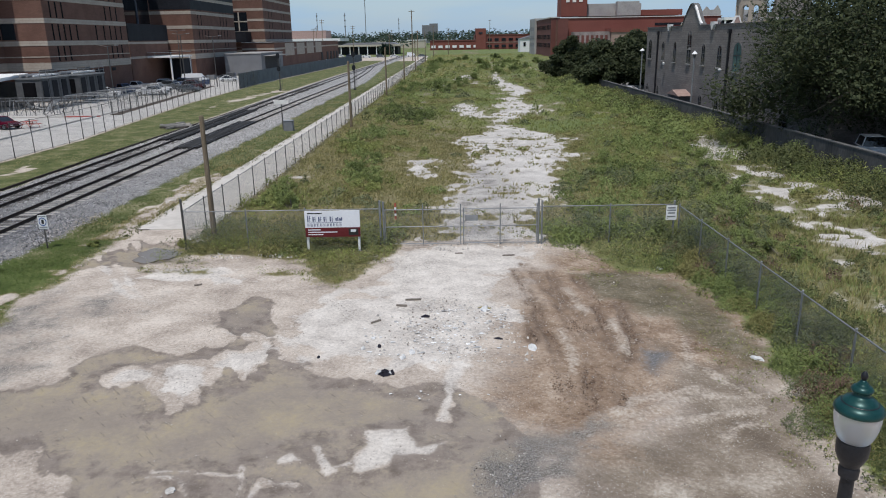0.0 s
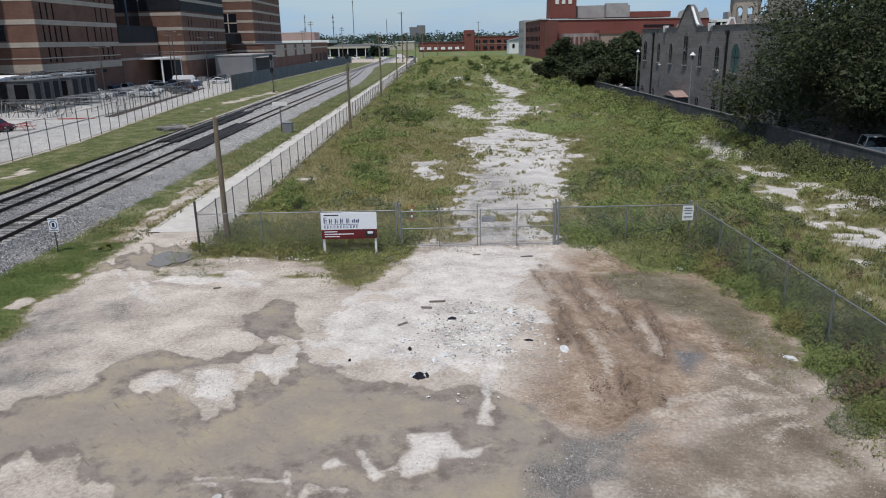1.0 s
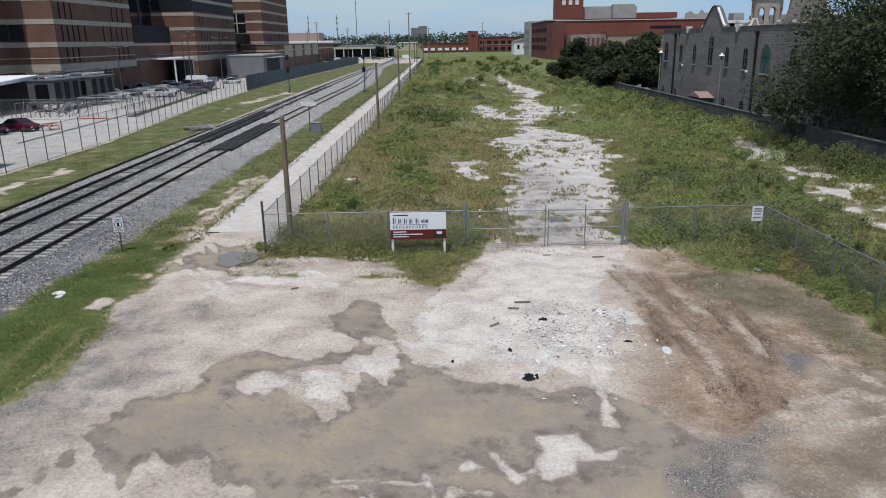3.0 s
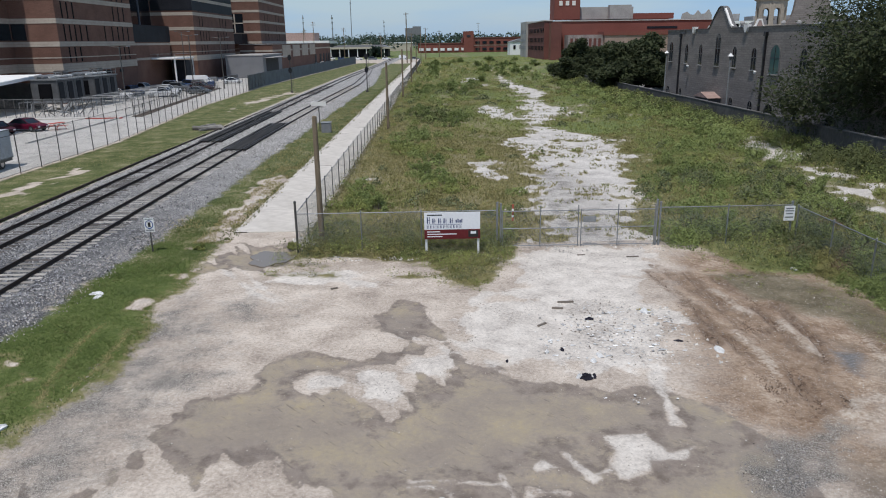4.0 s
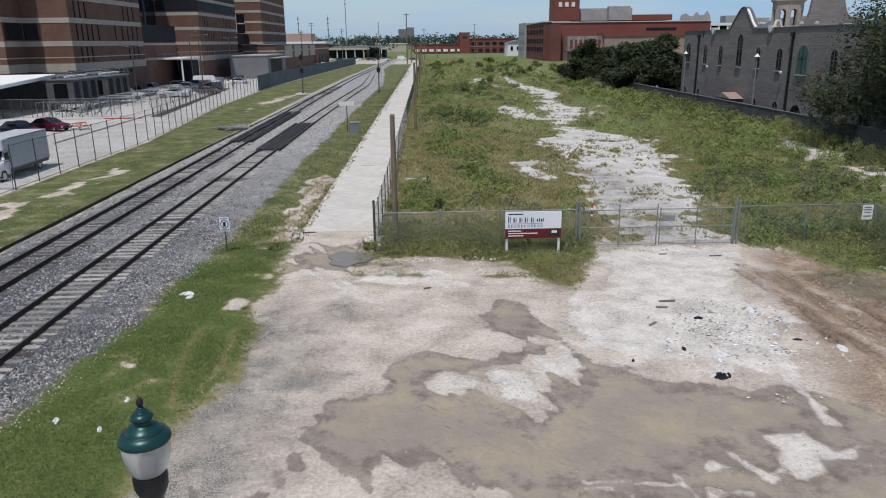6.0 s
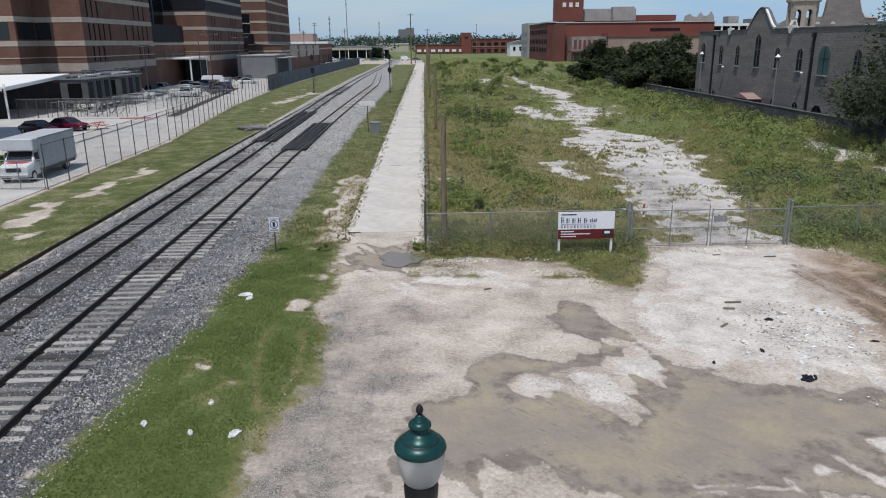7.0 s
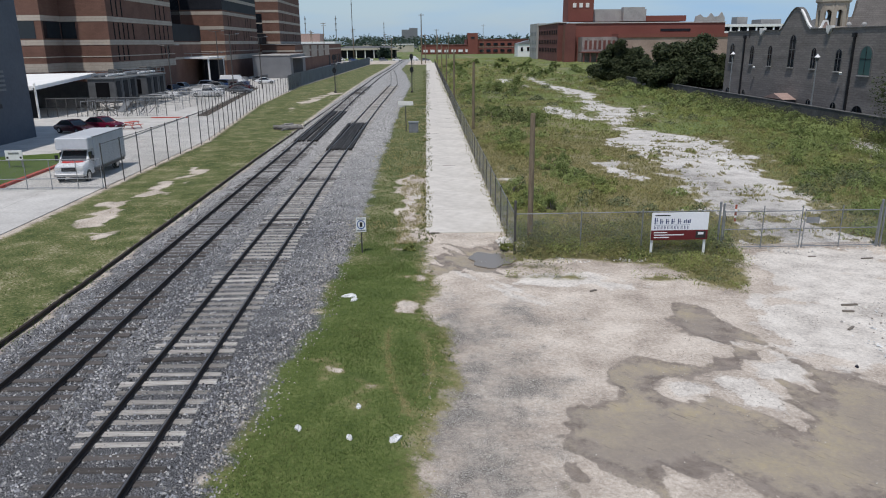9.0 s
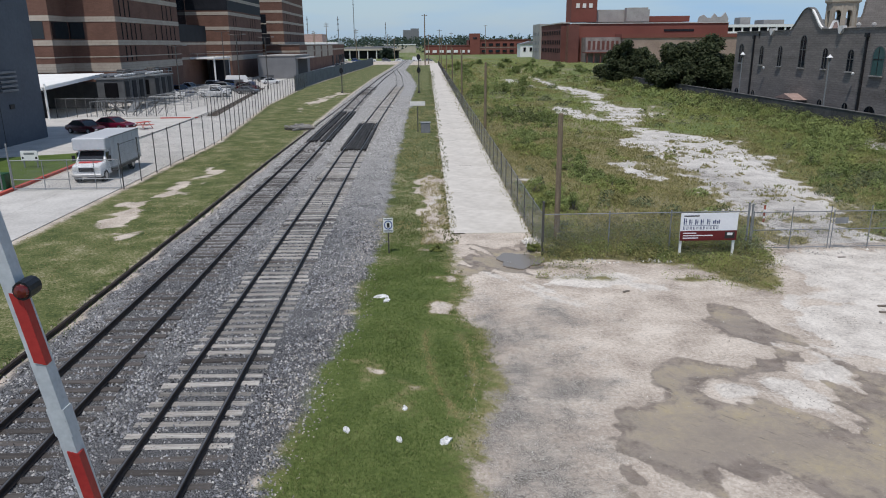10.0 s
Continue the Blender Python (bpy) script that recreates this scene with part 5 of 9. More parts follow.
for x in (-45.6, -45.0, -44.3):
    p = thing("gate_post", (x, 48.8, 0), label="tall galvanised gate post at the lane", category="post", group="lane gate posts")
    part("shaft", Shape().lathe([(0.05, -0.1), (0.05, 3.0), (0.06, 3.0), (0.02, 3.08)], 8), "galv", p)

# ---- sign board before the fence ----
sb = thing("sign_board", (-5.11, 31.4, 0), label="white and maroon property sign on two white posts", category="sign")
for x in (-1.17, 1.17):
    part("post", Shape().box(x - 0.05, x + 0.05, 0.03, 0.12, -0.2, 1.9, 0.008), "white", sb, "white square post")
panel = part("panel", Shape().box(-1.25, 1.25, -0.02, 0.02, 0.72, 1.94, 0.004), "sign_white", sb)
part("maroon_band", Shape().box(-1.25, 1.25, -0.026, -0.0205, 0.72, 1.16), "maroon", panel, "maroon lower half")
# two words as plain upright strokes, thick and thin
x = -1.13
for w, h in ((0.24, 0.29), (0.26, 0.23), (0.24, 0.23), (0.28, 0.23), (0.24, 0.23)):
    for a, t_ in ((0.0, 0.055), (0.10, 0.026)):
        part("print", Shape().box(x + a, x + a + t_, -0.026, -0.0205, 1.44, 1.44 + h), "ink_blue", panel, "plain print stroke")
    part("print", Shape().box(x, x + 0.15, -0.026, -0.0205, 1.44 + h * 0.46, 1.44 + h * 0.46 + 0.022), "ink_blue", panel, "plain print stroke")
    x += w
for k in range(11):
    for a, t_ in ((0.0, 0.03), (0.06, 0.016)):
        part("print", Shape().box(-1.13 + k * 0.146 + a, -1.13 + k * 0.146 + a + t_, -0.026, -0.0205, 1.22, 1.35), "ink_blue", panel, "plain print stroke")
part("print_rule", Shape().box(-1.13, 0.42, -0.026, -0.0205, 1.385, 1.40), "ink_blue", panel)
part("print", Shape().box(-1.12, -0.45, -0.026, -0.0205, 1.80, 1.85), "ink_black", panel, "plain small print bar")
for k, w in enumerate((0.06, 0.05, 0.07, 0.05)):
    part("emblem", Shape().box(0.15 + k * 0.085, 0.15 + k * 0.085 + w, -0.026, -0.0205, 1.47, 1.60 + 0.04 * (k % 2)), "ink_blue", panel, "plain emblem bar")
for z, w in ((1.06, 0.58), (0.95, 1.32), (0.84, 0.68)):
    part("print", Shape().box(-1.12, -1.12 + w, -0.031, -0.0265, z - 0.022, z + 0.022), "sign_white", panel, "plain small print bar")
part("picture", Shape().box(0.72, 1.16, -0.031, -0.0265, 0.80, 1.10), "ink_black", panel, "dark picture patch")
part("picture_light", Shape().box(0.82, 1.06, -0.036, -0.0315, 0.95, 1.06), "sign_white", panel, "pale patch in the picture")

# ---- small signs ----
ns = thing("warning_sign", (-19.05, 32.75, 0), label="small white and blue prohibition sign on a dark post", category="sign")
part("post", Shape().box(-0.035, 0.035, -0.02, 0.02, -0.1, 1.75, 0.004), "galv_dark", ns)
pl = part("plate", Shape().box(-0.26, 0.26, -0.035, -0.022, 1.02, 1.72, 0.004), "white", ns)
part("border", Shape().box(-0.22, 0.22, -0.041, -0.036, 1.07, 1.13), "galv", pl, "grey bar")
part("border", Shape().box(-0.22, 0.22, -0.041, -0.036, 1.63, 1.67), "galv", pl, "grey bar")
ring = Shape()
for i in range(20):
    a, b = 2 * math.pi * i / 20, 2 * math.pi * (i + 1) / 20
    ring.quad((0.17 * math.cos(a), -0.041, 1.38 + 0.17 * math.sin(a)), (0.22 * math.cos(a), -0.041, 1.38 + 0.22 * math.sin(a)), (0.22 * math.cos(b), -0.041, 1.38 + 0.22 * math.sin(b)), (0.17 * math.cos(b), -0.041, 1.38 + 0.17 * math.sin(b)))
part("ring", ring, "sign_blue", pl, "blue ring")
part("emblem", Shape().box(-0.07, 0.07, -0.041, -0.036, 1.26, 1.49), "ink_black", pl, "plain dark block")
ns.scale = (0.85, 1, 0.95)
fs = thing("fence_sign", (10.5, 32.12, 0), label="small white notice wired to the fence corner", category="sign")
pl = part("plate", Shape().box(-0.3, 0.2, -0.03, -0.018, 1.08, 1.78, 0.004), "white", fs)
for z, w in ((1.66, 0.34), (1.55, 0.40), (1.42, 0.30), (1.25, 0.38)):
    part("print", Shape().box(-0.05 - w / 2, -0.05 + w / 2, -0.036, -0.031, z - 0.03, z + 0.03), "screen" if z > 1.6 else "galv", pl, "plain print bar")
tag = thing("fence_tag", (-2.3, 32.25, 0), label="faded red and white marker strip on the gate", category="marker")
part("strip", Shape().box(-0.045, 0.045, 0.0, 0.02, 1.28, 2.05, 0.004), "tag_red", tag)
for z in (1.45, 1.75):
    part("pale_band", Shape().box(-0.047, 0.047, -0.006, 0.0, z, z + 0.1), "white", tag, "pale band")
gs = thing("gate_sign", (0.02, 32.2, 0), label="small faded notice on the gate leaf", category="sign")
part("plate", Shape().box(0.9, 1.5, -0.045, -0.03, 1.18, 1.45, 0.004), "galv", gs)

# ---- street lamps by the crossing street ----
def head(profile):
    """The lamp head, drawn in towards its tip."""
    return [(r * 0.93, 6.34 - (6.34 - z) * 0.82) for r, z in profile]


def street_lamp(x, y):
    t = thing("street_lamp", (x, y, 0), label="green capped acorn street lamp on a black iron post", category="street lamp", group="street lamps")
    part("base", Shape().lathe([(0.22, -0.1), (0.22, 0.25), (0.17, 0.32), (0.15, 0.75), (0.12, 0.85)], 16), "black_iron", t)
    part("shaft", Shape().lathe([(0.085, 0.85), (0.078, 3.2), (0.062, 5.3)], 14), "black_iron", t, smooth=True)
    part("collar", Shape().lathe(head([(0.066, 4.98), (0.095, 5.0), (0.1, 5.1), (0.09, 5.14), (0.125, 5.22), (0.152, 5.3), (0.158, 5.42), (0.15, 5.475), (0.135, 5.48)]), 24), "black_iron", t, smooth=True)
    part("globe", Shape().lathe(head([(0.135, 5.465), (0.158, 5.5), (0.186, 5.58), (0.206, 5.67), (0.216, 5.76), (0.217, 5.82), (0.213, 5.85)]), 32), "frosted", t, "frosted acorn globe", smooth=True)
    part("lamp_core", Shape().lathe(head([(0.02, 5.48), (0.05, 5.5), (0.055, 5.66), (0.03, 5.72)]), 12), "grey_conc", t, "lamp inside the globe", smooth=True)
    cap = part("cap", Shape().lathe(head([(0.19, 5.84), (0.226, 5.845), (0.234, 5.862), (0.231, 5.89), (0.212, 5.925), (0.185, 5.95), (0.168, 5.958), (0.163, 5.972), (0.145, 5.995), (0.112, 6.02), (0.088, 6.035), (0.077, 6.05), (0.076, 6.08), (0.094, 6.092), (0.103, 6.112), (0.1, 6.132), (0.078, 6.158), (0.064, 6.165), (0.06, 6.178), (0.049, 6.186), (0.045, 6.2), (0.034, 6.206), (0.03, 6.222), (0.018, 6.232)]), 36), "lamp_green", t, "glossy green cap", smooth=True)
    part("groove", Shape().lathe(head([(0.166, 5.953), (0.173, 5.958), (0.166, 5.965)]), 36), "black_iron", cap, "dark seam")
    part("finial", Shape().lathe(head([(0.012, 6.225), (0.022, 6.24), (0.031, 6.262), (0.034, 6.285), (0.03, 6.305), (0.02, 6.325), (0.008, 6.34)]), 14), "black_iron", t, "black acorn finial", smooth=True)
    return t


street_lamp(-12.52, 6.48)
street_lamp(3.92, 6.14)

# ---- raised barrier arm of the level crossing ----
bar = thing("crossing_barrier", (-19.15, 6.4, 0), label="raised red and white barrier arm of a level crossing", category="crossing barrier")
part("mast", Shape().lathe([(0.2, -0.1), (0.2, 0.1), (0.09, 0.12), (0.08, 1.5), (0.03, 1.52)], 12), "galv", bar)
part("drive_box", Shape().box(-0.25, 0.25, 0.12, 0.5, 0.8, 1.45, 0.03), "galv", bar)


def along_arm(z):
    return -(z - 1.2) * 0.164


def arm_piece(z0, z1, w=0.055):
    return Shape().loft([[(along_arm(z) - w, -0.06, z), (along_arm(z) + w * 0.9, -0.07, z), (along_arm(z) + w, 0.03, z), (along_arm(z) - w * 0.9, 0.05, z)] for z in (z0, z1)])


arm = part("arm", arm_piece(1.1, 9.4, 0.052), "arm_white", bar, "grey white tapering arm")
z, k = 1.38, 0
while z < 9.3:
    part("stripe", Shape().loft([[(along_arm(q) - 0.02, -0.074, q + 0.02), (along_arm(q) + 0.058, -0.076, q), (along_arm(q) + 0.058, 0.0, q), (along_arm(q) - 0.02, 0.0, q)] for q in (z, z + 0.48)]), "arm_red", arm, "red reflective stripe")
    z += 1.14
part("sleeve", arm_piece(6.55, 6.75, 0.062), "arm_white", arm, "joint sleeve")
for z in (4.9, 7.6):
    lt = part("warning_light", Shape().prism([(along_arm(z) + 0.085 + 0.058 * math.cos(a * 0.524), z + 0.062 * math.sin(a * 0.524)) for a in range(12)], -0.1, 0.04, "y"), "black_iron", arm, "round dark barrier light")
    part("lens", Shape().lathe([(0.048, 0.0), (0.04, 0.018), (0.016, 0.026)], 12), "red_lens", lt).matrix_basis = pose(along_arm(z) + 0.085, -0.1, z, 90, 0, 0)

# ---- poles and signals ----
def wooden_pole(x, y, h, r, lean=0.0, label="weathered leaning wooden pole by the fence"):
    t = thing("wooden_pole", (x, y, 0), label=label, category="pole", group="wooden poles")
    part("shaft", Shape().loft([[(lean * z + rr * math.cos(i * 0.6283), rr * math.sin(i * 0.6283), z) for i in range(10)] for z, rr in ((-0.3, r), (h * 0.5, r * 0.9), (h - 0.05, r * 0.8), (h, r * 0.6))]), "pole", t)
    return t


wooden_pole(-11.3, 33.65, 6.05, 0.14)
wooden_pole(-10.4, 79.5, 7.1, 0.15)
for y, h in ((126, 8), (172, 8), (222, 9), (300, 12)):
    wooden_pole(fence_x(y) + 0.9, y, h, 0.16, label="far wooden pole along the fence line")


def rail_signal(x, y):
    t = thing("rail_signal", (x, y, 0), label="dark railway signal mast with two round heads", category="rail signal", group="rail signals")
    part("mast", Shape().lathe([(0.25, 0), (0.25, 0.3), (0.09, 0.35), (0.08, 7.0)], 8), "galv_dark", t)
    for z in (6.6, 4.2):
        part("target", Shape().prism([(0.36 * math.cos(a * 0.393), z + 0.55 * math.sin(a * 0.393)) for a in range(16)], -0.2, -0.12, "y"), "black_iron", t, "oval black signal head")
    part("ladder", Shape().box(0.15, 0.19, 0.1, 0.14, 0.3, 6.2).box(0.4, 0.44, 0.1, 0.14, 0.3, 6.2), "galv_dark", t)
    return t


rail_signal(-32.2, 142)
rail_signal(-17.45, 140.5)
cab = thing("signal_cabinet", (-16.9, 77.5, 0), label="small grey signal cabinet beside the tracks", category="cabinet")
part("body", Shape().box(-0.5, 0.5, -0.4, 0.4, -0.05, 1.05, 0.03), "grey_shed", cab)
part("lid", Shape().box(-0.55, 0.55, -0.45, 0.45, 1.05, 1.12, 0.02), "galv", cab)
ws = thing("wayside_sign", (-17.7, 78.2, 0), label="pale plate on a thin wayside post", category="sign")
part("post", Shape().box(-0.05, 0.05, -0.05, 0.05, -0.05, 3.2), "galv_dark", ws)
part("plate", Shape().box(-0.8, 0.8, -0.1, -0.06, 2.75, 3.2, 0.01), "ornament", ws)


# ---- the brick block on the yard side: steps of brick with stone bands ----
FX = -65.5
jail = thing("brick_building", (-65.5, 122, 0), label="large red brown brick building with buff stone bands", category="building")
BANDS = [(5.2, 6.5), (7.35, 7.52), (9.2, 10.0), (12.8, 13.6), (16.4, 17.2), (20.0, 20.8), (23.6, 24.4), (27.2, 28.0)]


def brick_block(x0, x1, y0, y1, h, z0=0.0):
    part("wall", Shape().box(x0, x1, y0, y1, z0, h), "brick", jail, world=True)
    for a, b in BANDS:
        if a < h and b > z0:
            part("stone_band", Shape().box(x0, x1 + 0.06, y0 - 0.06, y1, a, min(b, h)), "limestone", jail, "buff stone band", world=True)


def pane(name, x0, x1, y0, y1, z0, z1, material, label=""):
    part(name, Shape().box(x0, x1, y0, y1, z0, z1), material, jail, label, world=True)


brick_block(-110, -72.9, 115.9, 122, 32)
brick_block(-110, FX, 122, 153, 32)
brick_block(-110, -76, 153, 193, 32)
brick_block(-110, FX, 193, 232, 32)
brick_block(-110, -79, 232, 270, 32)
brick_block(-110, FX, 270, 318, 32)
# slit windows in rows on the east faces
for y0, rows in ((124.1, ((6.7, 9.1, (0.7, 2.7, 4.7, 21.0, 23.2, 25.4)), (10.1, 12.7, (0.0, 1.9, 3.8, 5.7, 8.1, 15.4, 18.6, 21.2, 23.5, 25.9)), (13.7, 16.3, (0.0, 1.9, 3.9, 20.0, 22.4, 24.8)), (17.3, 19.9, (0.0, 1.9, 3.9, 20.0, 22.4, 24.8)))),
                 (196.5, ((6.7, 9.1, (1.5, 4.0, 6.5, 24.0, 27.0)), (10.1, 12.7, (1.5, 4.0, 6.5, 9.0, 18.0, 21.0, 24.0, 27.0)), (13.7, 16.3, (1.5, 4.0, 21.0, 24.0, 27.0)), (17.3, 19.9, (1.5, 4.0, 21.0, 24.0, 27.0)))),
                 (274.0, ((6.7, 9.1, (4.0, 30.0)), (10.1, 12.7, (4.0, 9.0, 25.0, 30.0)), (13.7, 16.3, (4.0, 9.0, 25.0, 30.0)), (17.3, 19.9, (4.0, 9.0, 25.0, 30.0))))):
    for z0, z1, offs in rows:
        for o in offs:
            w = part("window", Shape().box(FX - 0.1, FX + 0.03, y0 + o, y0 + o + 0.42, z0, z1), "slit", jail, "narrow dark slit window", world=True)
# large dark windows, shafts and doors
pane("window", -72.85, -70.6, 121.94, 122.1, 10.2, 12.75, "dark_glass", "wide dark window")
pane("window", -77.6, -73.9, 115.84, 116.0, 10.2, 12.75, "dark_glass", "wide dark window")
pane("window", -73.0, -72.84, 116.4, 121.6, 10.2, 12.75, "dark_glass", "wide dark window")
for y in (126.5, 139.0, 144.0):
    pane("louvre_box", FX - 0.1, FX + 0.12, y, y + 1.4, 4.3, 4.9, "dark_clad", "small dark vent box")
for y in (132.5, 137.2):
    pane("door", FX - 0.1, FX + 0.05, y, y + 3.0, 0.0, 4.9, "dark_clad", "tall dark service door")
pane("glazed_box", -76, -69.5, 163, 186, 9.9, 13.6, "dark_clad", "dark clad projecting storey")
pane("wall", -76, -69.7, 163.2, 185.8, 0.0, 9.9, "brick")
pane("stone_band", -76, -69.6, 163.1, 185.9, 9.2, 9.7, "limestone", "buff stone band")
pane("stone_band", -76, -69.6, 163.1, 185.9, 6.0, 6.5, "limestone", "buff stone band")
pane("glazed_wall", -76.1, -75.9, 156, 192, 13.7, 31, "dark_glass", "dark glazed wall")
for y in (160, 168, 176, 184):
    pane("mullion", -75.92, -75.7, y, y + 0.6, 13.7, 31, "grey_clad")
pane("glazed_storey", -110, FX + 0.04, 192.9, 232.02, 17.6, 23.4, "dark_clad", "dark clad upper storey")
pane("glazed_wall", -79.1, -78.9, 236, 268, 10.5, 31, "dark_glass", "dark glazed wall")
pane("window", -77.5, -71.5, 269.9, 270.1, 13.0, 19.5, "dark_glass", "large dark window")
pane("mullion", -74.7, -74.3, 269.8, 269.92, 13.0, 19.5, "limestone")
pane("mullion", -77.5, -71.5, 269.8, 269.92, 16.1, 16.5, "limestone")
pane("glazed_box", -79, -70.5, 262, 270, 9.2, 12.6, "dark_clad", "dark clad projecting storey")

# grey block close by, only its shaded side in view
grey = thing("grey_building", (-60, 66, 0), label="plain blue grey panel clad building", category="building")
part("wall", Shape().box(-90, -56.3, 50, 77.8, 0, 26), "grey_clad", grey, world=True)
for y in (56, 63, 70):
    part("panel_joint", Shape().box(-56.31, -56.27, y, y + 0.05, 0, 26), "asphalt", grey, world=True)
for k in range(5):
    part("louvre", Shape().box(-56.32, -56.1, 70.6, 73.4, 5.0 + k * 0.42, 5.2 + k * 0.42), "grey_shed", grey, world=True)
part("vent", Shape().box(-56.32, -56.2, 71.6, 72.4, 3.4, 3.8), "black_iron", grey, world=True)
verge = single("grass_verge", Shape().loft([[(-56.2, 49.5, zz), (-44.4, 49.5, zz), (-45.3, 66, zz), (-56.2, 61.4, zz)] for zz in (-0.05, 0.1)]), "grass", "mown grass plot behind a red kerb", "grass", kind="structure")

# white fabric canopy before the brick block
can = thing("canopy", (-72, 108, 0), label="white fabric car canopy on white posts", category="canopy")
part("roof", Shape().loft([[(-88, 96, z0), (-65.3, 96.5, z0 + 0.1), (-64.8, 113.5, z0 + 1.1), (-88, 113.5, z0 + 0.9)] for z0 in (3.9, 4.08)]), "tarp", can, world=True)
part("valance", Shape().box(-88, -65.3, 95.8, 95.95, 3.72, 4.05), "tarp", can, world=True)
part("front_screen", Shape().box(-88, -66.2, 98.2, 98.3, 0.0, 3.3), "dark_clad", can, "dark mesh screen under the canopy", world=True)
for x, y in ((-65.6, 97), (-72, 97), (-79, 97), (-65.2, 112.8)):
    part("post", Shape().box(x - 0.1, x + 0.1, y - 0.1, y + 0.1, -0.05, 4.5 if y < 100 else 5.0), "white", can, world=True)
part("valance", Shape().loft([[(-65.34, 96.4, z0), (-65.24, 96.4, z0), (-64.74, 113.5, z0 + d), (-64.84, 113.5, z0 + d)] for z0, d in ((3.7, 1.0), (4.06, 1.1))]), "tarp", can, world=True)
part("back_screen", Shape().box(-88, -64.9, 113.6, 113.8, 0.0, 3.9), "steel_grey", can, "dark screen behind the canopy", world=True)

# dark plant enclosures and steel frames in the yard
pl = thing("plant_enclosure", (-60, 112, 0), label="grey plant enclosure on raised steel legs with roof pipes", category="plant enclosure")
for x0, x1, y0, y1 in ((-63.5, -59.6, 107.4, 115.6), (-62.8, -58.8, 117.4, 126)):
    part("platform", Shape().box(x0 - 0.2, x1 + 0.2, y0 - 0.2, y1 + 0.2, 1.15, 1.35), "galv_dark", pl, world=True)
    part("body", Shape().box(x0, x1, y0, y1, 1.35, 4.5, 0.05), "steel_grey", pl, world=True)
    part("roof_edge", Shape().box(x0 - 0.15, x1 + 0.15, y0 - 0.15, y1 + 0.15, 4.5, 4.66), "galv", pl, world=True)
    for i in range(4):
        y = y0 + (y1 - y0) * i / 3
        for x in (x0, x1):
            part("leg", Shape().rod((x, y, -0.05), (x, y, 1.2), 0.09, 6), "galv", pl, world=True)
        if i < 3:
            yn = y0 + (y1 - y0) * (i + 1) / 3
            part("brace", Shape().rod((x1, y, 0.1), (x1, yn, 1.15), 0.05, 5), "galv", pl, world=True)
        part("dark_panel", Shape().box(x1 - 0.01, x1 + 0.07, y + 0.25, y + 1.7, 1.7, 4.2), "dark_clad", pl, "dark louvred panel", world=True) if i < 3 else None
    part("brace", Shape().rod((x0, y0, 0.1), (x1, y0, 1.15), 0.05, 5).rod((x1, y0, 0.1), (x0, y0, 1.15), 0.05, 5), "galv", pl, world=True)
    # a flat black sheet on the face paints the shade of an open bay
    part("recess", Shape().box(x0 + 1.1, x1 - 0.9, y0 - 0.06, y0 + 0.01, 1.8, 4.0), "slit", pl, "black sheet for a shaded bay", world=True)
    for k in range(9):
        part("seam", Shape().box(x1 + 0.005, x1 + 0.05, y0 + 0.1 + k * (y1 - y0 - 0.3) / 8, y0 + 0.18 + k * (y1 - y0 - 0.3) / 8, 1.4, 4.5), "galv_dark", pl, world=True)
    for z in (5.1, 5.6):
        part("roof_rail", Shape().rod((x0, y0, z), (x1, y0, z), 0.035, 5).rod((x1, y0, z), (x1, y1, z), 0.035, 5), "galv", pl, world=True)
    for k in range(6):
        y = y0 + (y1 - y0) * k / 5
        part("roof_post", Shape().rod((x1, y, 4.6), (x1, y, 5.6), 0.035, 5), "galv", pl, world=True)
    for k in range(3):
        part("roof_pipe", Shape().rod((x0 + 0.6 + k * 1.0, y0 + 0.6, 4.95), (x0 + 0.6 + k * 1.0, y1 - 0.6, 4.95), 0.26 - 0.05 * k, 8), ("galv", "grey_shed", "white")[k], pl, world=True)
    part("roof_unit", Shape().box(x0 + 0.8, x0 + 2.2, y1 - 2.6, y1 - 0.8, 4.66, 5.7, 0.05), "galv_dark", pl, world=True)
part("stair", Shape().loft([[(-58.9, 108.5, z), (-58.0, 108.5, z), (-58.0, 105.2, z - 1.2), (-58.9, 105.2, z - 1.2)] for z in (1.2, 1.32)]), "galv", pl, "steel access stair", world=True)
rnd = random.Random(5)
fr = thing("steel_frames", (-56, 103, 0), label="stacked galvanised steel frames in the yard", category="steel frames")
for k in range(16):
    x, y = -61 + rnd.uniform(0, 8), 99.5 + rnd.uniform(0, 4.5)
    a = rnd.uniform(0, 6.28)
    part("bar", Shape().rod((x, y, 0.1), (x + 1.6 * math.cos(a), y + 1.2 * math.sin(a), 1.6 + rnd.uniform(-0.5, 0.6)), 0.05, 5), "galv" if k % 3 else "galv_dark", fr, world=True)
for k in range(5):
    x = -61.5 + k * 1.9
    part("frame", Shape().rod((x, 100, 0), (x, 100, 1.9), 0.05, 5).rod((x, 100, 1.9), (x + 1.5, 103, 1.9), 0.05, 5).rod((x + 1.5, 103, 1.9), (x + 1.5, 103, 0), 0.05, 5), "galv", fr, world=True)
cage = thing("wire_pens", (-52, 120, 0), label="low galvanised wire pens in the yard", category="wire pen")
for k in range(9):
    y = 106 + k * 3.4
    part("pen_frame", Shape().rod((-51, y, 0), (-51, y, 2.1), 0.05, 5).rod((-51, y, 2.1), (-56, y + 0.6, 2.1), 0.04, 5).rod((-56, y + 0.6, 2.1), (-56, y + 0.6, 0), 0.05, 5).rod((-51, y, 1.0), (-56, y + 0.6, 1.0), 0.03, 5), "galv", cage, world=True)
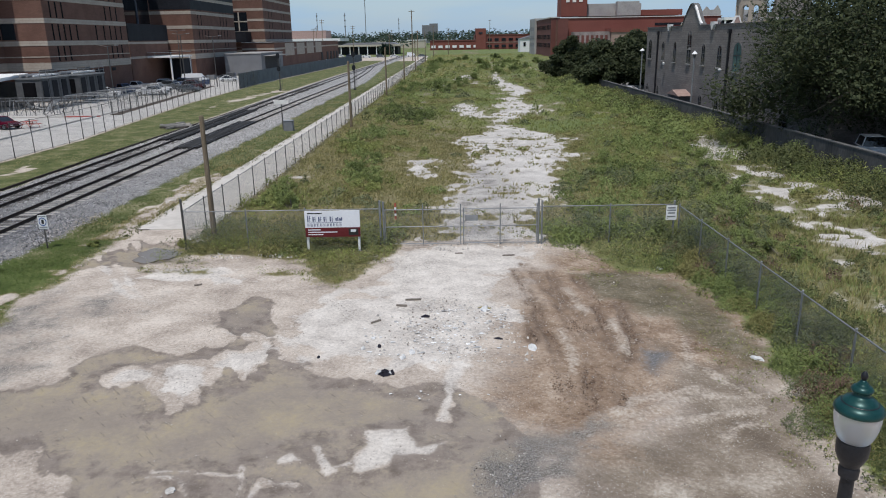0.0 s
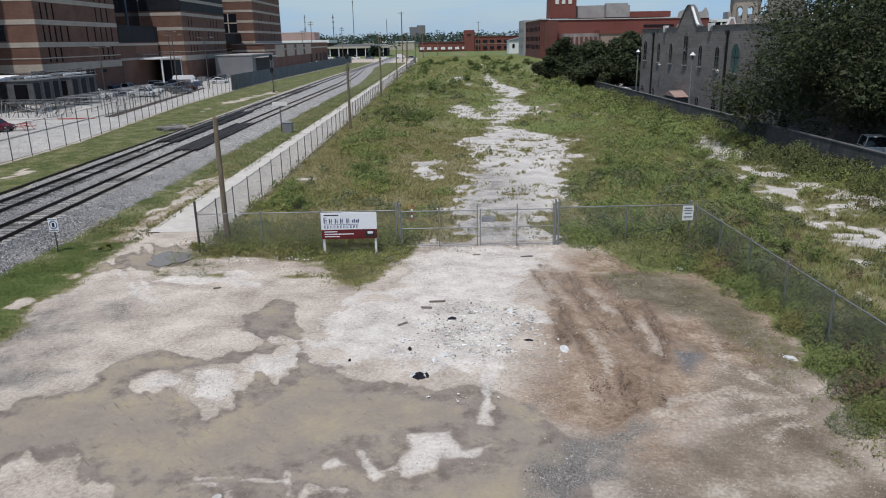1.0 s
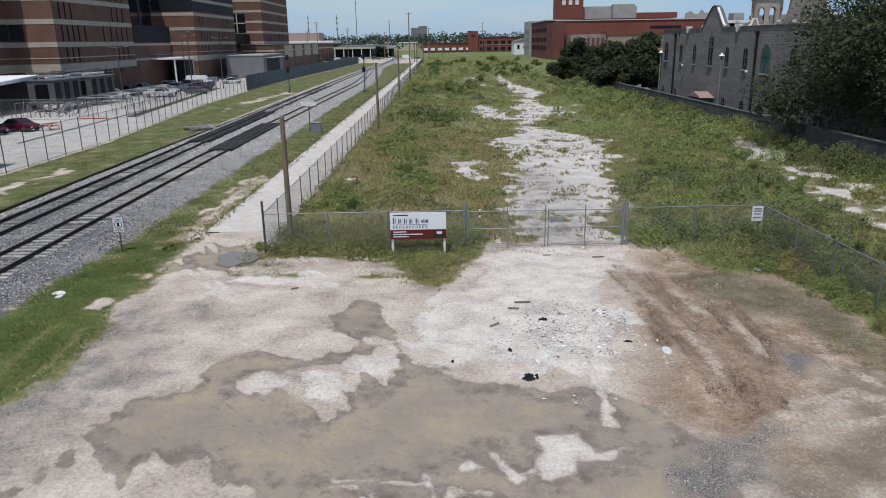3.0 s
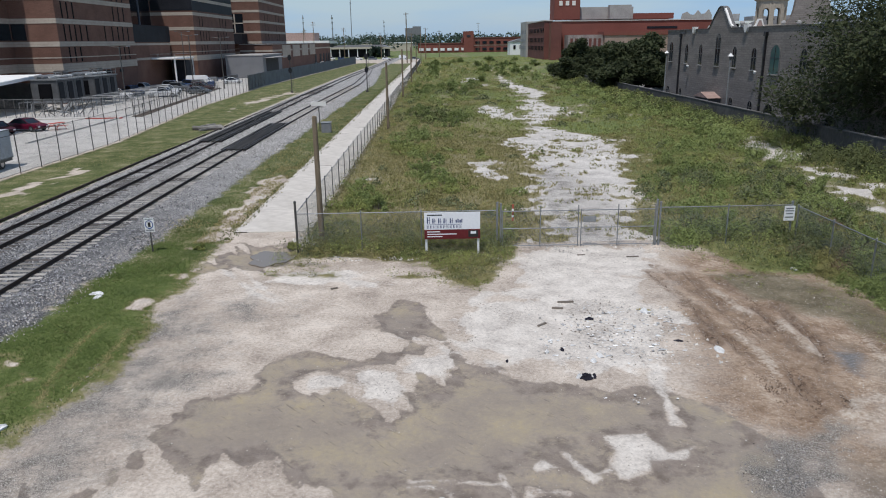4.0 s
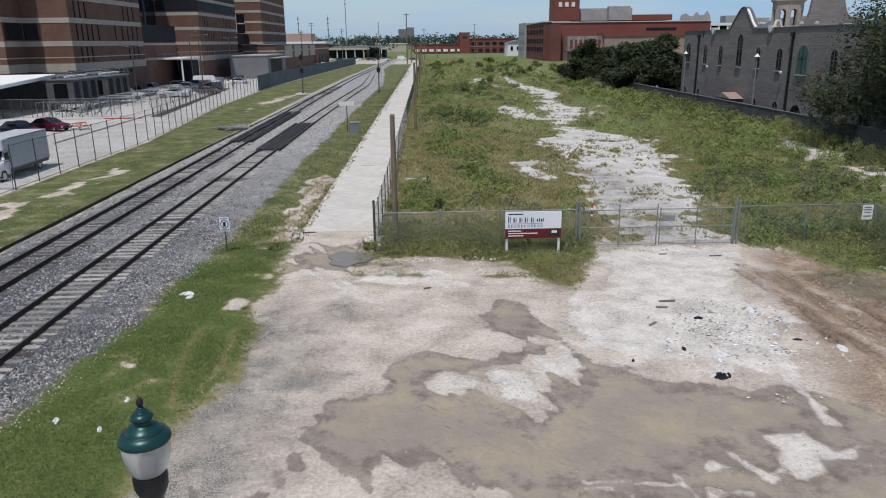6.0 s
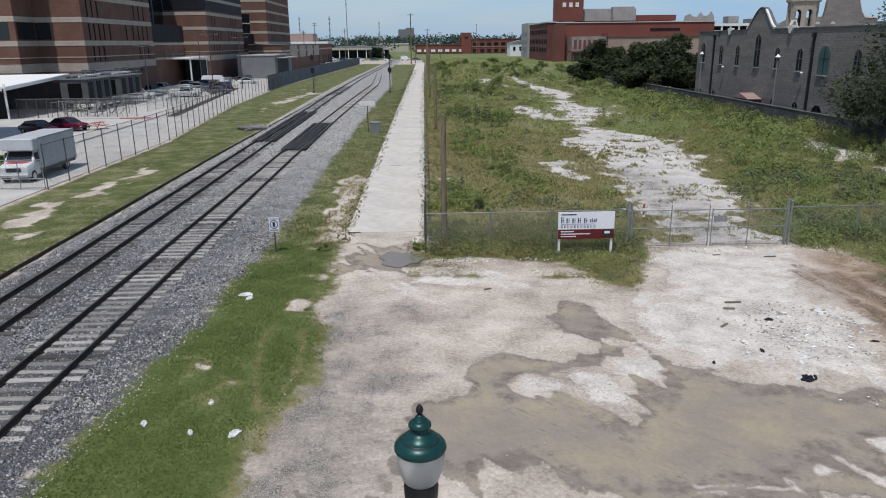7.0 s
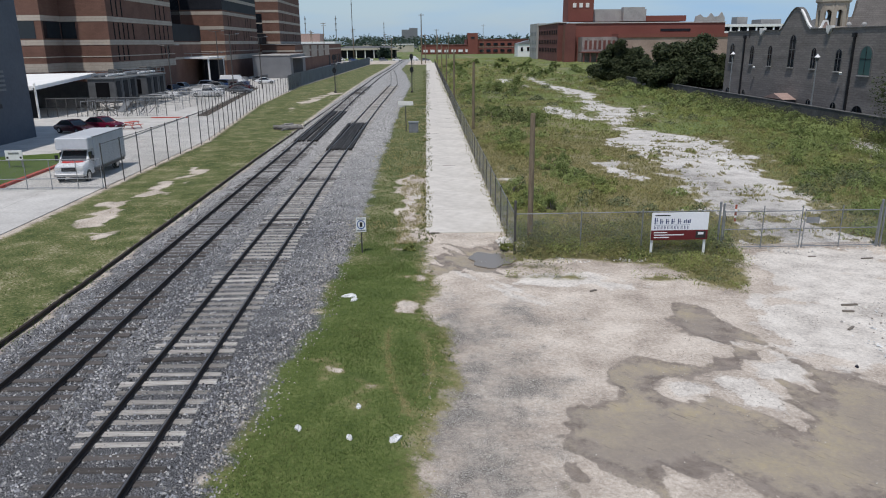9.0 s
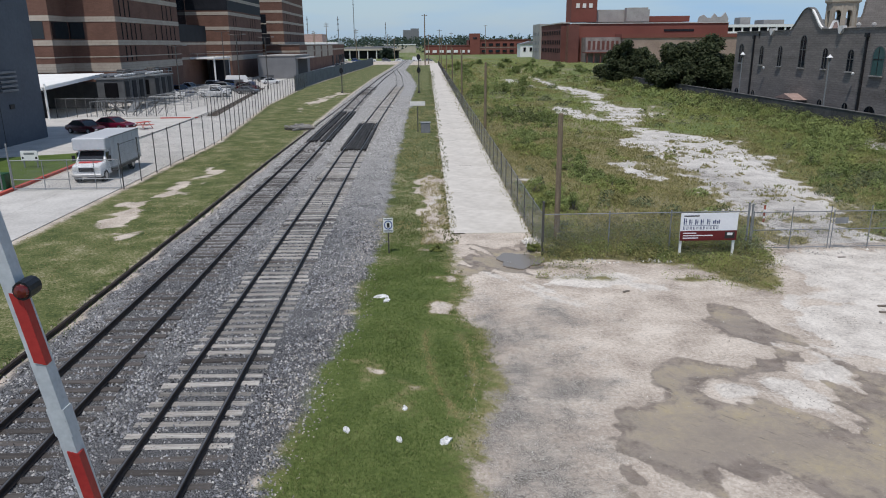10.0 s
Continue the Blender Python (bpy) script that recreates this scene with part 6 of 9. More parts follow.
part("netting", Shape().quad((-51, 106, 0), (-51, 133.2, 0), (-51, 133.2, 2.1), (-51, 106, 2.1)), "netting_far", cage, world=True)
part("top_rail", Shape().rod((-51, 106, 2.1), (-51, 133.2, 2.1), 0.04, 5).rod((-56, 106.6, 2.1), (-56, 133.8, 2.1), 0.04, 5), "galv", cage, world=True)
part("netting", Shape().quad((-56, 106.6, 0), (-56, 133.8, 0), (-56, 133.8, 2.1), (-56, 106.6, 2.1)), "netting_far", cage, world=True)
hb = thing("yard_fence", (-64, 100, 0), label="wire fence with close posts before the canopy", category="fence")
for k in range(13):
    part("post", Shape().rod((-65.5 + k * 1.3, 99.0, -0.05), (-65.5 + k * 1.3, 99.0, 2.5), 0.05, 5), "galv_dark", hb, world=True)
part("top_rail", Shape().rod((-65.5, 99.0, 2.45), (-49.9, 99.0, 2.45), 0.035, 5), "galv", hb, world=True)
part("netting", Shape().quad((-65.5, 99, 0), (-49.9, 99, 0), (-49.9, 99, 2.45), (-65.5, 99, 2.45)), "netting_far", hb, world=True)
lf = thing("strip_fence", (-48, 130, 0), label="wire fence with thin posts along the planting strip", category="fence")
for k in range(24):
    u = k / 23
    part("post", Shape().rod((-45.4 - 6.2 * u, 98 + 62 * u, -0.05), (-45.4 - 6.2 * u, 98 + 62 * u, 2.4), 0.045, 5), "galv_dark", lf, world=True)
part("top_rail", Shape().rod((-45.4, 98, 2.4), (-51.6, 160, 2.4), 0.035, 5), "galv", lf, world=True)
part("netting", Shape().quad((-45.4, 98, 0), (-51.6, 160, 0), (-51.6, 160, 2.4), (-45.4, 98, 2.4)), "netting_far", lf, world=True)
for k in range(14):
    q = random.Random(700 + k)
    x, y = q.uniform(-62, -53), q.uniform(136, 200)
    bx = single("supply_crate", Shape().box(-q.uniform(0.5, 1.2), q.uniform(0.5, 1.2), -0.7, 0.7, 0, q.uniform(0.8, 2.0), 0.03), q.choice(["galv_dark", "steel_grey", "grey_shed", "white", "car_blue", "red_dark"]), "stacked supply crate in the yard", "crate", "yard crates")
    bx.location = (x, y, 0)
for x, y, h in ((-58.5, 128, 9.0), (-53.5, 150, 11.0), (-49.5, 158, 10.5), (-62, 172, 12)):
    lp = thing("yard_light", (x, y, 0), label="thin dark yard light pole", category="light pole", group="yard lights")
    part("pole", Shape().lathe([(0.12, -0.05), (0.09, h)], 8), "galv_dark", lp)
    part("arm", Shape().rod((0, 0, h - 0.1), (1.6, 0, h + 0.15), 0.05, 5).rod((0, 0, h - 0.1), (-1.6, 0, h + 0.15), 0.05, 5), "galv_dark", lp)
    part("head", Shape().box(1.3, 1.9, -0.15, 0.15, h + 0.05, h + 0.2), "galv", lp)
can2 = thing("shelter", (-66, 178, 0), label="flat white roofed shelter with dark sides", category="shelter")
part("roof", Shape().box(-71.4, -64.0, 172, 186, 6.0, 6.35), "tarp", can2, world=True)
part("side", Shape().box(-71.3, -64.2, 185.5, 185.8, 0.6, 5.6), "grey_shed", can2, world=True)
part("side", Shape().box(-67.5, -64.3, 180, 185.4, 0.6, 5.6), "dark_clad", can2, world=True)
for x, y in ((-71.0, 172.5), (-64.4, 172.5), (-64.4, 185.2)):
    part("post", Shape().box(x - 0.15, x + 0.15, y - 0.15, y + 0.15, 0, 6.0), "white", can2, world=True)
for a, b in (((-71.2, 172.2, 7.2), (-64.2, 172.2, 7.2)), ((-64.2, 172.2, 7.2), (-64.2, 186, 7.2)), ((-64.2, 172.2, 6.3), (-64.2, 172.2, 7.2)), ((-68, 172.2, 6.3), (-68, 172.2, 7.2))):
    part("guard_rail", Shape().rod(a, b, 0.05, 5), "galv", can2, world=True)

shed = thing("storage_shed", (-58, 205, 0), label="plain grey metal storage shed with a dark roller door", category="shed")
part("wall", Shape().box(-61.5, -51.2, 205, 232, 0, 6.0), "grey_shed", shed, world=True)
part("roof_edge", Shape().box(-61.6, -51.05, 204.85, 232.1, 6.0, 6.25), "grey_conc", shed, world=True)
part("roller_door", Shape().box(-51.3, -51.1, 209, 226, 0, 5.2), "asphalt", shed, world=True)
part("canopy", Shape().box(-51.2, -48.5, 207, 228, 5.3, 5.5), "grey_conc", shed, world=True)
annex = thing("brick_annex", (-60, 260, 0), label="long low brick annex with a buff band", category="building")
part("wall", Shape().box(-66, -55.5, 240, 384, 0, 8.9), "brick", annex, world=True)
part("stone_band", Shape().box(-66, -55.4, 239.9, 384.1, 6.6, 7.2), "limestone", annex, world=True)
part("parapet", Shape().box(-66.1, -55.3, 239.8, 384.2, 8.9, 9.1), "grey_conc", annex, world=True)
for y in (256, 276, 296, 316):
    part("stone_panel", Shape().box(-55.5, -55.3, y, y + 15, 4.4, 8.6), "limestone", annex, "buff stone panel", world=True)
for y in (246, 330, 345, 356, 366, 375):
    part("opening", Shape().box(-55.5, -55.35, y, y + 4.5, 0, 4.2), "dark_clad", annex, world=True)

# ---- the grey church-like building ----
CX = 30.8
ch = thing("mission_building", (30.8, 92, 0), label="grey stucco building with arched windows and curved gables", category="building")
wall_top = 10.25


def gable(y):
    d = abs(y - 92.8)
    if d > 3.8:
        return wall_top
    u = d / 3.8
    return wall_top + 2.5 * (0.5 + 0.5 * math.cos(math.pi * u)) ** 0.75 + 0.12


ys = [58.0, 86.0, 88.95] + [89.0 + 0.38 * i for i in range(21)] + [96.65, 112.5]
profile = [(58.0, -0.2)] + [(yy, gable(yy)) for yy in ys] + [(112.5, -0.2)]
part("wall", Shape().prism(profile, CX, CX + 0.5, "x"), "stucco", ch, world=True)
part("wall", Shape().box(CX + 0.5, 52, 112.0, 112.5, -0.2, 9.6), "stucco", ch, world=True)
part("wall", Shape().box(CX + 0.5, 52, 58, 58.5, -0.2, 9.6), "stucco", ch, world=True)
part("wall", Shape().box(52, 52.5, 58, 112.5, -0.2, 9.6), "stucco", ch, world=True)
part("roof", Shape().box(CX + 0.5, 52, 58.5, 112.0, 9.2, 9.4), "grey_conc", ch, world=True)
cop = Shape()
seg = [(yy, gable(yy)) for yy in ys]
for (a, za), (b, zb) in zip(seg, seg[1:]):
    cop.loft([[(CX - 0.1, a, za), (CX + 0.55, a, za), (CX + 0.55, a, za + 0.1), (CX - 0.1, a, za + 0.1)], [(CX - 0.1, b, zb), (CX + 0.55, b, zb), (CX + 0.55, b, zb + 0.1), (CX - 0.1, b, zb + 0.1)]])
part("coping", cop, "coping", ch, world=True)
for y in (101.3, 84.9):
    part("ornament", Shape().loft([[(CX - 0.28, y - 0.5 * w, 10.62 - dz), (CX - 0.28, y + 0.5 * w, 10.62 - dz), (CX + 0.2, y + 0.5 * w, 10.62 - dz), (CX + 0.2, y - 0.5 * w, 10.62 - dz)] for dz, w, s in ((0, 1.0, 1), (0.35, 0.95, 1), (0.6, 0.7, 1), (0.8, 0.4, 1), (0.9, 0.15, 1))]), "ornament", ch, "white scrolled ornament", world=True)
for s in (-1, 1):
    part("gable_trim", Shape().loft([[(CX - 0.14, 92.8 + s * d, gable(92.8 + s * d) - 0.08), (CX + 0.12, 92.8 + s * d, gable(92.8 + s * d) + 0.06), (CX + 0.12, 92.8 + s * d, gable(92.8 + s * d) + 0.17), (CX - 0.14, 92.8 + s * d, gable(92.8 + s * d) + 0.17)] for d in ((1.1, 1.4, 1.8, 2.2, 2.7, 3.2, 3.75) if s < 0 else (3.3, 3.5, 3.75))]), "ornament", ch, "white plaster edge", world=True)


def arched(y, w, z0, z1, glass_material="dark_glass", sill=True):
    """An arched window let into the wall: dark reveal, glass, bars and a pale sill."""
    r = w / 2
    arc = [(y - r, z0), (y + r, z0)] + [(y + r * math.cos(math.pi * i / 10), z1 - r + r * math.sin(math.pi * i / 10)) for i in range(11)]
    big = [(y + (u - y) * 1.22, z0 - 0.05 + (q - z0) * 1.04) for u, q in arc]
    wd = part("window", Shape().prism(big, CX - 0.06, CX + 0.02, "x"), "wall_grey", ch, "arched window with a moulded surround", world=True)
    part("pane", Shape().prism(arc, CX - 0.075, CX - 0.06, "x"), glass_material, wd, "dark arched pane", world=True)
    part("bar", Shape().box(CX - 0.1, CX - 0.075, y - 0.04, y + 0.04, z0, z1 - 0.1).box(CX - 0.1, CX - 0.075, y - r, y + r, z0 + (z1 - z0) * 0.55, z0 + (z1 - z0) * 0.55 + 0.07), "wall_grey" if w < 1.5 else "black_iron", wd, world=True)
    if sill:
        part("sill", Shape().box(CX - 0.2, CX + 0.02, y - r - 0.1, y + r + 0.1, z0 - 0.14, z0 - 0.02), "grey_conc", wd, world=True)


arched(110.3, 1.35, 5.9, 8.6)
arched(103.8, 0.95, 5.8, 8.3)
arched(98.5, 0.95, 5.75, 8.3)
arched(92.8, 1.35, 5.75, 9.6)
arched(87.6, 0.95, 5.75, 8.1)
arched(82.4, 1.05, 5.65, 8.0)
arched(77.4, 1.9, 5.4, 8.35, "green_glass")
arched(71.5, 1.05, 5.65, 8.0)
arched(66.0, 1.05, 5.65, 8.0)
for y, w in ((110.6, 1.2), (105.2, 0.8), (87.5, 0.9), (82.2, 1.0), (77.6, 2.0), (71.5, 1.4), (65.5, 1.4)):
    arched(y, w, 0.6, 2.2, sill=False)
for y in (106.4, 79.8):
    part("drainpipe", Shape().box(CX - 0.22, CX, y - 0.11, y + 0.11, 0, 9.3).box(CX - 0.32, CX, y - 0.25, y + 0.25, 9.3, 9.75), "black_iron", ch, world=True)
for y in (102.0, 81.0):
    part("wall_lamp", Shape().lathe([(0.12, 5.3), (0.2, 5.5), (0.05, 5.6)], 8, CX - 0.4, y), "white", ch, world=True)
for k in range(5):
    part("roof_unit", Shape().box(31.8 + k * 0.4, 33.0 + k * 0.4, 64.5 + k * 2.3, 66.2 + k * 2.3, 9.4, 10.5 + 0.2 * (k % 2)), "grey_shed" if k % 2 else "white", ch, "roof plant box", world=True)
# porch with pinkish tiles against the wall
part("porch", Shape().box(29.2, CX - 0.02, 90.6, 95.0, 0, 1.9), "wall_grey", ch, world=True)
part("porch_roof", Shape().prism([(90.3, 1.9), (95.3, 1.9), (92.8, 2.55)], 29.0, CX - 0.03, "x"), "terracotta", ch, "faded pink tiled porch roof", world=True)
# tower and second gable behind
tw = thing("bell_tower", (45.3, 110.5, 0), label="tan stone bell tower with open arches and a cornice", category="tower")


def octagon(r, z0, z1):
    return [[(r * math.cos(math.pi / 8 + i * math.pi / 4), r * math.sin(math.pi / 8 + i * math.pi / 4), z) for i in range(8)] for z in (z0, z1)]


part("shaft", Shape().loft(octagon(2.65, 0, 10.9)), "tower_stone", tw)
part("belfry_floor", Shape().loft(octagon(2.85, 10.5, 10.9)), "limestone", tw, "pale moulded floor")
for i in range(8):
    a = i * math.pi / 4 + math.pi / 8
    part("pier", Shape().loft([[(2.45 * math.cos(a + d) * k, 2.45 * math.sin(a + d) * k, z) for d, k in ((-0.16, 0.86), (-0.16, 1.06), (0.16, 1.06), (0.16, 0.86))] for z in (10.9, 13.9)]), "tower_stone", tw)
    mid = a + math.pi / 8
    ring = []
    for j in range(9):
        q = math.pi * j / 8
        ring.append((-math.cos(q) * 0.62, 12.5 + 0.75 * math.sin(q)))
    outline = [(-0.95, 13.95), (-0.95, 12.5)] + ring + [(0.95, 12.5), (0.95, 13.95)]
    ux, uy, nx_, ny_ = -math.sin(mid), math.cos(mid), math.cos(mid), math.sin(mid)
    part("arch", Shape().loft([[(nx_ * r + ux * u, ny_ * r + uy * u, z) for u, z in outline] for r in (2.1, 2.42)]), "tower_stone", tw)
part("cornice", Shape().loft(octagon(2.6, 13.9, 14.2) + octagon(2.95, 14.4, 14.7)), "tower_stone", tw)
part("upper_drum", Shape().loft(octagon(2.5, 14.7, 17.0)), "tower_stone", tw)
part("dome", Shape().lathe([(2.4, 17.0), (2.2, 18.2), (1.5, 19.6), (0.6, 20.4), (0.2, 21.4)], 16), "tower_stone", tw, smooth=True)
tw.scale = (0.82, 0.82, 1.0)
part("bell", Shape().lathe([(0.75, 11.6), (0.6, 11.9), (0.45, 12.5), (0.1, 12.7)], 12), "galv_dark", tw, "dark bell")
pg = thing("roof_gable", (40.8, 104, 0), label="small white and pink curved gable with scrolls on the roof", category="gable")
part("gable", Shape().prism([(-1.1, 9.3), (1.1, 9.3), (0.9, 10.3), (0.5, 10.7), (0.2, 11.6), (-0.2, 11.6), (-0.5, 10.7), (-0.9, 10.3)], -0.15, 0.15, "y"), "terracotta", pg)
part("scroll", Shape().prism([(-1.25, 10.25), (-0.95, 10.45), (-0.55, 10.85), (-0.27, 11.65), (0.27, 11.65), (0.55, 10.85), (0.95, 10.45), (1.25, 10.25), (1.0, 10.2), (0.45, 10.65), (0.15, 11.45), (-0.15, 11.45), (-0.45, 10.65), (-1.0, 10.2)], -0.2, 0.2, "y"), "ornament", pg, "white plaster edge")
for x in (-2.4, 3.4, 5.6):
    part("urn", Shape().lathe([(0.16, 9.3), (0.16, 10.5), (0.08, 10.7), (0.34, 11.05), (0.26, 11.3), (0.05, 11.4)], 10, x, 0), "grey_conc", pg, "stone urn")
part("parapet", Shape().box(-10, 10, 1.0, 1.3, 9.3, 10.3), "wall_grey", pg)
cg = thing("rear_gable", (51.1, 110, 0), label="tall grey curved gable rising behind the roof", category="gable")
bell = [(-3.8, 0), (-3.8, 10.9), (-3.3, 11.3), (-2.85, 12.0), (-2.6, 12.9), (-2.4, 14.5), (-1.9, 15.6), (-1.0, 16.4), (0, 16.7), (1.0, 16.4), (1.9, 15.6), (2.4, 14.5), (2.9, 12.9), (3.5, 12.05), (5.5, 11.9), (5.5, 0)]
part("wall", Shape().prism(bell, 0, 0.6, "y"), "stucco", cg)
part("trim", Shape().loft([[(u, -0.05, w + 0.02), (u, 0.7, w + 0.02), (u, 0.7, w + 0.3), (u, -0.05, w + 0.3)] for u, w in ((0.0, 16.7), (1.0, 16.4), (1.9, 15.6), (2.4, 14.5), (2.9, 12.9), (3.5, 12.05), (5.5, 11.9))]), "ornament", cg, "white plaster edge")
part("roof_body", Shape().prism([(-3.7, 0), (-3.7, 10.6), (0, 12.4), (5.2, 11.0), (5.2, 0)], 0.6, 16, "y"), "wall_grey", cg)

# low wall along the lot's far side
lw = thing("boundary_wall", (26.6, 70, 0), label="long grey rendered boundary wall with a pale coping", category="wall", kind="structure")
for a, b in ((20, 44), (44, 68), (68, 92), (92, 118), (118, 150)):
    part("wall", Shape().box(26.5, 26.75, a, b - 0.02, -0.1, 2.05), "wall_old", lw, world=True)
    part("coping", Shape().box(26.46, 26.79, a, b - 0.02, 2.05, 2.13), "coping", lw, world=True)
single("car_park", Shape().box(26.8, 60, 10, 200, -0.06, 0.01), "asphalt", "dark asphalt car park behind the wall", "car park", kind="structure")
for x, y in ((27.4, 80.7), (27.5, 102.5)):
    cl = thing("lamp_post", (x, y, 0), label="slim pale lamp post with a conical white head", category="street lamp", group="car park lamps")
    part("pole", Shape().lathe([(0.11, 0), (0.075, 6.9)], 10), "galv", cl)
    part("cage", Shape().lathe([(0.08, 6.8), (0.14, 6.9), (0.18, 7.2), (0.08, 7.2)], 10), "wall_grey", cl)
    part("hood", Shape().lathe([(0.32, 7.2), (0.24, 7.3), (0.1, 7.45), (0.04, 7.55)], 12), "white", cl, "white conical hood")

# ---- red warehouse and the far town ----
wh = thing("warehouse", (51, 340, 0), label="large red brick warehouse with rows of windows", category="building")
part("wall", Shape().box(53.5, 126, 340, 420, 0, 17.2), "red_wall", wh, world=True)
part("west_wing", Shape().box(49.6, 53.5, 346, 400, 0, 17.4), "red_dark", wh, world=True)
part("north_wing", Shape().box(48.6, 53.5, 400, 424, 0, 18.6), "grey_conc", wh, world=True)
part("stair_wing", Shape().box(51.2, 56.0, 336.5, 342, 0, 16.6), "red_dark", wh, world=True)
part("cornice", Shape().box(49.2, 53.6, 345.6, 424, 17.4, 17.9).box(53.4, 126.2, 339.6, 340, 17.0, 17.4), "kerb", wh, world=True)
part("tower", Shape().box(54, 66, 346, 358, 18, 31), "red_wall", wh, world=True)
for x in (57, 60, 63):
    part("tower_window", Shape().box(x - 0.8, x + 0.8, 345.8, 346, 24.2, 26.2), "ornament", wh, world=True)
part("roof_house", Shape().box(67, 92, 350, 372, 18, 23.5).box(80, 90, 346, 350, 18, 24.2), "grey_conc", wh, world=True)
part("roof_house", Shape().box(92, 112, 352, 372, 18, 20.6), "red_wall", wh, world=True)
part("lower_block", Shape().box(58, 74, 331, 340, 0, 11), "ruin", wh, world=True)
part("lower_block", Shape().box(74, 126, 329, 340, 0, 10.6), "peach", wh, "faded pink lower storey", world=True)
part("lower_roof", Shape().box(73.5, 126.2, 328.6, 340, 10.6, 12.2), "red_wall", wh, world=True)
for k in range(8):
    part("dock_post", Shape().box(57.5 + k * 3.0, 58.1 + k * 3.0, 326, 326.6, 0, 4.2), "red_dark", wh, world=True)
part("dock_roof", Shape().box(56.5, 82, 325.5, 331, 4.2, 4.7), "red_dark", wh, world=True)
for row, z in enumerate((4.2, 8.0, 12.4)):
    for k in range(11):
        y = 348 + k * 4.7
        part("window", Shape().box(49.45, 49.62, y, y + 2.2, z, z + 2.0), "slit", wh, "dark window", world=True)
    for k in range(4):
        part("window", Shape().box(48.5, 48.62, 403 + k * 5, 405.4 + k * 5, z, z + 1.8), "grey_shed", wh, "grey window", world=True)
for k in range(6):
    part("pilaster", Shape().box(51.1, 51.25, 336.8 + k * 0.9, 337.1 + k * 0.9, 0, 16), "brick", wh, world=True)
for k in range(7):
    part("lower_window", Shape().box(59 + k * 2.1, 60.2 + k * 2.1, 330.9, 331, 5.6, 9.5), "red_dark", wh, world=True)
part("ruined_parapet", Shape().prism([(112, 17.2), (112.5, 19.8), (114.5, 20.6), (116, 19.4), (118, 19.2), (119.5, 21.2), (121, 19.6), (123, 19.8), (124.5, 21.6), (126, 19.0), (126, 17.2)], 341, 342, "y"), "grey_conc", wh, "broken stone parapet", world=True)
garage = thing("parking_garage", (178, 420, 0), label="white far parking garage with open decks", category="building")
# near-black box stands in for the shade between the open decks
part("core", Shape().box(158, 215, 424, 450, 0, 18), "dark_clad", garage, world=True)
for z in (8.4, 12.6, 16.4):
    part("deck", Shape().box(157.5, 215, 420, 450, z, z + 1.5), "white", garage, world=True)
for k in range(12):
    part("column", Shape().box(158 + k * 5, 158.8 + k * 5, 420.3, 421, 0, 17), "white", garage, world=True)
part("roof_house", Shape().box(170, 176, 428, 436, 17.9, 22), "grey_conc", garage, world=True)
part("roof_house", Shape().box(184, 196, 428, 440, 17.9, 20.6), "grey_conc", garage, world=True)
for x in (96, 103):
    part("vent", Shape().box(x, x + 7, 339.8, 340.05, 13.4, 14.4), "dark_clad", wh, "dark louvred opening", world=True)

town = thing("red_depot", (30, 600, 0), label="long far red brick building with a square tower", category="building")
part("wall", Shape().box(-12, 25, 600, 640, 0, 7.0), "red_wall", town, "low wing", world=True)
part("wall", Shape().box(25, 74.5, 600, 640, 0, 11.0), "red_wall", town, "two storey wing", world=True)
part("roof_line", Shape().box(-12.2, 25, 599.6, 640, 7.0, 7.5), "red_dark", town, world=True)
part("roof_line", Shape().box(25, 74.7, 599.6, 640, 11.0, 11.6), "red_dark", town, world=True)
part("string_course", Shape().box(33, 74.6, 599.7, 600, 5.2, 5.7), "peach", town, world=True)
part("tower", Shape().box(25, 33.2, 598.5, 610, 0, 16.4), "red_wall", town, world=True)
part("window", Shape().box(27.5, 30.5, 598.2, 598.5, 12.2, 13.4), "dark_glass", town, world=True)
for k in range(14):
    part("window", Shape().box(-11 + k * 5.7, -7.6 + k * 5.7, 599.4, 599.9, 1.6, 3.6), "dark_glass" if k > 6 else "white", town, world=True)
    if k > 7:
        part("window", Shape().box(-11 + k * 5.7, -7.6 + k * 5.7, 599.4, 599.9, 6.6, 8.6), "dark_glass", town, world=True)
house = thing("white_house", (54, 470, 0), label="small white house by the warehouse end", category="house")
part("wall", Shape().box(48, 62, 470, 485, 0, 8), "white", house, world=True)
part("roof", Shape().prism([(47.5, 8), (62.5, 8), (55, 10)], 469.5, 485.5, "y"), "grey_shed", house, world=True)
for x in (50, 54, 58):
    part("window", Shape().box(x, x + 1.5, 469.8, 470, 3.5, 6), "dark_glass", house, world=True)
high = thing("tower_block", (-30, 1500, 0), label="hazy grey twin apartment tower far off", category="building")
for x0, x1, h in ((-46, -31, 35), (-31, -14, 38)):
    part("wall", Shape().box(x0, x1, 1500, 1520, 0, h), "grey_shed", high, world=True)
    for k in range(4):
        part("window_strip", Shape().box(x0 + 1.5 + k * (x1 - x0) / 4.2, x0 + 2.8 + k * (x1 - x0) / 4.2, 1499.5, 1500, 4, h - 2), "screen", high, world=True)
depot = thing("low_store", (-60, 470, 0), label="long low tan roofed store across the far street", category="building")
# near-black wall stands in for the open shade below the roof
part("wall", Shape().box(-66, -30, 470, 500, 0, 5.0), "dark_clad", depot, world=True)
part("roof", Shape().box(-68, -28, 466, 502, 5.0, 6.1), "tan_roof", depot, world=True)
part("roof", Shape().prism([(-66, 6.1), (-30, 6.1), (-34, 7.3), (-62, 7.3)], 470, 500, "y"), "grey_shed", depot, "grey sloped roof", world=True)
